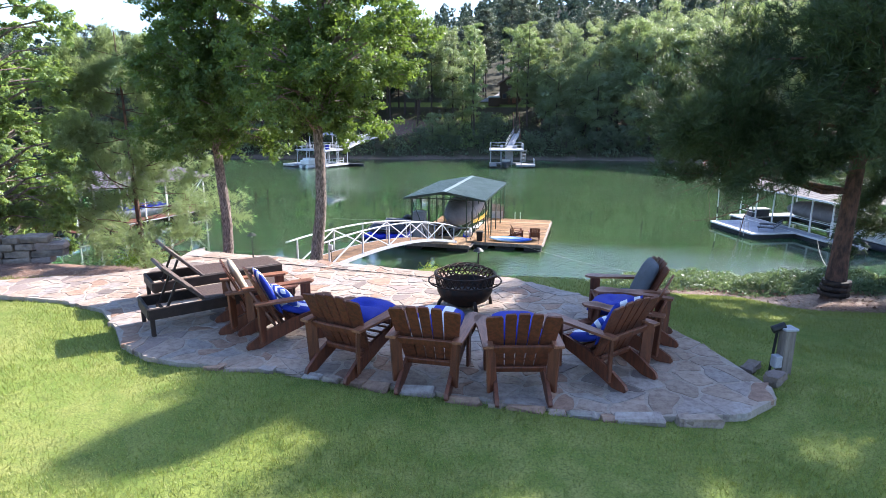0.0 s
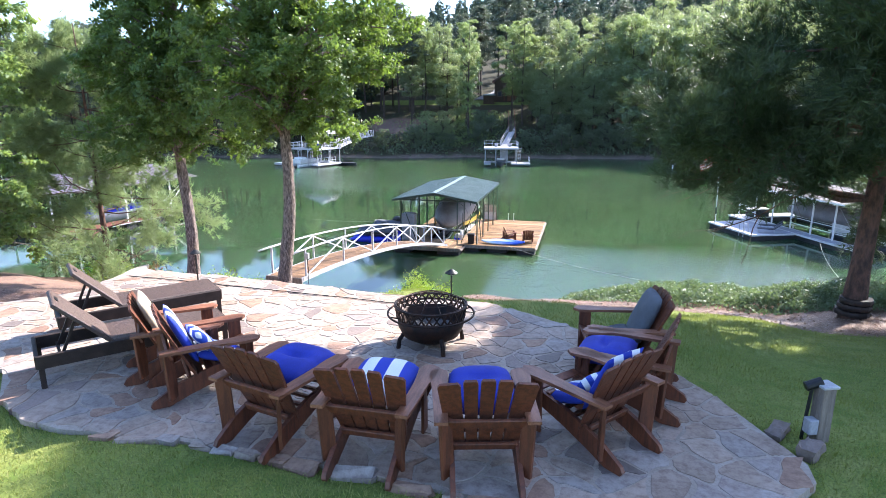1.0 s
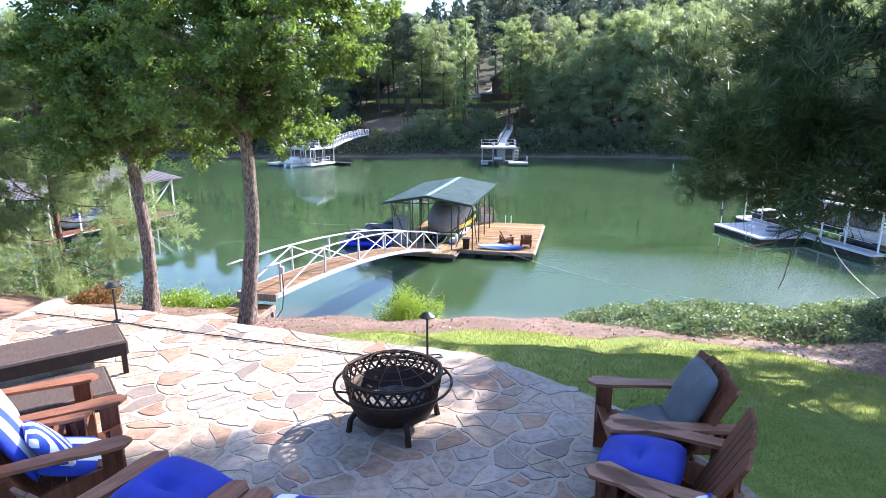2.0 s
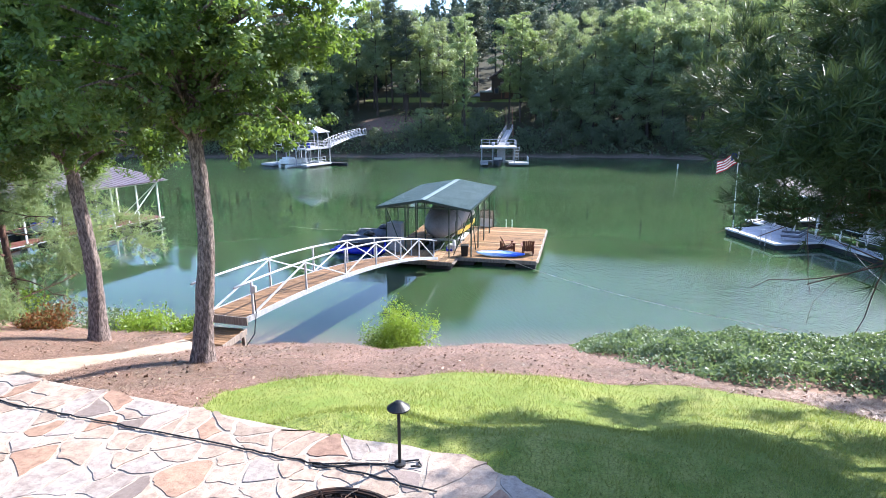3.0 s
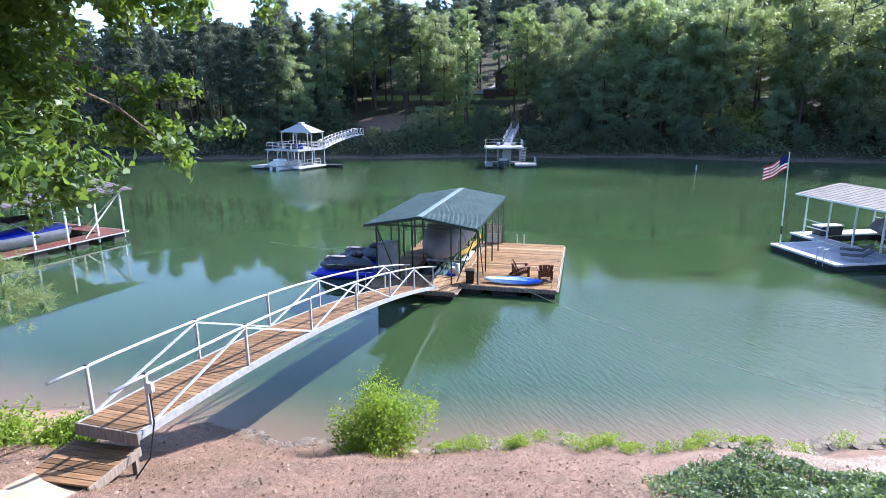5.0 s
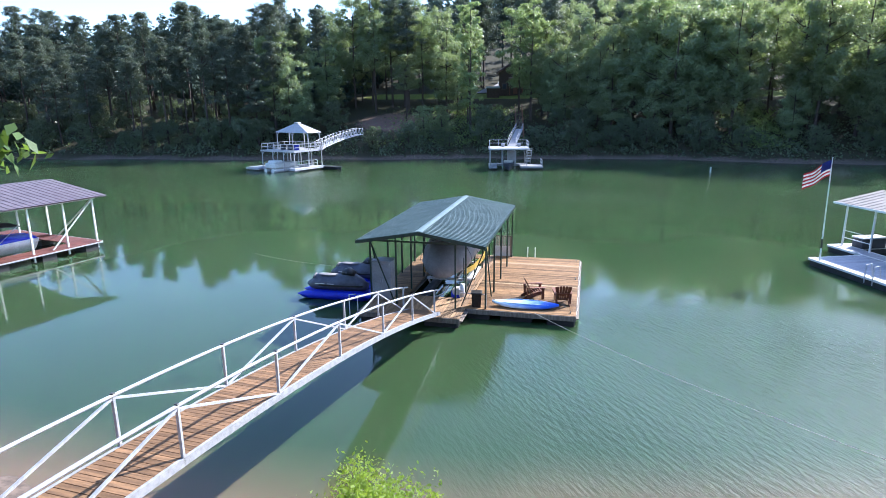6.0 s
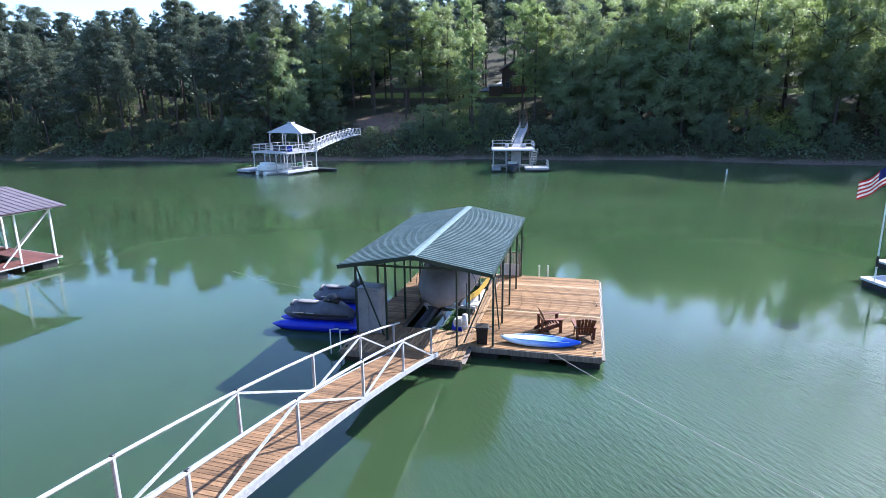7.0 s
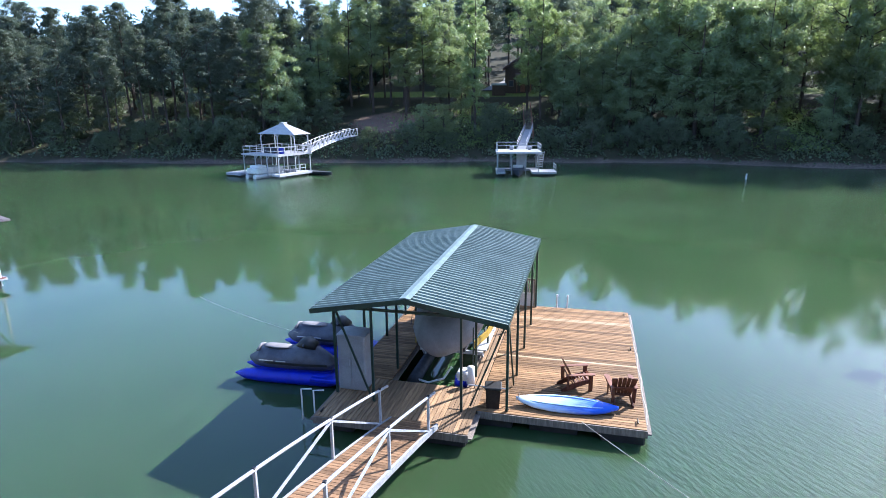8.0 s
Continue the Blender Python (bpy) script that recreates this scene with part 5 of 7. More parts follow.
back_cushion(7, M["grey_cloth"], "dark grey back cushion on a garden chair", 0.15)
seat_cushion(7, M["grey_cloth"], "dark grey seat cushion on a garden chair", tuft=0)


def fire_pit():
    f = thing("fire_pit", "round black iron fire pit with lattice rim and domed mesh lid", "fire pit", pose(*PIT))
    part("bowl", lathe(bmesh.new(), [(0.0, 0.05), (0.22, 0.07), (0.36, 0.15), (0.42, 0.27), (0.43, 0.40), (0.415, 0.40), (0.40, 0.28), (0.33, 0.19), (0.0, 0.13)], 40), M["iron"], f, smooth=True)
    bm = bmesh.new()
    n = 30
    for k in range(n):
        a, b = k * math.tau / n, (k + 1) * math.tau / n
        for p, q in ((a, b), (b, a)):
            bar(bm, (0.435 * math.cos(p), 0.435 * math.sin(p), 0.39), (0.455 * math.cos(q), 0.455 * math.sin(q), 0.535), 0.012, 0.02)
    part("lattice_rim", bm, M["iron"], f)
    part("rim_ring", lathe(bmesh.new(), [(0.43, 0.53), (0.47, 0.53), (0.47, 0.55), (0.43, 0.55), (0.43, 0.53)], 40), M["iron"], f)
    ring = [(0.55 * math.cos(k * math.tau / 40), 0.55 * math.sin(k * math.tau / 40), 0.43) for k in range(41)]
    part("handle_ring", tube(bmesh.new(), ring, [0.013] * 41, 8), M["iron"], f, smooth=True)
    for k in range(4):
        a = k * math.tau / 4 + 0.6
        x, y = math.cos(a), math.sin(a)
        part("leg", tube(bmesh.new(), [(x * 0.34, y * 0.34, 0.22), (x * 0.42, y * 0.42, 0.12), (x * 0.44, y * 0.44, 0.0)], [0.03, 0.026, 0.03], 8), M["iron"], f)
        part("ring_strut", rod(bmesh.new(), (x * 0.43, y * 0.43, 0.40), (x * 0.55, y * 0.55, 0.43), 0.01), M["iron"], f)
    bm = bmesh.new()
    for k in range(12):
        a = k * math.tau / 12
        pts = [(r * math.cos(a), r * math.sin(a), 0.55 + 0.13 * (1 - (r / 0.45) ** 2)) for r in (0.45, 0.36, 0.26, 0.14, 0.02)]
        tube(bm, pts, [0.005] * 5, 4)
    for r in (0.13, 0.24, 0.34, 0.45):
        zz = 0.55 + 0.13 * (1 - (r / 0.45) ** 2)
        tube(bm, [(r * math.cos(k * math.tau / 24), r * math.sin(k * math.tau / 24), zz) for k in range(25)], [0.006] * 25, 4)
    part("mesh_lid", bm, M["iron"], f)
    part("ash_bed", lathe(bmesh.new(), [(0.0, 0.2), (0.2, 0.2), (0.36, 0.22), (0.36, 0.21)], 24), M["ash"], f, "grey ash bed")


def lounger(m):
    """A wicker sun lounger along +y: head at -y with the back propped up."""
    l = thing("sun_lounger", "dark brown wicker sun lounger with raised back", "lounger", m, "sun loungers on the patio")
    w, z = 0.70, 0.30
    for s in (-1, 1):
        part("side_rail", block((0.045, 2.02, 0.15), pose(s * (w / 2), 0, z), 0.008), M["frame"], l)
        for y in (-0.97, 0.97):
            part("leg", block((0.055, 0.055, 0.30), pose(s * (w / 2 - 0.01), y, 0.15), 0.006), M["frame"], l)
    for y in (-1.0, 1.0):
        part("end_rail", block((w, 0.045, 0.15), pose(0, y, z), 0.008), M["frame"], l)
    bm = bmesh.new()
    box(bm, (w - 0.05, 1.28, 0.05), pose(0, 0.36, z + 0.062), 0.01)
    part("bed", bm, M["wicker"], l)
    back = part("backrest", block((w - 0.05, 0.74, 0.05), None, 0.01), M["wicker"], l)
    back.matrix_basis = pose(0, -0.28, z + 0.07, -46) @ pose(0, -0.37, 0)
    grip = part("grip_slot", block((0.13, 0.04, 0.006), pose(0, -0.31, 0.029)), M["black"], back)
    for s in (-1, 1):
        part("prop", bar(bmesh.new(), (s * 0.22, -0.60, z + 0.36), (s * 0.22, -0.78, z - 0.05), 0.03, 0.03), M["frame"], l)
    part("prop_bar", bar(bmesh.new(), (-0.33, -0.78, z - 0.04), (0.33, -0.78, z - 0.04), 0.03, 0.03), M["frame"], l)
    return l


fire_pit()
LZ = PATIO_Z + 0.004
near_lounger = lounger(pose(-6.3, 5.64, LZ, 0, 0, -40))
copy_thing(near_lounger, pose(-7.1, 6.7, LZ, 0, 0, -40))


def path_light(x, y, z):
    p = thing("path_light", "black metal path light on a thin stake", "garden light", pose(x, y, z), "path lights by the patio")
    part("stake", rod(bmesh.new(), (0, 0, -0.1), (0, 0, 0.5), 0.014), M["black"], p)
    part("shade", lathe(bmesh.new(), [(0.0, 0.585), (0.03, 0.575), (0.095, 0.525), (0.095, 0.515), (0.03, 0.53), (0.0, 0.53)], 20), M["black"], p)
    part("lamp_glass", lathe(bmesh.new(), [(0.022, 0.49), (0.022, 0.53)], 12), M["hull"], p, "small frosted lamp glass")
    part("base_flange", lathe(bmesh.new(), [(0.0, 0.03), (0.05, 0.02), (0.05, 0.0)], 14), M["black"], p)


path_light(-7.58, 8.62, PATIO_Z)
path_light(-2.98, 8.42, PATIO_Z)


def cable(points, label):
    rng = np.random.default_rng(91)
    pts = []
    for a, b in zip(points, points[1:]):
        a, b = Vector((*a, PATIO_Z + 0.014)), Vector((*b, PATIO_Z + 0.016))
        n = max(2, int((b - a).length / 0.09))
        pts += [a.lerp(b, k / n) + Vector((rng.normal() * 0.007, rng.normal() * 0.008, 0)) for k in range(n)]
    ob = part("cable", tube(bmesh.new(), pts, [0.0065 + 0.002 * rng.random() for _ in pts], 6), M["black"], None, "", True)
    tagged(ob, label, "cable")


cable([(-9.0, 8.62), (-7.24, 8.54), (-6.3, 8.46), (-5.34, 8.40), (-4.55, 8.34), (-3.45, 8.25), (-2.5, 8.12)], "black lighting cable lying across the patio edge")
cable([(-3.0, 8.40), (-3.25, 8.36), (-3.62, 8.2), (-3.7, 8.24), (-3.5, 8.30), (-3.1, 8.38), (-2.85, 8.50), (-2.8, 8.42), (-2.98, 8.38)], "black cable end looped beside the path light")


def service_post():
    p = thing("service_post", "short grey timber post with outlet box and black spotlight", "post", pose(1.17, 5.62, PATIO_Z - 0.1, 0, 0, 20))
    part("post", block((0.13, 0.13, 0.58), pose(0, 0, 0.29), 0.008), M["old_wood"], p)
    part("cap", block((0.16, 0.16, 0.025), pose(0, 0, 0.592), 0.005), M["galv"], p, "flat metal cap")
    part("outlet_box", block((0.09, 0.1, 0.15), pose(-0.11, -0.02, 0.2), 0.01), M["locker"], p, "grey outlet box")
    spot = part("spotlight", rod(bmesh.new(), (-0.16, 0.05, 0.56), (-0.03, 0.02, 0.62), 0.045, 12), M["black"], p, "black spotlight")
    part("spot_stem", rod(bmesh.new(), (-0.13, 0.05, 0.0), (-0.1, 0.04, 0.56), 0.016), M["black"], p)


service_post()
edge_rng = np.random.default_rng(17)
for sx, sy, sz, size in ((1.0, 5.3, 0.0, (0.24, 0.15, 0.13)), (0.84, 5.66, -0.04, (0.32, 0.13, 0.08))):
    bm = bmesh.new()
    bmesh.ops.create_cube(bm, size=1.0, matrix=Matrix.Diagonal((*size, 1)))
    bmesh.ops.subdivide_edges(bm, edges=bm.edges[:], cuts=2, use_grid_fill=True)
    for v in bm.verts:
        v.co += Vector(edge_rng.normal(size=3) * 0.009)
        v.co.x -= 0.18 * v.co.z
    ob = part("edge_stone", bm, M["stone_dark"], None)
    ob.matrix_basis = pose(sx, sy, PATIO_Z + sz, 0, 0, 62 + edge_rng.uniform(-20, 20))
    tagged(ob, "rough angular grey stone at the patio corner", "stone")


def stone_wall():
    """Low dry-laid wall at the end of the planted bed."""
    rng = np.random.default_rng(3)
    w = thing("stone_wall", "low dry-laid wall of weathered grey stones", "wall", kind="structure")
    a, b = Vector((-16.5, 5.9, 0)), Vector((-11.9, 8.2, 0))
    turn = math.degrees(math.atan2(b.y - a.y, b.x - a.x))
    for row in range(4):
        s = rng.uniform(0, 0.2)
        while s < (b - a).length - 0.2:
            ln = rng.uniform(0.3, 0.65)
            c = a + (b - a).normalized() * (s + ln / 2)
            bm = block((ln - 0.02, rng.uniform(0.28, 0.36), 0.145), None, 0.025)
            for v in bm.verts:
                v.co += Vector(rng.normal(size=3) * 0.012)
            ob = part("wall_stone", bm, M["rock" if rng.random() < 0.8 else "stone_dark"], w)
            ob.matrix_basis = pose(c.x, c.y, 6.42 + row * 0.15, 0, 0, turn + rng.uniform(-4, 4))
            s += ln

# ---- plants ----
def branchy(rng, bm, start, way, length, radius, depth, tips, bend=0.25, up=0.15, splits=3):
    """A limb that bends, thins and forks; tips collects the ends and the ways of the fine twigs."""
    pts, rad = [Vector(start)], [radius]
    w = Vector(way).normalized()
    steps = 4
    for k in range(steps):
        w = (w + Vector(rng.normal(size=3)) * bend + Vector((0, 0, up))).normalized()
        pts.append(pts[-1] + w * length / steps)
        rad.append(radius * (1 - 0.6 * (k + 1) / steps))
        if depth <= 1:
            tips.append((pts[-1].copy(), w.copy()))
    tube(bm, pts, rad, 7 if radius > 0.05 else 4)
    if depth > 0:
        for k in range(splits):
            i = int(rng.integers(2, steps + 1))
            nw = (w + Vector(rng.normal(size=3)) * 0.75).normalized()
            branchy(rng, bm, pts[i], nw, length * rng.uniform(0.5, 0.75), rad[i] * 0.7, depth - 1, tips, bend, up, splits)


def oak(name, label, x, y, seed, height, low, radius, r0, leaves, lean=(0, 0), leaf=0.12, group="", clumps=185, look_of=None):
    """A bare bole, limbs that climb out to clumps of sprays, and leaves along the sprays; low is where the crown begins."""
    rng = np.random.default_rng(seed)
    o = thing(name, label, "tree", pose(x, y, at_ground(x, y)), group)
    bm = bmesh.new()
    n = 44

    def axis(z):
        f = z / height
        return Vector((lean[0] * f + 0.07 * math.sin(z * 1.1 + seed), lean[1] * f + 0.07 * math.cos(z * 0.8 + seed), z))

    zs = [-0.3 + (height * 0.88 + 0.3) * k / n for k in range(n + 1)]
    tube(bm, [axis(z) for z in zs], [r0 * (1 + 0.5 * math.exp(-max(z, 0) * 3.5)) * (1 - 0.8 * max(z, 0) / height) for z in zs], 18)
    for v in bm.verts:
        c = axis(v.co.z)
        out = Vector((v.co.x - c.x, v.co.y - c.y, 0))
        v.co += out * rng.normal() * 0.055
    heart = []
    for k in range(clumps):
        f = rng.random() ** 1.2
        a = rng.uniform(0, math.tau)
        rim = radius * (0.74 + 0.26 * math.sin(math.pi * min(1.0, f * 1.4))) * (1 - 0.55 * f ** 3) * (1 + 0.12 * math.sin(3 * a + seed) + 0.06 * math.sin(7 * a))
        r = (rim - 0.4) * math.sqrt(rng.uniform(0.06, 1.0))
        if k < clumps // 5:
            f, r = rng.uniform(0.1, 0.42), rng.uniform(0.15, 1.0)
        z = low + 0.35 + (height - low) * f - (0.25 * (1 - r / radius) if f < 0.12 else 0)
        c = axis(z) + Vector((math.cos(a) * r, math.sin(a) * r, 0))
        heart.append(c)
        z0 = max(low + rng.uniform(-0.1, 1.1), z - 0.15 - 0.4 * r)
        p = axis(z0)
        mid = p.lerp(c, 0.5) + Vector((rng.normal() * 0.15, rng.normal() * 0.15, 0.18 * r))
        w = 0.009 + 0.007 * r
        tube(bm, [p, p.lerp(mid, 0.55) + Vector((0, 0, 0.08)), mid, mid.lerp(c, 0.6) + Vector((0, 0, 0.1)), c], [w * 1.7, w * 1.3, w, w * 0.7, 0.008], 6)
    part("trunk", bm, M["bark"], o, smooth=True)
    heart = np.array([tuple(c) for c in heart])
    sprays = clumps * 8
    base = heart[np.arange(sprays) % clumps]
    way = rng.normal(size=(sprays, 3)) * np.array([1.0, 1.0, 0.7])
    way /= np.linalg.norm(way, axis=1)[:, None]
    reach = rng.uniform(0.35, 0.9, (sprays, 1))
    k = rng.integers(0, sprays, leaves)
    far = np.sqrt(rng.uniform(0.03, 1.0, (leaves, 1)))
    c = base[k] + way[k] * reach[k] * far + rng.normal(size=(leaves, 3)) * np.array([0.07, 0.07, 0.05])
    face = way[k] * 0.5 + np.array([0, 0, 0.35])
    ob = new("crown", mesh_from("crown", leaf_quads(rng, c, leaf, 0.0, 2.0, 0.4, face), 4, look_of or M["oak"]))
    ob.parent = o
    return o


def pine(name, label, x, y, seed, height, bole, spread, r0, tufts, lean=(0, 0), length=0.24, group="", droop=0.0, per=18, wide=0.012, taper=0.75, rounded=False, reach=99.0, floor=0.0, look_of=None, blunt=4.0):
    rng = np.random.default_rng(seed)
    z0 = at_ground(x, y)
    o = thing(name, label, "tree", pose(x, y, z0), group)
    bm = bmesh.new()
    n = 9
    pts = [Vector((lean[0] * (k / n) ** 1.2, lean[1] * k / n, -0.3 + (height + 0.3) * k / n)) for k in range(n + 1)]
    tube(bm, pts, [r0 * (1.3 if k == 0 else 1.0) * (1 - 0.098 * k) for k in range(n + 1)], 12)
    tips = []
    zc = bole
    while zc < height * 0.97:
        f = (zc - bole) / (height - bole)
        for _ in range(3):
            a = rng.uniform(0, math.tau)
            ln = spread * ((1.0 - 0.75 * f ** blunt) if rounded else (1.05 - taper * f)) * rng.uniform(0.7, 1.1)
            k = min(n - 1, int(zc / height * n))
            base = pts[k].lerp(pts[k + 1], min(1, max(0, zc / height * n - k)))
            branchy(rng, bm, base, (math.cos(a), math.sin(a), rng.uniform(0.02, 0.25) - droop), ln * 0.68, r0 * 0.26 * (1 - 0.6 * f), 2, tips, 0.16, 0.02, 3)
        zc += rng.uniform(0.45, 0.8)
    part("trunk", bm, M["pine_bark"], o, smooth=True)
    tips = [(p, q) for p, q in tips if p.z > floor and math.hypot(p.x, p.y) < reach]
    t = np.array([tuple(p) for p, _ in tips])
    w = np.array([tuple(p) for _, p in tips])
    pick = rng.integers(0, len(t), tufts)
    c = t[pick] + rng.normal(size=(tufts, 3)) * 0.15
    way = w[pick] + np.array([0, 0, 0.35])
    ob = new("crown", mesh_from("crown", needle_tufts(rng, c, way, length, per, wide), 3, look_of or M["needle"]))
    ob.parent = o
    return o


def shrub(name, label, x, y, z, seed, rad, tall, leaves, size, look_of):
    rng = np.random.default_rng(seed)
    o = thing(name, label, "shrub", pose(x, y, z))
    bm = bmesh.new()
    tips = []
    for _ in range(11):
        a, s = rng.uniform(0, math.tau), rng.uniform(0.25, 0.9)
        branchy(rng, bm, (0, 0, -0.1), (math.cos(a) * s, math.sin(a) * s, 1.0), tall * rng.uniform(0.28, 0.42), 0.018, 2, tips, 0.2, 0.04)
    part("stem", bm, M["bark"], o)
    t = np.array([tuple(p) for p, _ in tips])
    pick = rng.integers(0, len(t), leaves)
    c = t[pick] + rng.normal(size=(leaves, 3)) * 0.12 * rad
    far = np.hypot(c[:, 0], c[:, 1])
    c[:, :2] *= rad / np.quantile(far, 0.93)
    c = c[np.hypot(c[:, 0], c[:, 1]) < rad * (1.05 + 0.12 * np.sin(4 * np.arctan2(c[:, 1], c[:, 0]) + seed))]
    c[:, 2] = np.maximum(c[:, 2] * tall / c[:, 2].max(), 0.03)
    ob = new("leaves", mesh_from("leaves", leaf_quads(rng, c, size, 0.1, 2.2), 4, look_of))
    ob.parent = o
    return o


oak("oak_tree", "tall oak with bare lower trunk and full green crown", -8.9, 14.0, 11, 11.4, 4.35, 3.65, 0.19, 165000, (0.7, 0.1), 0.098, group="oaks on the bank")
oak("oak_tree", "slim oak with dark trunk and dense shaded crown", -12.86, 15.37, 12, 11.4, 4.1, 3.2, 0.19, 165000, (0.3, 0.0), 0.098, group="oaks on the bank")
pine("pine_tree", "leaning pine with reddish bark and long dark needles", 4.46, 13.2, 26, 11.6, 2.7, 4.7, 0.21, 46000, (0.9, 1.1), 0.26, taper=0.3, per=12, wide=0.017, rounded=True, reach=4.6, floor=2.75, droop=-0.05, blunt=2.2)
for k, (zz, rr) in enumerate(((0.16, 0.30), (0.29, 0.285), (0.41, 0.275))):
    collar = lathe(bmesh.new(), [(rr - 0.09, -0.05), (rr + 0.02, -0.05), (rr + 0.03, 0.0), (rr + 0.02, 0.05), (rr - 0.09, 0.05)], 12, pose(4.46 + 0.02 * k, 13.2, at_ground(4.46, 13.2) + zz))
    tagged(part("tree_collar", collar, M["frame"], None), "dark flexible strap round the pine's foot", "strap", "straps round the pine")
pine("pine_tree", "pine that shades the lawn", 8.6, 12.6, 23, 13.4, 2.5, 3.9, 0.26, 31000, (0.2, 0.0), 0.27, per=10, wide=0.024, rounded=True, reach=4.0)
pine("pine_tree", "pine that shades the bank", 9.6, 17.0, 29, 12.0, 2.0, 3.8, 0.26, 21000, (0.2, 0.0), 0.27, per=10, wide=0.024, rounded=True, reach=4.0)
pine("pine_tree", "young pine with light grey-green needles beside the water", -18.8, 18.4, 22, 9.6, 0.9, 3.9, 0.13, 14000, (-0.2, 0.0), 0.27, taper=0.75, per=12, wide=0.017, floor=1.1, look_of=M["light_needle"])
oak("oak_tree", "broad leafy tree at the end of the planted bed", -23.0, 15.0, 13, 15.5, 1.0, 4.9, 0.24, 95000, (0.0, 0.2), 0.17, look_of=M["leafy"], clumps=190)
oak("oak_tree", "broad leafy tree near the water", -29.5, 21.0, 14, 15.0, 0.8, 5.2, 0.24, 75000, (0.0, 0.2), 0.2, look_of=M["leafy"], clumps=170)
shrub("shrub", "bright yellow-green leafy shrub at the water's edge", -7.75, 23.3, 0.1, 31, 1.3, 2.75, 15000, 0.09, M["bush"])
shrub("shrub", "low shrub with reddish and green leaves on the bank", -16.2, 17.1, at_ground(-16.2, 17.1), 37, 0.8, 0.9, 2200, 0.11, M["red_leaf"])
for k, (x, y, r, h) in enumerate(((-14.0, 18.3, 0.9, 0.9), (-15.6, 18.6, 1.1, 1.0), (-13.0, 18.9, 0.7, 0.7), (-17.2, 18.2, 1.2, 1.1), (-19.5, 18.8, 1.3, 1.3))):
    shrub("shrub", "low green shrub on the bank", x, y, at_ground(x, y), 40 + k, r, h, 2600, 0.10, M["ivy" if k % 2 else "bush"])


def scatter(rng, poly, n):
    xs, ys = [p[0] for p in poly], [p[1] for p in poly]
    x, y = rng.uniform(min(xs), max(xs), n * 3), rng.uniform(min(ys), max(ys), n * 3)
    ok = inside(x, y, poly)
    return x[ok][:n], y[ok][:n]


def ground_cover():
    rng = np.random.default_rng(51)
    x, y = scatter(rng, IVY, 150000)
    d = edge_distance(x, y, IVY)
    lump = 0.5 + 0.5 * np.sin(x * 2.3 + 1.1 * np.sin(y * 1.9)) * np.cos(y * 2.7 + x * 0.7) + 0.22 * np.sin(x * 6.1 + y * 2.2) * np.sin(y * 5.3 - x)
    keep = rng.random(len(x)) < np.clip(d / 0.9 + 0.3 * np.sin(x * 2.1) * np.sin(y * 2.6 + 1), 0.02, 1) * np.where(x < 6.5, 1.0, 0.5)
    x, y, d, lump = x[keep], y[keep], d[keep], np.clip(lump[keep], 0, 1.2)
    edge = np.clip(d / 0.7, 0.12, 1)
    z = land(x, y) + edge * (0.12 + 0.46 * lump) * rng.uniform(0.05, 1.0, len(x)) ** 0.7 + 0.02
    c = np.stack([x, y, z], -1)
    tagged(new("ground_cover", mesh_from("ground_cover", leaf_quads(rng, c, 0.072, 0.22, 1.7, 0.5), 4, M["ivy"])), "dense dark green leafy ground cover on the bank", "ground cover", kind="stuff")
    # thin weeds along the water
    spots = np.concatenate([np.array([-6.4, -5.6, -4.5, -3.8, -2.6, -1.9, -1.2, -0.5, 0.6, 1.5, 2.9, 4.4, 5.9]), rng.uniform(-6.5, 9, 16)])
    k = rng.integers(0, len(spots), 9000)
    size = rng.uniform(0.4, 1.0, len(spots))
    x = spots[k] + rng.normal(size=len(k)) * 0.24 * size[k]
    y = shore_near(x) - 0.55 - 0.4 * np.sin(spots[k] * 7.0) + rng.normal(size=len(k)) * 0.22 * size[k]
    c = np.stack([x, y, land(x, y) + 0.5 * size[k] * rng.uniform(0, 1, len(x)) ** 1.3], -1)
    tagged(new("shore_weeds", mesh_from("shore_weeds", leaf_quads(rng, c, 0.075, 0.0, 2.6), 4, M["bush"])), "sparse bright weeds along the waterline", "weeds", kind="stuff")


def lawn_grass():
    rng = np.random.default_rng(61)
    n = 540000
    x, y = rng.uniform(-14, 8.0, n), rng.uniform(-1.0, 14.6, n)
    border = np.minimum.reduce([(x + 14) / 2.5, (8 - x) / 2.5, (y + 1.0) / 1.2])
    near = np.clip(1.25 - (y - 1.0) * 0.055, 0.3, 1)
    ok = (~inside(x, y, PATIO)) & (~inside(x, y, MULCH) | (edge_distance(x, y, MULCH) < 0.12)) & (rng.random(n) < near * np.clip(border, 0, 1) ** 1.5)
    x, y = x[ok], y[ok]
    z = land(x, y) - 0.004
    h = rng.uniform(0.02, 0.055, len(x)) * (1 + 0.5 * np.sin(x * 1.3 + y) * np.sin(y * 1.7))
    a = rng.uniform(0, math.tau, len(x))
    w = 0.005
    base = np.stack([x, y, z], -1)
    side = np.stack([np.cos(a) * w, np.sin(a) * w, a * 0], -1)
    tip = base + np.stack([rng.normal(size=len(x)) * 0.018, rng.normal(size=len(x)) * 0.018, h], -1)
    v = np.stack([base - side, base + side, tip], 1).reshape(-1, 3)
    tagged(new("lawn_grass", mesh_from("lawn_grass", v, 3, M["grass"])), "short mown green grass with yellowish patches", "grass", kind="stuff")


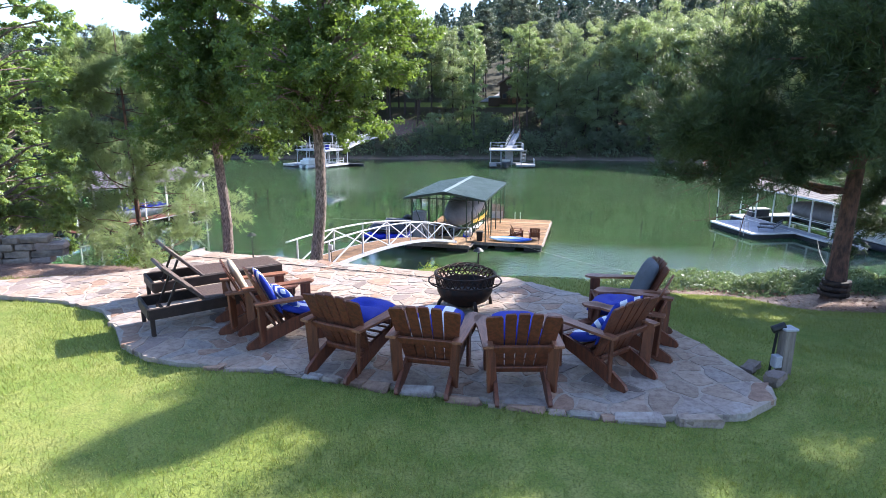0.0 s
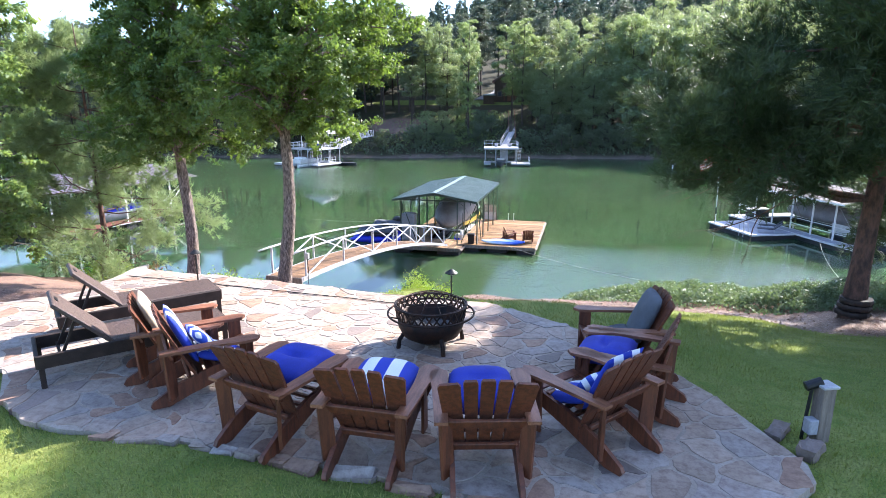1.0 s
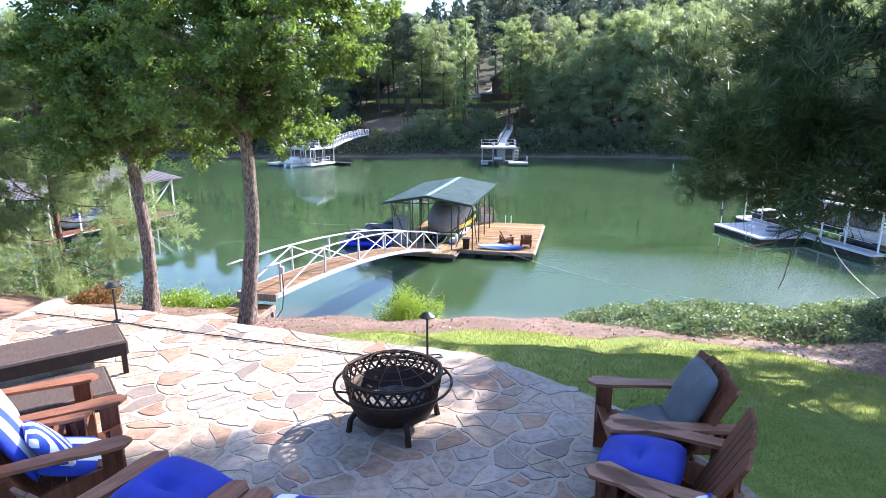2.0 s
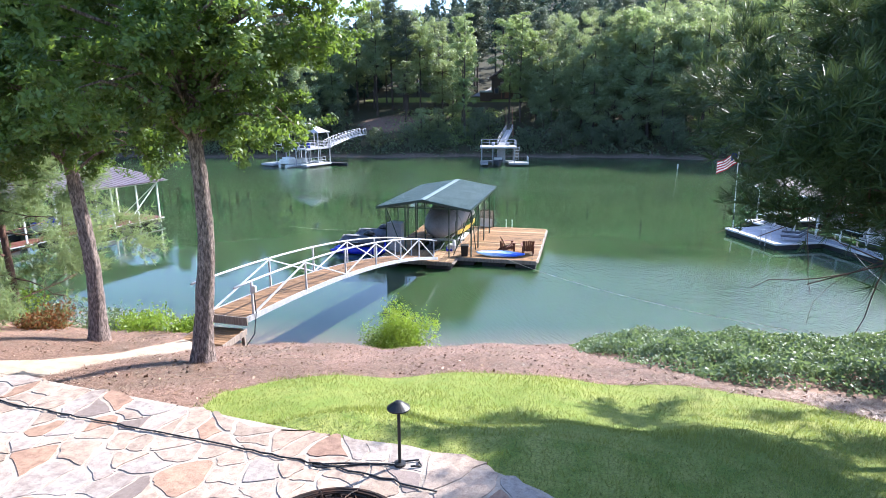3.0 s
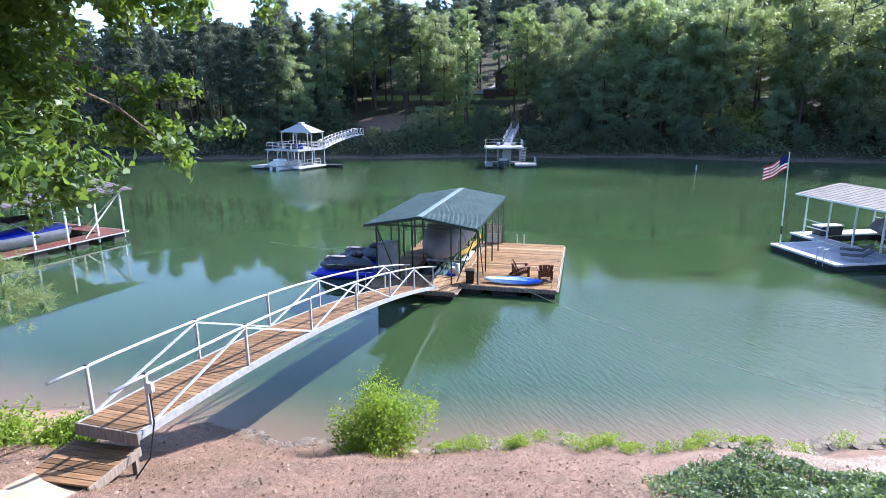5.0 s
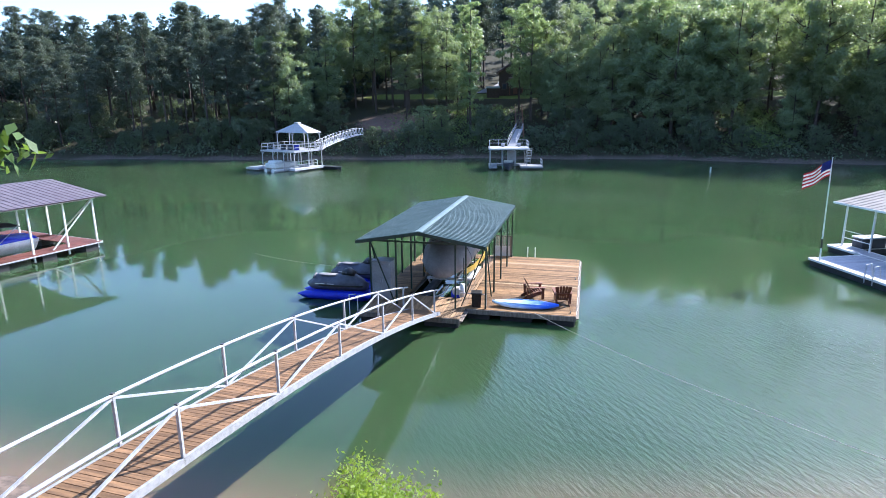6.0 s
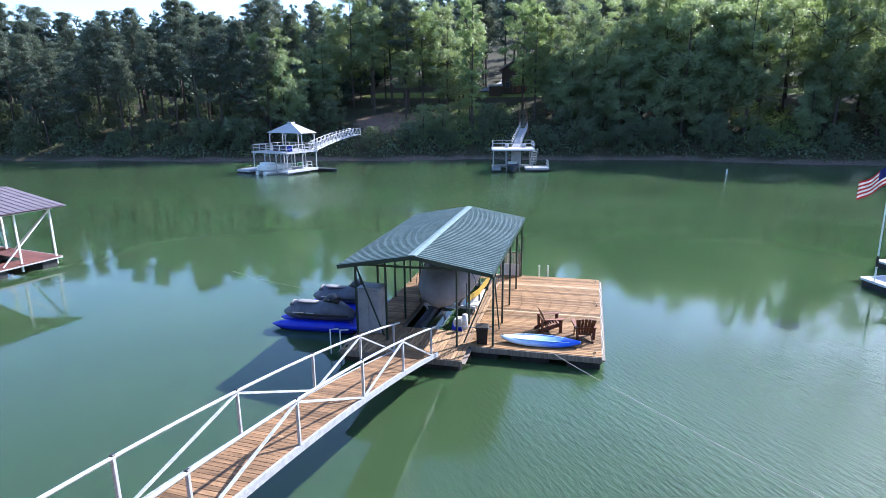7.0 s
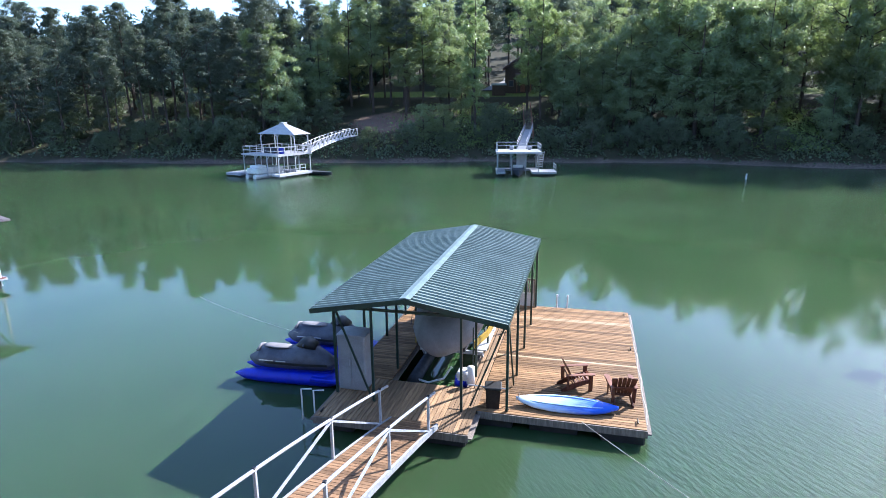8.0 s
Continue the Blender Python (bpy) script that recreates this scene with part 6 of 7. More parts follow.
def straw():
    rng = np.random.default_rng(62)
    n = 360000
    x, y = rng.uniform(-16, 11, n), rng.uniform(6.5, 25, n)
    border = np.minimum.reduce([(x + 16) / 3, (11 - x) / 3, (y - 6.5) / 0.5])
    thin = rng.random(n) < np.clip(border, 0, 1)
    x, y = x[thin], y[thin]
    ok = inside(x, y, MULCH) & ~inside(x, y, IVY) & (edge_distance(x, y, PATH_LINE, False) > 0.5) & (shore_near(x) - y > 0.4)
    x, y = x[ok], y[ok]
    a = rng.uniform(0, math.tau, len(x))
    ln = rng.uniform(0.07, 0.19, len(x))
    c = np.stack([x, y, land(x, y) + rng.uniform(0.004, 0.03, len(x))], -1)
    t = np.stack([np.cos(a) * ln, np.sin(a) * ln, rng.normal(size=len(x)) * 0.018], -1)
    s = np.stack([-np.sin(a) * 0.0065, np.cos(a) * 0.0065, a * 0], -1)
    v = np.stack([c - s, c + s, c + t], 1).reshape(-1, 3)
    tagged(new("pine_straw", mesh_from("pine_straw", v, 3, M["straw"])), "loose reddish-brown pine straw on the bank", "mulch", kind="stuff")


def litter():
    """Fallen twigs and dry leaves on the straw."""
    rng = np.random.default_rng(66)
    x, y = rng.uniform(-13, 6, 9000), rng.uniform(9.5, 23.5, 9000)
    ok = inside(x, y, MULCH) & ~inside(x, y, IVY) & (edge_distance(x, y, PATH_LINE, False) > 0.7)
    x, y = x[ok], y[ok]
    bm = bmesh.new()
    for k in range(min(150, len(x))):
        a, ln = rng.uniform(0, math.tau), rng.uniform(0.08, 0.4)
        z = at_ground(x[k], y[k]) + 0.025
        p = Vector((x[k], y[k], z))
        q = p + Vector((math.cos(a) * ln, math.sin(a) * ln, 0))
        q.z = at_ground(q.x, q.y) + 0.03
        tube(bm, [p, p.lerp(q, 0.5) + Vector((rng.normal() * 0.02, rng.normal() * 0.02, 0.012)), q], [0.009, 0.007, 0.004], 5)
    tagged(part("twig_litter", bm, M["twig"], None), "scattered dry twigs on the pine straw", "twigs", kind="stuff")
    c = np.stack([x[150:], y[150:], land(x[150:], y[150:]) + 0.035], -1)
    tagged(new("dry_leaves", mesh_from("dry_leaves", leaf_quads(rng, c, 0.06, 0.7, 1.6, 0.6), 4, M["dead_leaf"])), "scattered reddish dry leaves on the pine straw", "leaves", kind="stuff")


litter()
ground_cover()
lawn_grass()
straw()


def shore_rocks():
    """Flat broken slabs along the near waterline, and a few in the shallows."""
    rng = np.random.default_rng(91)
    shapes = []
    for k in range(5):
        bm = bmesh.new()
        n = 7
        ring = [((0.5 + rng.uniform(-0.12, 0.12)) * math.cos(q * math.tau / n), (0.33 + rng.uniform(-0.1, 0.1)) * math.sin(q * math.tau / n)) for q in range(n)]
        prism(bm, ring, -0.12, 0.08)
        for v in bm.verts:
            v.co += Vector(rng.normal(size=3) * 0.03)
        bmesh.ops.recalc_face_normals(bm, faces=bm.faces)
        bmesh.ops.bevel(bm, geom=bm.edges[:], offset=0.02, segments=1, affect="EDGES")
        me = bpy.data.meshes.new("shore_rock")
        bm.to_mesh(me)
        bm.free()
        me.materials.append(M["rock"])
        shapes.append(me)
    for k in range(190):
        x = rng.uniform(-12.5, 9)
        y = float(shore_near(np.array([x]))[0]) + rng.uniform(-0.75, 0.2) + (0.9 * rng.random() if k % 14 == 0 else 0)
        s = rng.uniform(0.16, 0.55) * (1 if rng.random() < 0.88 else 1.8)
        ob = new("shore_rock", shapes[k % 5])
        ob.matrix_basis = pose(x, y, at_ground(x, y) + 0.02, rng.uniform(-9, 9), rng.uniform(-9, 9), rng.uniform(0, 360)) @ Matrix.Diagonal((s, s, s * rng.uniform(0.35, 0.7), 1))
        tagged(ob, "flat broken brown rock at the waterline", "rock", "rocks along the near shore")


shore_rocks()

# ---- across the lake ----
def crown_points(rng, kind, n, tall, wide, low=0.22):
    """Points of a crown and the ways that its leaves face: rounded clumps for broadleaves, flat tufted boughs for pines."""
    if kind == "pine":
        lobes = 105
        h = max(0.36, low) + (0.985 - max(0.36, low)) * rng.uniform(0, 1, lobes)
        r = wide * np.clip(1.04 - h, 0.03, 1) ** 0.42 * rng.uniform(0.15, 1.05, lobes)
        size = np.stack([0.19 * wide * rng.uniform(0.6, 1.3, lobes)] * 2 + [0.02 * tall * rng.uniform(0.7, 1.2, lobes)], -1)
    else:
        lobes = 84
        h = rng.uniform(low, 0.95, lobes)
        r = wide * 0.82 * np.sin(np.pi * np.clip((h - low * 0.6) / (1.08 - low * 0.6), 0, 1)) ** 0.7 * np.sqrt(rng.uniform(0.08, 1.0, lobes))
        size = np.stack([0.2 * wide * rng.uniform(0.5, 1.35, lobes)] * 2 + [0.15 * wide * rng.uniform(0.6, 1.2, lobes)], -1)
    a = rng.uniform(0, math.tau, lobes)
    r = r * (1 + 0.22 * np.sin(2 * a + n) + 0.12 * np.sin(5 * a))
    centre = np.stack([r * np.cos(a), r * np.sin(a), tall * h], -1)
    k = rng.integers(0, lobes, n)
    v = rng.normal(size=(n, 3))
    v[:, 2] += 0.35
    v /= np.linalg.norm(v, axis=1)[:, None]
    return centre[k] + v * size[k] * rng.uniform(0.35, 1.2, (n, 1)), v * 0.6 + np.array([0, 0, 0.25])


def far_tree(kind, seed, tall, wide, leaves, size, low=0.22, look_of=None, label=None):
    """The trunk and the crown of one kind of tree across the lake, standing at the origin."""
    rng = np.random.default_rng(seed)
    label = label or {"pine": "tall straight pine on the far bank", "oak": "full green broadleaf tree on the far bank"}[kind]
    o = thing("pine_tree" if kind == "pine" else "broadleaf_tree", label, "tree", None, "trees on the far bank")
    bm = bmesh.new()
    tube(bm, [(0.1 * math.sin(k + seed), 0.1 * math.cos(k * 1.3), tall * 0.95 * k / 6 - 0.6) for k in range(7)], [0.26 * (1 - 0.14 * k) for k in range(7)], 6)
    for _ in range(9):
        a, h = rng.uniform(0, math.tau), rng.uniform(0.3, 0.8) * tall
        tube(bm, [(0, 0, h), (math.cos(a) * wide * 0.3, math.sin(a) * wide * 0.3, h + 0.5), (math.cos(a) * wide * 0.6, math.sin(a) * wide * 0.6, h + 1.5)], [0.09, 0.06, 0.02], 4)
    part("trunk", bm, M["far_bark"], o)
    c, face = crown_points(rng, kind, leaves, tall, wide, low)
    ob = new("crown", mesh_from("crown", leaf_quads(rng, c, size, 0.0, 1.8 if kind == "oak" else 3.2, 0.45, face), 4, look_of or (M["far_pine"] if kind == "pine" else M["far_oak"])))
    ob.parent = o
    return o


def far_bank():
    rng = np.random.default_rng(77)
    kinds = [far_tree("oak", 201, 18, 5.8, 15000, 0.29), far_tree("oak", 202, 22, 5.2, 15000, 0.29, 0.28), far_tree("oak", 203, 13, 5.0, 11000, 0.28, 0.12), far_tree("pine", 204, 22, 4.8, 12000, 0.36, 0.42),
             far_tree("pine", 205, 19, 4.4, 11000, 0.34, 0.36), far_tree("oak", 206, 22, 3.1, 11000, 0.28, 0.2, M["far_sunlit"], "slender pale green tree on the far bank"), far_tree("oak", 207, 19, 4.1, 11000, 0.29, 0.45),
             far_tree("pine", 208, 23, 4.2, 10000, 0.36, 0.56), far_tree("oak", 209, 8, 4.2, 6000, 0.3, 0.04, M["shaded_brush"], "leafy shrub tree on the far bank, shade in its colour"), far_tree("oak", 210, 20, 5.0, 14000, 0.29, 0.25, M["far_sunlit"], "yellow-green broadleaf tree on the far bank, sunlight in its colour")]
    used = set()

    def plant(k, x, e, s=1.0):
        y = float(shore_far(np.array([x]))[0]) + e
        m = pose(x, y, at_ground(x, y) - 0.1, 0, 0, rng.uniform(0, 360)) @ Matrix.Diagonal((s * rng.uniform(0.9, 1.1), s, s * rng.uniform(0.94, 1.06), 1))
        if k in used:
            t = copy_thing(kinds[k], Matrix())
            t.matrix_basis = m
        else:
            used.add(k)
            kinds[k].matrix_basis = m

    def gap(x, e):
        bare = -51 < x < -33 and 6 < e < 25
        drive = -29 < x < -19 and 12 < e < 60
        sunny = abs(x - 25) < 4 and e < 15
        return bare or drive or sunny

    # notable single trees: kind, place along the bank, distance from the water, size
    for k, x, e, s in ((9, -63, 12, 0.9), (0, -60.5, 16, 1.05), (9, -56, 22, 0.72), (1, -52.5, 24, 1.05), (6, -49.3, 26, 1.2), (7, -44.7, 24, 1.1), (6, -46.8, 20, 1.05), (6, -42.0, 25, 1.15), (7, -40.0, 21, 1.0), (9, -37.5, 22, 0.95), (1, -35.0, 24, 0.9),
                       (6, -39.0, 16, 0.7), (5, -25.9, 9, 1.08), (5, -26.8, 12, 0.8), (2, -30.0, 5, 0.55), (2, -33.5, 6, 0.5), (9, -18.0, 20, 1.0), (5, -15.2, 15, 1.0), (9, -13.2, 18, 0.98), (0, -11.0, 13, 0.7), (2, -8.5, 13, 1.05), (2, -4.5, 11, 0.95),
                       (0, -0.2, 13, 1.0), (1, 4.3, 16, 1.0), (0, 8.7, 15, 1.25), (1, 12.0, 18, 1.05), (0, 15.5, 13, 1.2), (1, 18.5, 16, 1.02), (9, 22.8, 12, 1.0), (9, 30.8, 12, 1.2), (9, 35.0, 14, 1.15), (9, 7.5, 12, 1.1), (9, 17.0, 11, 1.1), (2, 28.5, 6, 0.7),
                       (0, 10.5, 7, 1.3), (1, 20.0, 8, 1.1), (1, 32.5, 7, 1.2), (0, 38.5, 8, 1.4), (1, 44.0, 9, 1.2), (0, 50.0, 8, 1.4), (1, 14.0, 26, 1.2), (1, 25.0, 24, 1.2), (3, -20.0, 46, 1.1), (7, -24.5, 56, 1.2), (4, -29.5, 46, 1.15), (3, -33.0, 40, 1.0), (4, -16.0, 42, 1.15), (7, -27.5, 64, 1.1), (3, -22.5, 66, 1.1), (7, -19.5, 63, 1.0), (3, -25.0, 70, 1.2)):
        plant(k, x, e, s)
    for x in np.arange(-165, -58, 4.2):
        for e, ks in ((5, (4, 7, 4, 7)), (13, (3, 4, 3, 7, 7)), (21, (3, 7, 3, 4))):
            plant(int(rng.choice(ks)), x + rng.uniform(-2, 2), e + rng.uniform(-2, 3), rng.uniform(0.72, 1.0) * (0.86 if e < 8 else 1.0) + 0.12 * min(1, max(0, (x + 95) / 30)))
    for x in np.arange(-58, 75, 5.0):
        for e, ks in ((8, (0, 2, 2)), (17, (0, 1, 2, 5)), (30, (0, 1, 3, 1)), (44, (3, 1, 7))):
            xx, ee = x + rng.uniform(-2.2, 2.2), e + rng.uniform(-3, 3)
            if not gap(xx, ee) and not (-31 < xx < -6 and ee < 14) and not (-54 < xx < -33 and ee < 26):
                plant(int(rng.choice(ks)), xx, ee, rng.uniform(0.72, 1.05))

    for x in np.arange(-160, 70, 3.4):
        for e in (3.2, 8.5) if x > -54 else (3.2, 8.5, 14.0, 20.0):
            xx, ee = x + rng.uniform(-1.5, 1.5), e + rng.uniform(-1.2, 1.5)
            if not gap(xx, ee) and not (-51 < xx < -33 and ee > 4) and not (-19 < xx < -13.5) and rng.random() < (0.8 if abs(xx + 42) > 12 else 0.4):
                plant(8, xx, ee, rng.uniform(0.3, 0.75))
    # undergrowth on the bank, and the woods on the hill behind, both with painted shade
    x = rng.uniform(-150, 60, 30000)
    e = rng.uniform(1.5, 18, len(x)) * rng.uniform(0.2, 1, len(x))
    lump = np.sin(x * 0.55) * np.sin(x * 0.23 + 1.5 + e * 0.3) + 0.5 * np.sin(x * 1.7 + e)
    ok = (lump > -0.35) & ~((np.abs(x + 42) < 8) & (e > 7) & (e < 26)) | (rng.random(len(x)) < 0.12)
    x, e, lump = x[ok], e[ok], lump[ok]
    y = shore_far(x) + e
    c = np.stack([x, y, land(x, y) + np.clip(0.6 + lump * 1.3, 0.3, 2.2) * rng.uniform(0, 1, len(x))], -1)
    tagged(new("undergrowth", mesh_from("undergrowth", leaf_quads(rng, c, 0.42, 0.3, 1.5), 4, M["shaded_brush"])), "tangled green undergrowth on the far bank", "undergrowth", kind="stuff")
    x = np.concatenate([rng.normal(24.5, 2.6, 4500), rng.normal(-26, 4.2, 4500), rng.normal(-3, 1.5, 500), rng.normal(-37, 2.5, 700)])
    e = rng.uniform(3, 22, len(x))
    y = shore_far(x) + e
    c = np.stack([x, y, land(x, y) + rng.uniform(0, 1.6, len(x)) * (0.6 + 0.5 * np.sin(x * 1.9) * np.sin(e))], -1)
    tagged(new("sunny_brush", mesh_from("sunny_brush", leaf_quads(rng, c, 0.33, 0.3, 1.7), 4, M["sunlit_brush"])), "yellow-green brush in gaps of the far bank, sunlight in its colour", "undergrowth", kind="stuff")
    v = []
    for k in range(1560):
        low = k >= 1300
        x = rng.uniform(-200, -52) if low else rng.uniform(-230, 110)
        e = rng.uniform(24, 70) if low else 46 + 260 * rng.uniform(0, 1) ** 1.5
        if -30 < x < -18 and e < 62:
            continue
        y = float(shore_far(np.array([x]))[0]) + e
        tall = rng.uniform(4, 8) if low else rng.uniform(13, 20)
        kind = "pine" if not low and rng.random() < 0.8 else "oak"
        n = 300 if e < 110 else 130
        p, face = crown_points(rng, kind, n, tall, rng.uniform(2.6, 3.6))
        v.append(leaf_quads(rng, p + np.array([x, y, at_ground(x, y)]), 1.0 if e < 110 else 1.6, 0.0, 2.2, 0.35, face))
    tagged(new("woods", mesh_from("woods", np.concatenate(v), 4, M["shaded_hill_pine"])), "pine woods on the hillside, shade and haze in their colour", "woods", kind="stuff")


far_bank()

# ---- neighbouring docks ----
def neighbour_dock():
    """Covered slip with an open deck; a runs towards the near bank, b away from the open water."""
    d = thing("covered_dock", "white-framed dock with pale metal roof and grey deck", "dock", Matrix(((0.37, 0.93, 0, 12.15), (-0.93, 0.37, 0, 55.0), (0, 0, 1, 0), (0, 0, 0, 1))))
    z = 0.42
    for a0, a1, b0, b1 in ((2.0, 7.4, -4.0, -0.42), (-0.8, 13.0, -0.40, 0.6), (-0.8, 0.4, 0.62, 6.2), (-0.8, 13.0, 5.4, 6.4)):
        n = max(2, int((a1 - a0) / 0.3))
        bm0 = block(((a1 - a0) / n - 0.012, b1 - b0, 0.04))
        first = part("plank", bm0, M["grey_deck"], d)
        for k in range(n):
            m = pose(a0 + (k + 0.5) * (a1 - a0) / n, (b0 + b1) / 2, z)
            if k:
                share("plank", first.data, d, m)
            else:
                first.matrix_basis = m
        part("float", block((a1 - a0 - 0.1, b1 - b0 - 0.1, 0.5), pose((a0 + a1) / 2, (b0 + b1) / 2, 0.14)), M["float_black"], d)
        for aa, ww in (((a0, b0), (a1, b0)), ((a1, b0), (a1, b1)), ((a0, b1), (a1, b1)), ((a0, b0), (a0, b1))):
            part("edge_trim", bar(bmesh.new(), (*aa, z - 0.03), (*ww, z - 0.03), 0.12, 0.12), M["white_vinyl"], d)
    for b in (0.35, 5.8):
        for a in (-0.5, 1.6, 3.7, 5.8, 7.9, 10.0, 12.6):
            part("post", bar(bmesh.new(), (a, b, z), (a, b, 3.25), 0.09, 0.09), M["white_metal"], d)
        part("eave_beam", bar(bmesh.new(), (-0.7, b, 3.18), (13.0, b, 3.18), 0.12, 0.12), M["white_metal"], d)
        for a in (-0.5, 1.6, 3.7, 5.8, 7.9, 10.0):
            if b < 1 and a in (3.7, 1.6):
                continue
            for h in (0.55, 1.0):
                part("rail", bar(bmesh.new(), (a, b, z + h), (a + 2.1, b, z + h), 0.045, 0.045), M["white_metal"], d)
    for s, (b0, b1) in ((0, (3.1, -0.25)), (1, (3.1, 6.45))):
        bm = bmesh.new()
        n = 30
        prof = [(-1.0 + 14.2 * k / n + o, h) for k in range(n) for o, h in ((0, 0), (0.30, 0), (0.33, 0.035), (0.44, 0.035))]
        top = [[bm.verts.new((a, b, zz + h)) for a, h in prof] for b, zz in ((b0, 3.85), (b1, 3.2))]
        low = [[bm.verts.new((a, b, zz - 0.05)) for a in (-1.0, 13.2)] for b, zz in ((b0, 3.85), (b1, 3.2))]
        for k in range(len(prof) - 1):
            bm.faces.new((top[0][k], top[0][k + 1], top[1][k + 1], top[1][k]))
        bm.faces.new((low[0][0], low[0][1], low[1][1], low[1][0]))
        bmesh.ops.recalc_face_normals(bm, faces=bm.faces)
        part("roof_slope", bm, M["tan_roof"], d)
        part("eave_trim", bar(bmesh.new(), (-1.0, b1, 3.16), (13.2, b1, 3.16), 0.06, 0.12), M["white_metal"], d)
    ladder = part("ladder", tube(bmesh.new(), [(6.0, -4.05, 0.1), (6.0, -4.05, 1.1), (6.0, -3.75, 1.15), (6.0, -3.6, 0.45)], [0.03] * 4, 6), M["galv"], d)
    part("ladder", tube(bmesh.new(), [(6.5, -4.05, 0.1), (6.5, -4.05, 1.1), (6.5, -3.75, 1.15), (6.5, -3.6, 0.45)], [0.03] * 4, 6), M["galv"], d)
    b = thing("runabout_boat", "boat under a grey cover inside the white dock", "boat", d.matrix_basis @ pose(6.2, 3.2, 0, 0, 0, 90))
    secs = [[(half * math.cos(q * math.tau / 14), y, 1.55 + (0.75 if math.sin(q * math.tau / 14) > 0 else 0.6) * hh * math.sin(q * math.tau / 14)) for q in range(14)] for y, half, hh in ((-3.6, 0.15, 0.4), (-2.8, 0.9, 0.85), (-1, 1.25, 1.0), (1, 1.3, 1.05), (2.6, 1.25, 0.95), (3.2, 1.1, 0.7))]
    part("cover", loft(bmesh.new(), secs), M["cover"], b, "grey boat cover", True)
    part("rub_rail", bar(bmesh.new(), (1.3, -2.6, 1.5), (1.3, 3.0, 1.5), 0.06, 0.1), M["hull"], b)
    p = thing("pontoon_boat", "white pontoon boat moored beside the white dock", "boat", pose(19.2, 46.2, 0.0, 0, 0, 20))
    part("platform", block((2.4, 6.6, 0.12), pose(0, 0, 0.62), 0.03), M["hull"], p)
    for x in (-0.8, 0.8):
        part("pontoon", rod(bmesh.new(), (x, -3.3, 0.25), (x, 3.2, 0.25), 0.32, 14), M["navy"], p, smooth=True)
    for x in (-1.15, 1.15):
        part("side_fence", block((0.04, 5.4, 0.55), pose(x, 0.3, 0.98), 0.01), M["hull"], p)
    for y in (-1.4, 0.4, 2.0):
        part("bench_seat", block((0.9, 1.0, 0.5), pose(0.55, y, 0.9), 0.08), M["white_vinyl"], p)
    part("console", block((0.6, 0.6, 0.9), pose(-0.6, 0.2, 1.1), 0.08), M["hull"], p)
    part("bimini", loft(bmesh.new(), [[(x, y, 2.45 - 0.12 * (x / 1.1) ** 2 + dz) for x, dz in ((-1.1, 0), (0, 0), (1.1, 0), (1.1, 0.05), (0, 0.05), (-1.1, 0.05))] for y in (-0.4, 2.6)]), M["navy"], p, "dark folding canopy")
    for x in (-1.1, 1.1):
        for y in (-0.3, 2.5):
            part("canopy_pole", rod(bmesh.new(), (x, 1.1, 0.9), (x, y, 2.36), 0.02), M["galv"], p)
    f = thing("flagpole", "white flagpole with a striped red, white and blue flag", "flagpole", pose(9.5, 51.0, z))
    part("pole", rod(rod(bmesh.new(), (0, 0, 0), (-0.25, -0.35, 5.95), 0.045, 10, 0.025), (-0.25, -0.35, 5.95), (-0.25, -0.35, 6.0), 0.05), M["white_metal"], f)
    part("sleeve", rod(bmesh.new(), (-0.03, -0.045, 0.8), (-0.07, -0.1, 1.35), 0.06), M["black"], f)

    def cloth(name, u0, u1, v0, v1, look_of):
        bm = bmesh.new()
        rows = []
        for i in range(9):
            u = u0 + (u1 - u0) * i / 8
            rows.append([bm.verts.new((-0.27 - u * 1.15, -0.36 - 0.35 * u + 0.10 * math.sin(u * 5), 5.85 - v * 0.9 - u * 0.62 + 0.05 * math.sin(u * 6 + v))) for v in (v0, v1)])
        for a, c in zip(rows, rows[1:]):
            bm.faces.new((a[0], c[0], c[1], a[1]))
        bmesh.ops.solidify(bm, geom=bm.faces[:], thickness=0.006)
        part(name, bm, look_of, f)

    for k in range(9):
        lo = k / 9
        cloth("stripe", 0.42 if k < 5 else 0.0, 1.25, lo, lo + 1 / 9, M["red_flag"] if k % 2 == 0 else M["white_flag"])
    cloth("canton", 0.0, 0.42, 0.0, 5 / 9, M["blue_flag"])
    for x, y, t in ((13.1, 49.4, 70), (12.6, 47.9, 80)):
        c = thing("lounge_chair", "low dark sling lounge chair on the grey deck", "chair", pose(x, y, z + 0.02, 0, 0, t), "lounge chairs on the grey deck")
        part("seat", block((0.6, 1.1, 0.05), pose(0, 0.2, 0.3), 0.02), M["navy"], c)
        part("backrest", block((0.6, 0.75, 0.05), pose(0, -0.6, 0.52, -40), 0.02), M["navy"], c)
        for s in (-1, 1):
            for yy in (-0.4, 0.65):
                part("leg", block((0.04, 0.04, 0.3), pose(s * 0.28, yy, 0.15)), M["galv"], c)
    k = thing("dock_bench", "white slatted bench with dark box at the dock's end", "bench", d.matrix_basis @ pose(0.2, 1.6, z, 0, 0, 0))
    part("bench_box", block((0.8, 1.7, 0.62), pose(0, 0, 0.31), 0.03), M["navy"], k)
    part("bench_top", block((0.9, 1.8, 0.08), pose(0, 0, 0.66), 0.02), M["white_vinyl"], k)


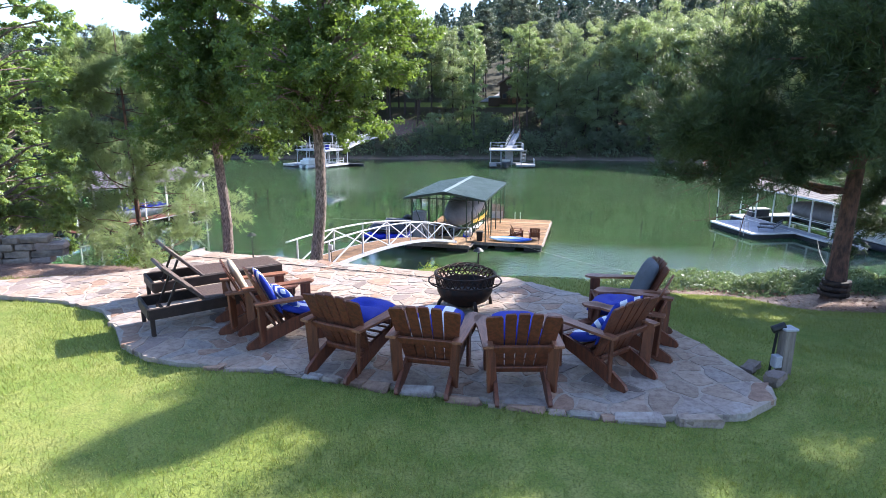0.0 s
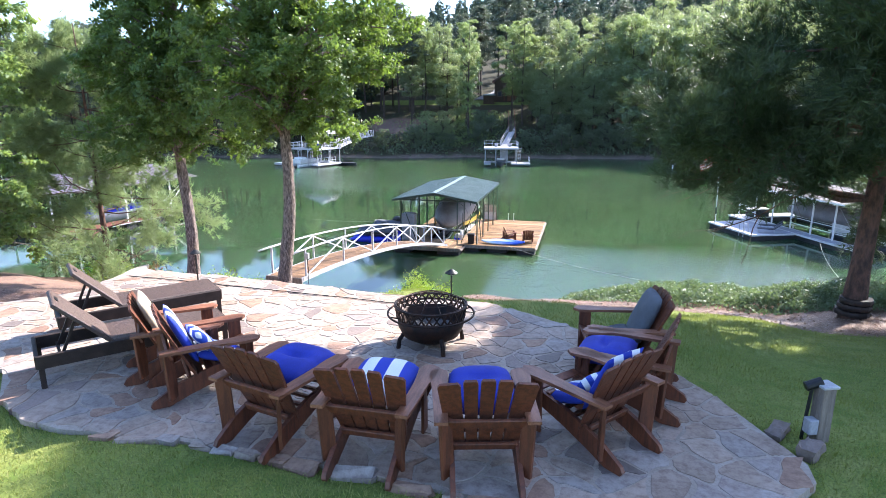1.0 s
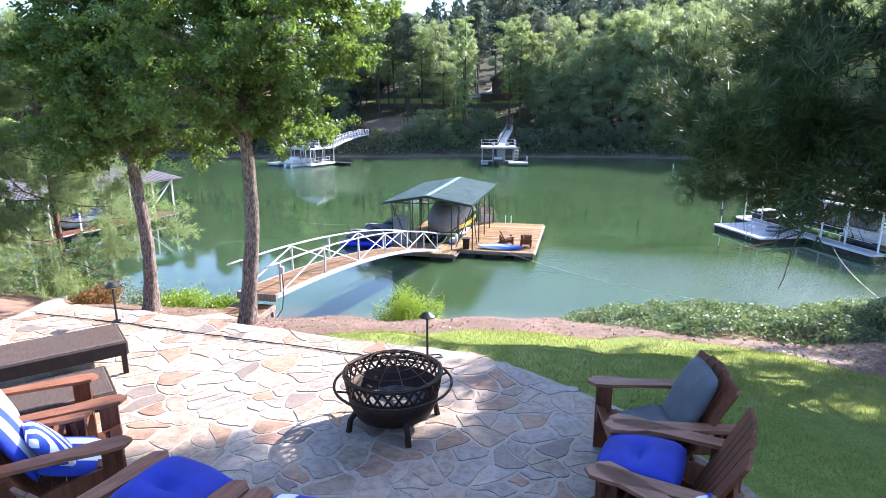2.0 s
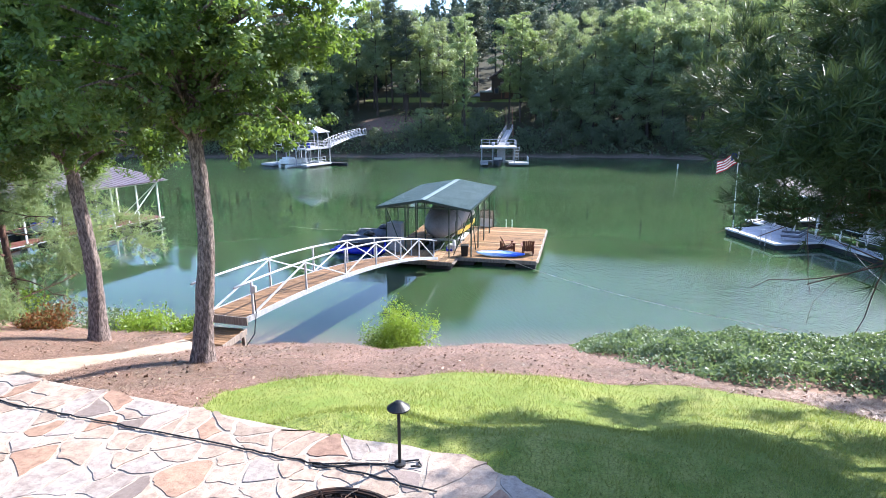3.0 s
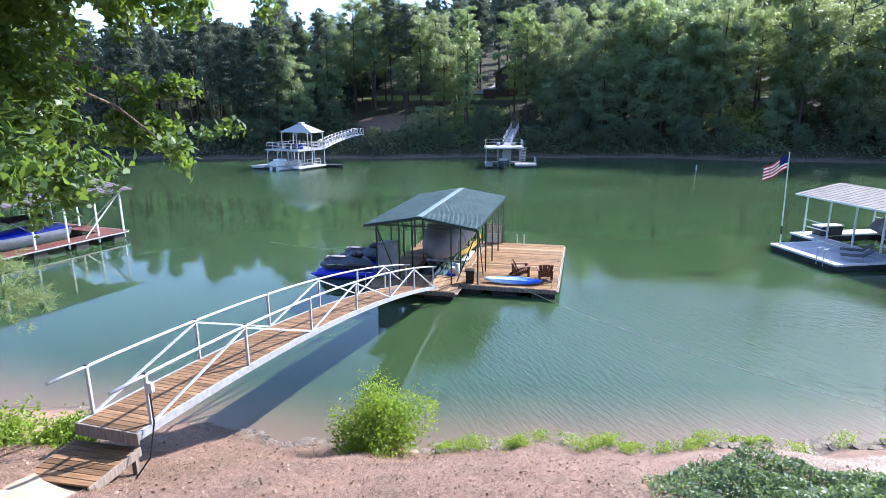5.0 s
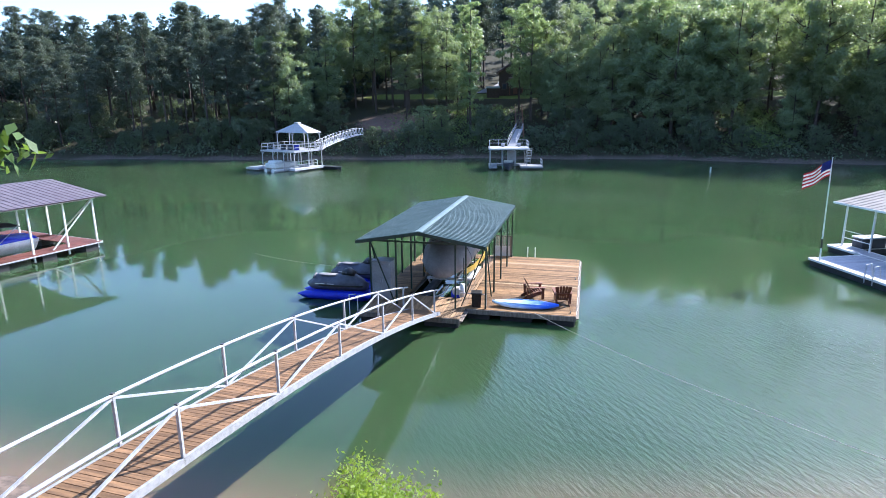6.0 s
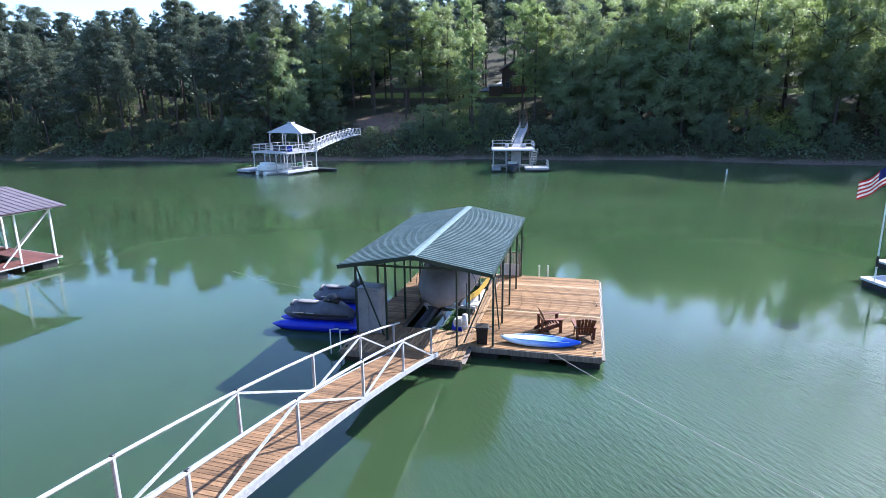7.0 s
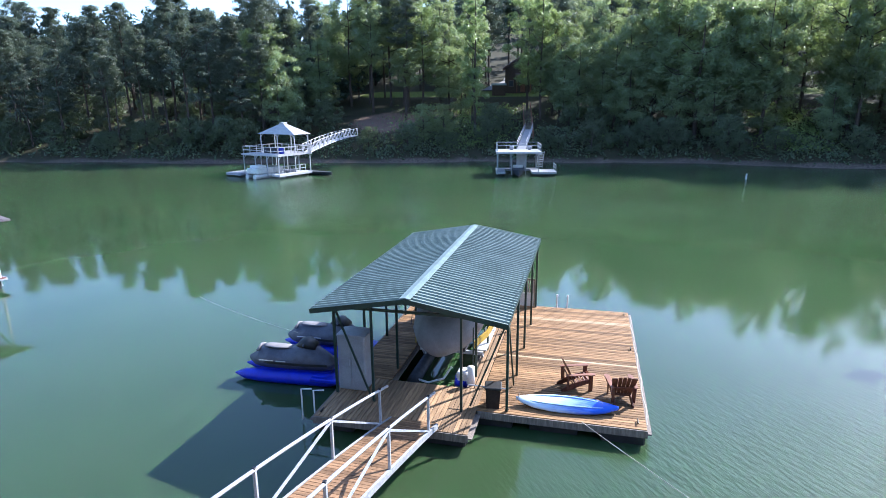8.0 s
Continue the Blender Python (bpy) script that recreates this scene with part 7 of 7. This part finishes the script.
def left_dock():
    d = thing("covered_dock", "steel-framed dock with brown metal roof and red boards", "dock", Matrix(((-0.15, -0.97, 0, -35.3), (-0.99, 0.2, 0, 46.4), (0, 0, 1, 0), (0, 0, 0, 1))))
    z = 0.55
    for a0, a1, b0, b1 in ((0.2, 13.0, 0.3, 1.7), (0.2, 1.6, 1.72, 10.0), (0.2, 13.0, 4.9, 6.0)):
        n = max(2, int((a1 - a0) / 0.3))
        first = part("plank", block(((a1 - a0) / n - 0.012, b1 - b0, 0.05)), M["red_deck"], d)
        for k in range(n):
            m = pose(a0 + (k + 0.5) * (a1 - a0) / n, (b0 + b1) / 2, z)
            if k:
                share("plank", first.data, d, m)
            else:
                first.matrix_basis = m
        part("edge_trim", bar(bmesh.new(), (a0, b0, z - 0.06), (a1, b0, z - 0.06), 0.16, 0.06), M["galv"], d)
        part("edge_trim", bar(bmesh.new(), (a0 - 0.02, b0, z - 0.06), (a0 - 0.02, b1, z - 0.06), 0.06, 0.16), M["galv"], d)
        for k in range(5):
            part("float", block((0.9, b1 - b0 - 0.2 if b1 - b0 < 3 else 1.2, 0.5), pose(a0 + 0.7 + k * (a1 - a0 - 1.4) / 4, (b0 + b1) / 2, 0.2)), M["float_black"], d)
    for b in (0.5, 5.4):
        for a in (0.4, 2.4, 4.6, 6.8, 9.0, 11.2, 12.8):
            part("post", bar(bmesh.new(), (a, b, 0.1), (a, b, 3.6), 0.1, 0.1), M["white_metal"], d)
        part("eave_beam", bar(bmesh.new(), (0.2, b, 3.5), (13.0, b, 3.5), 0.12, 0.14), M["white_metal"], d)
    part("brace", bar(bmesh.new(), (0.4, 0.5, 3.45), (0.4, 4.6, 0.6), 0.07, 0.07), M["white_metal"], d)
    part("brace", bar(bmesh.new(), (0.4, 0.5, 3.4), (3.4, 0.5, 0.6), 0.07, 0.07), M["white_metal"], d)
    for b0, b1 in ((5.6, 0.0), (5.6, 11.2)):
        bm = bmesh.new()
        prof = [(-0.4 + 14 * k / 34 + o, h) for k in range(34) for o, h in ((0, 0), (0.26, 0), (0.29, 0.035), (0.38, 0.035))]
        top = [[bm.verts.new((a, b, zz + h)) for a, h in prof] for b, zz in ((b0, 4.45), (b1, 3.6))]
        low = [[bm.verts.new((a, b, zz - 0.05)) for a in (-0.4, 13.6)] for b, zz in ((b0, 4.45), (b1, 3.6))]
        for k in range(len(prof) - 1):
            bm.faces.new((top[0][k], top[0][k + 1], top[1][k + 1], top[1][k]))
        bm.faces.new((low[0][0], low[0][1], low[1][1], low[1][0]))
        bmesh.ops.recalc_face_normals(bm, faces=bm.faces)
        part("roof_slope", bm, M["brown_roof"], d)
    b = thing("runabout_boat", "white boat with dark blue canopy inside the brown-roofed dock", "boat", d.matrix_basis @ pose(6.0, 3.2, 0, 0, 0, 90))
    secs = [hull_section(y, half, low, 1.25) + [(0, y, 1.3)] for y, half, low in ((-3.2, 0.1, 0.9), (-2.4, 0.8, 0.45), (-1, 1.15, 0.3), (1, 1.2, 0.28), (2.8, 1.15, 0.32))]
    part("hull", loft(bmesh.new(), secs), M["hull"], b, smooth=True)
    secs = [[(half * math.cos(q * math.tau / 12), y, 1.28 + hh * math.sin(q * math.tau / 12)) for q in range(12)] for y, half, hh in ((-2.9, 0.3, 0.08), (-1.6, 1.0, 0.25), (0.4, 1.15, 0.38), (2.7, 1.1, 0.2))]
    part("cover", loft(bmesh.new(), secs), M["blue_float"], b, "blue boat cover", True)
    secs = [[(x, y, 2.35 - 0.12 * (x / 1.1) ** 2 - 0.04 * (y - 0.3) ** 2 + dz) for x, dz in ((-1.1, 0), (0, 0), (1.1, 0), (1.1, 0.06), (0, 0.06), (-1.1, 0.06))] for y in (-1.2, -0.2, 0.8, 1.8)]
    part("canopy", loft(bmesh.new(), secs), M["navy"], b, "dark blue canopy")
    for x in (-1.1, 1.1):
        for y in (-1.1, 1.7):
            part("canopy_pole", rod(bmesh.new(), (x, 0.3, 1.2), (x, y, 2.25), 0.025), M["galv"], b)


def railing(parent, p, q, z, h, n, look_of, w=0.07):
    p, q = Vector((*p, z)), Vector((*q, z))
    for k in range(n + 1):
        c = p.lerp(q, k / n)
        part("rail_post", bar(bmesh.new(), c, c + Vector((0, 0, h)), w, w), look_of, parent)
    for f in (0.5, 1.0):
        part("rail", bar(bmesh.new(), p + Vector((0, 0, h * f)), q + Vector((0, 0, h * f)), w, w), look_of, parent)


def pavilion_dock():
    """Two-storey dock with a hipped pavilion on its upper deck."""
    d = thing("two_storey_dock", "white two-storey boat dock with hipped pavilion roof", "dock", pose(-46.43, 94.25, 0, 0, 0, -18))
    W = M["shaded_white"]
    x0, x1, y0, y1 = -3.4, 3.1, -2.7, 2.9
    for x in (x0, -1.2, 1.0, x1):
        for y in (y0, 0.2, y1):
            part("post", bar(bmesh.new(), (x, y, 0.2), (x, y, 2.8), 0.1, 0.1), W, d)
            if y < y1:
                part("brace", bar(bmesh.new(), (x, y, 2.35), (x, y + 0.45, 2.8), 0.07, 0.07), W, d)
            if x < x1:
                part("brace", bar(bmesh.new(), (x, y, 2.35), (x + 0.45, y, 2.8), 0.07, 0.07), W, d)
    part("upper_deck", block((x1 - x0 + 0.4, y1 - y0 + 0.4, 0.2), pose((x0 + x1) / 2, (y0 + y1) / 2, 2.93)), W, d)
    for p, q in (((x0, y0), (x1, y0)), ((x1, y0), (x1, y1)), ((x0, y1), (x1, y1)), ((x0, y0), (x0, y1))):
        railing(d, p, q, 3.02, 0.95, 5, W)
    for x in (x0 + 0.1, -0.15, x1 - 0.1):
        for y in (0.35, 2.8):
            part("pavilion_post", bar(bmesh.new(), (x, y, 3.0), (x, y, 5.5), 0.1, 0.1), W, d)
            for way in (-1, 1):
                if x0 < x + 0.5 * way < x1:
                    part("brace", bar(bmesh.new(), (x, y, 5.0), (x + 0.4 * way, y, 5.42), 0.07, 0.07), W, d)
    bm = bmesh.new()
    base = [bm.verts.new(p) for p in ((x0 - 0.2, 0.1, 5.45), (x1 + 0.2, 0.1, 5.45), (x1 + 0.2, 3.1, 5.45), (x0 - 0.2, 3.1, 5.45))]
    tip = [bm.verts.new(p) for p in ((-0.45, 1.3, 6.75), (0.15, 1.3, 6.75), (0.15, 1.9, 6.75), (-0.45, 1.9, 6.75))]
    for k in range(4):
        bm.faces.new((base[k], base[(k + 1) % 4], tip[(k + 1) % 4], tip[k]))
    bm.faces.new(base[::-1])
    bm.faces.new(tip)
    roof = part("pavilion_roof", bm, W, d)
    part("cupola", block((0.8, 0.8, 0.2), pose(-0.15, 1.6, 6.82), 0.05), W, roof)
    for x in (-1.0, 0.4, 1.8):
        part("patio_seat", block((0.7, 0.7, 0.75), pose(x, -0.8, 3.4), 0.12), M["navy" if x < 1 else "blue"], d)
    part("lower_deck", block((x1 - x0 + 0.4, 1.2, 0.25), pose((x0 + x1) / 2, y1 - 0.4, 0.4)), M["grey_deck"], d)
    part("lower_deck", block((1.3, y1 - y0 + 0.4, 0.25), pose(x1 - 0.4, 0.1, 0.41)), M["grey_deck"], d)
    part("lower_deck", block((1.0, y1 - y0 + 0.4, 0.24), pose(x0 + 0.3, 0.1, 0.42)), M["grey_deck"], d)
    part("swim_deck", block((2.8, 3.8, 0.3), pose(-4.75, -1.7, 0.32)), M["grey_deck"], d)
    railing(d, (x1 - 0.95, y0), (x1 - 0.95, y1), 0.5, 0.9, 6, W)
    b = thing("pontoon_boat", "white pontoon boat inside the two-storey dock", "boat", pose(-47.2, 93.2, 0, 0, 0, -18))
    part("fence", block((2.0, 4.6, 0.75), pose(0, -0.6, 0.95), 0.1), M["hull"], b)
    part("seat", block((1.6, 1.5, 0.4), pose(0, -1.8, 1.45), 0.12), M["white_vinyl"], b)
    part("tube_pontoon", rod(bmesh.new(), (-0.7, -3.1, 0.25), (-0.7, 2.0, 0.25), 0.3, 12), M["hull"], b)
    part("tube_pontoon", rod(bmesh.new(), (0.7, -3.1, 0.25), (0.7, 2.0, 0.25), 0.3, 12), M["hull"], b)
    s = thing("skiff", "low dark skiff beside the two-storey dock", "boat", pose(-41.4, 96.4, 0, 0, 0, 80))
    part("hull", loft(bmesh.new(), [hull_section(y, h, 0.0, 0.45) + [(0, y, 0.4)] for y, h in ((-1.9, 0.1), (-1, 0.6), (1.6, 0.65))]), M["navy"], s)
    part("motor", block((0.3, 0.4, 0.6), pose(0, 1.75, 0.6), 0.06), M["rubber"], s)
    g = thing("truss_gangway", "white truss gangway from the bank to the upper deck", "gangway")
    p, q = Vector((-42.9, 95.8, 3.0)), Vector((-42.6, 111.8, 4.35))
    side = (q - p).cross(Vector((0, 0, 1))).normalized() * 0.6
    for s in (-1, 1):
        pts = [p.lerp(q, k / 12) + side * s + Vector((0, 0, 0.3 * 4 * (k / 12) * (1 - k / 12))) for k in range(13)]
        part("lower_chord", tube(bmesh.new(), pts, [0.04] * 13, 6), M["galv"], g)
        part("upper_chord", tube(bmesh.new(), [c + Vector((0, 0, 1.1)) for c in pts], [0.035] * 13, 6), M["galv"], g)
        for k in range(13):
            part("upright", bar(bmesh.new(), pts[k], pts[k] + Vector((0, 0, 1.1)), 0.08, 0.08), W, g)
            if k < 12:
                part("diagonal", bar(bmesh.new(), pts[k], pts[k + 1] + Vector((0, 0, 1.1)), 0.06, 0.06), W, g)
    bm = bmesh.new()
    for k in range(12):
        a, c = p.lerp(q, k / 12), p.lerp(q, (k + 1) / 12)
        a.z += 1.2 * (k / 12) * (1 - k / 12)
        c.z += 1.2 * ((k + 1) / 12) * (1 - (k + 1) / 12)
        bar(bm, a, c, 1.1, 0.06)
    part("walkway", bm, M["grey_deck"], g)


def sun_deck_dock():
    d = thing("flat_roof_dock", "small dock with white sun deck on its roof", "dock", pose(-15.3, 102.0, 0, 0, 0, 10))
    W = M["shaded_white"]
    for x in (-2.7, -0.9, 0.9, 2.6):
        for y in (-2.2, 2.2):
            # posts below the sun deck: its shade is put into a darker steel
            part("post", bar(bmesh.new(), (x, y, 0.1), (x, y, 2.9), 0.12, 0.12), M["dull_steel"], d)
    part("sun_deck", block((5.9, 5.2, 0.24), pose(0, 0, 3.0), 0.03), W, d)
    for p, q in (((-2.8, -2.5), (-2.8, 2.5)), ((2.8, -2.5), (2.8, 2.5)), ((-2.8, 2.5), (2.8, 2.5))):
        railing(d, p, q, 3.1, 0.95, 4, M["galv"], 0.06)
    # lower decks coloured darker in place of the shadow under the roof
    part("lower_deck", block((1.2, 5.2, 0.28), pose(-2.3, 0, 0.4)), M["dull_steel"], d)
    part("lower_deck", block((4.8, 1.3, 0.28), pose(0.6, 2.0, 0.41)), M["dull_steel"], d)
    part("swim_deck", block((3.2, 3.2, 0.28), pose(3.3, -1.0, 0.42)), M["dull_steel"], d)
    railing(d, (4.8, -2.5), (4.8, 0.5), 0.55, 0.9, 3, M["galv"], 0.05)
    part("shed", block((1.3, 1.2, 2.0), pose(0.6, 1.9, 1.5), 0.03), M["locker"], d)
    part("door_panel", block((0.9, 0.05, 1.7), pose(0.6, 1.28, 1.4), 0.01), M["locker"], d)
    for k in range(9):
        part("stair_tread", block((0.8, 0.26, 0.05), pose(3.1, 2.3 - k * 0.25, 0.75 + k * 0.26)), M["galv"], d)
    for sx in (2.7, 3.5):
        part("stair_stringer", loft(bmesh.new(), [[(sx - 0.03, y, z - 0.12), (sx + 0.03, y, z - 0.12), (sx + 0.03, y, z + 0.08), (sx - 0.03, y, z + 0.08)] for y, z in ((2.4, 0.6), (0.2, 2.95))]), M["galv"], d)
    for x in (-0.8, 1.6):
        part("seat", block((0.55, 0.6, 0.5), pose(x, 0.9, 3.4), 0.1), M["locker"], d)
    b = thing("covered_boat", "small boat with white trim inside the flat-roofed dock", "boat", pose(-15.2, 101.0, 0, 0, 0, 10))
    part("hull", loft(bmesh.new(), [hull_section(y, h, 0.1, 0.95) + [(0, y, 0.98)] for y, h in ((-3.0, 0.1), (-2, 0.8), (1.8, 0.95))]), M["navy"], b)
    part("windscreen", block((1.3, 0.1, 0.4), pose(0, -0.6, 1.2, 25), 0.02), M["hull"], b)
    g = thing("ramp", "pale metal ramp from the sun deck to the bank", "ramp")
    ends = (Vector((-15.1, 104.2, 3.15)), Vector((-15.9, 121.6, 5.0)))
    part("ramp_deck", loft(bmesh.new(), [[e + Vector(v) for v in ((-0.6, 0, -0.08), (0.6, 0, -0.08), (0.6, 0, 0), (-0.6, 0, 0))] for e in ends]), M["locker"], g)
    for s in (-0.62, 0.62):
        for h in (0.5, 1.0):
            part("rail", rod(bmesh.new(), ends[0] + Vector((s, 0, h)), ends[1] + Vector((s, 0, h)), 0.03, 6), M["galv"], g)
        for k in range(9):
            c = ends[0].lerp(ends[1], k / 8) + Vector((s, 0, 0))
            part("rail_post", rod(bmesh.new(), c, c + Vector((0, 0, 1.0)), 0.03, 6), M["galv"], g)
    st = thing("bank_stairs", "long timber stairs up the wooded bank", "stairs")
    p, q = Vector((-15.9, 122.0, at_ground(-15.9, 122.0) + 1.6)), Vector((-18.2, 139.0, at_ground(-18.2, 139.0) + 0.5))
    for k in range(30):
        c = p.lerp(q, k / 29)
        part("tread", block((1.3, 0.36, 0.06), pose(*c)), M["old_wood"], st)
    for s in (-0.7, 0.7):
        part("hand_rail", bar(bmesh.new(), p + Vector((s, 0, 1.0)), q + Vector((s, 0, 1.0)), 0.09, 0.09), M["arm"], st)
        part("stringer", bar(bmesh.new(), p + Vector((s, 0, -0.1)), q + Vector((s, 0, -0.1)), 0.08, 0.24), M["old_wood"], st)
        for k in range(7):
            c = p.lerp(q, k / 6) + Vector((s, 0, 0))
            part("stair_post", bar(bmesh.new(), c - Vector((0, 0, 0.8)), c + Vector((0, 0, 1.05)), 0.12, 0.12), M["arm"], st)


def hill_house():
    x, y = -21.3, 156.0
    z = at_ground(x, y)
    h = thing("house", "brown house with pale roof among trees on the hill", "house", pose(x, y, z, 0, 0, 8))
    part("wall", block((7.0, 9.0, 5.4), pose(0, 4, 2.5)), M["house"], h)
    secs = [[(-4.1, yy, 5.0), (0, yy, 7.6), (4.1, yy, 5.0), (4.1, yy, 5.2), (0, yy, 7.85), (-4.1, yy, 5.2)] for yy in (-1.4, 9.2)]
    roof = part("roof", loft(bmesh.new(), secs), M["house_roof"], h)
    part("gable", prism(bmesh.new(), [(-3.5, 5.0), (3.5, 5.0), (0, 7.4)], -0.1, 0.1, Matrix(((1, 0, 0, 0), (0, 0, 1, -0.5), (0, 1, 0, 0), (0, 0, 0, 1)))), M["house"], h)
    part("porch_roof", block((3.4, 2.4, 0.2), pose(0.4, -1.6, 3.6, -12), 0.02), M["house_roof"], h)
    for px_ in (-1.0, 1.9):
        part("porch_post", block((0.2, 0.2, 3.4), pose(px_, -2.5, 1.8)), M["arm"], h)
    for px_ in (-2.2, 2.2):
        w = part("window", block((1.1, 0.08, 1.3), pose(px_, -0.53, 2.0), 0.02), M["old_wood"], h)
        part("pane", block((0.9, 0.04, 1.1), pose(px_, -0.59, 2.0)), M["navy"], w)
    part("door", block((1.0, 0.08, 2.1), pose(0.3, -0.53, 1.3), 0.02), M["arm"], h)
    s = thing("shed", "small dark shed beside the driveway", "shed", pose(-25.6, 152.0, at_ground(-25.6, 152.0), 0, 0, 10))
    part("wall", block((2.8, 2.4, 2.2), pose(0, 0, 1.0)), M["house"], s)
    part("roof", block((3.2, 2.9, 0.16), pose(0, 0, 2.2, 8), 0.02), M["green_roof"], s)
    bm = bmesh.new()
    pts = [(-28.3, 156.0), (-27.0, 161.0), (-25.0, 172.0), (-24.0, 190.0)]
    rows = [[bm.verts.new((cx + s * 1.8, cy, at_ground(cx, cy) + 0.25)) for s in (-1, 1)] for cx, cy in pts]
    for a, c in zip(rows, rows[1:]):
        bm.faces.new((a[0], a[1], c[1], c[0]))
    drive = part("driveway", bm, M["road"], None)
    tagged(drive, "pale gravel driveway on the wooded hill", "driveway", kind="structure")


neighbour_dock()
left_dock()
pavilion_dock()
sun_deck_dock()
hill_house()
buoy = tagged(part("buoy", rod(bmesh.new(), (12.7, 101.4, -0.3), (12.7, 101.4, 0.7), 0.10, 12), M["white_vinyl"], None), "white marker buoy on the lake", "buoy")

stone_wall()
stones()
kerb()
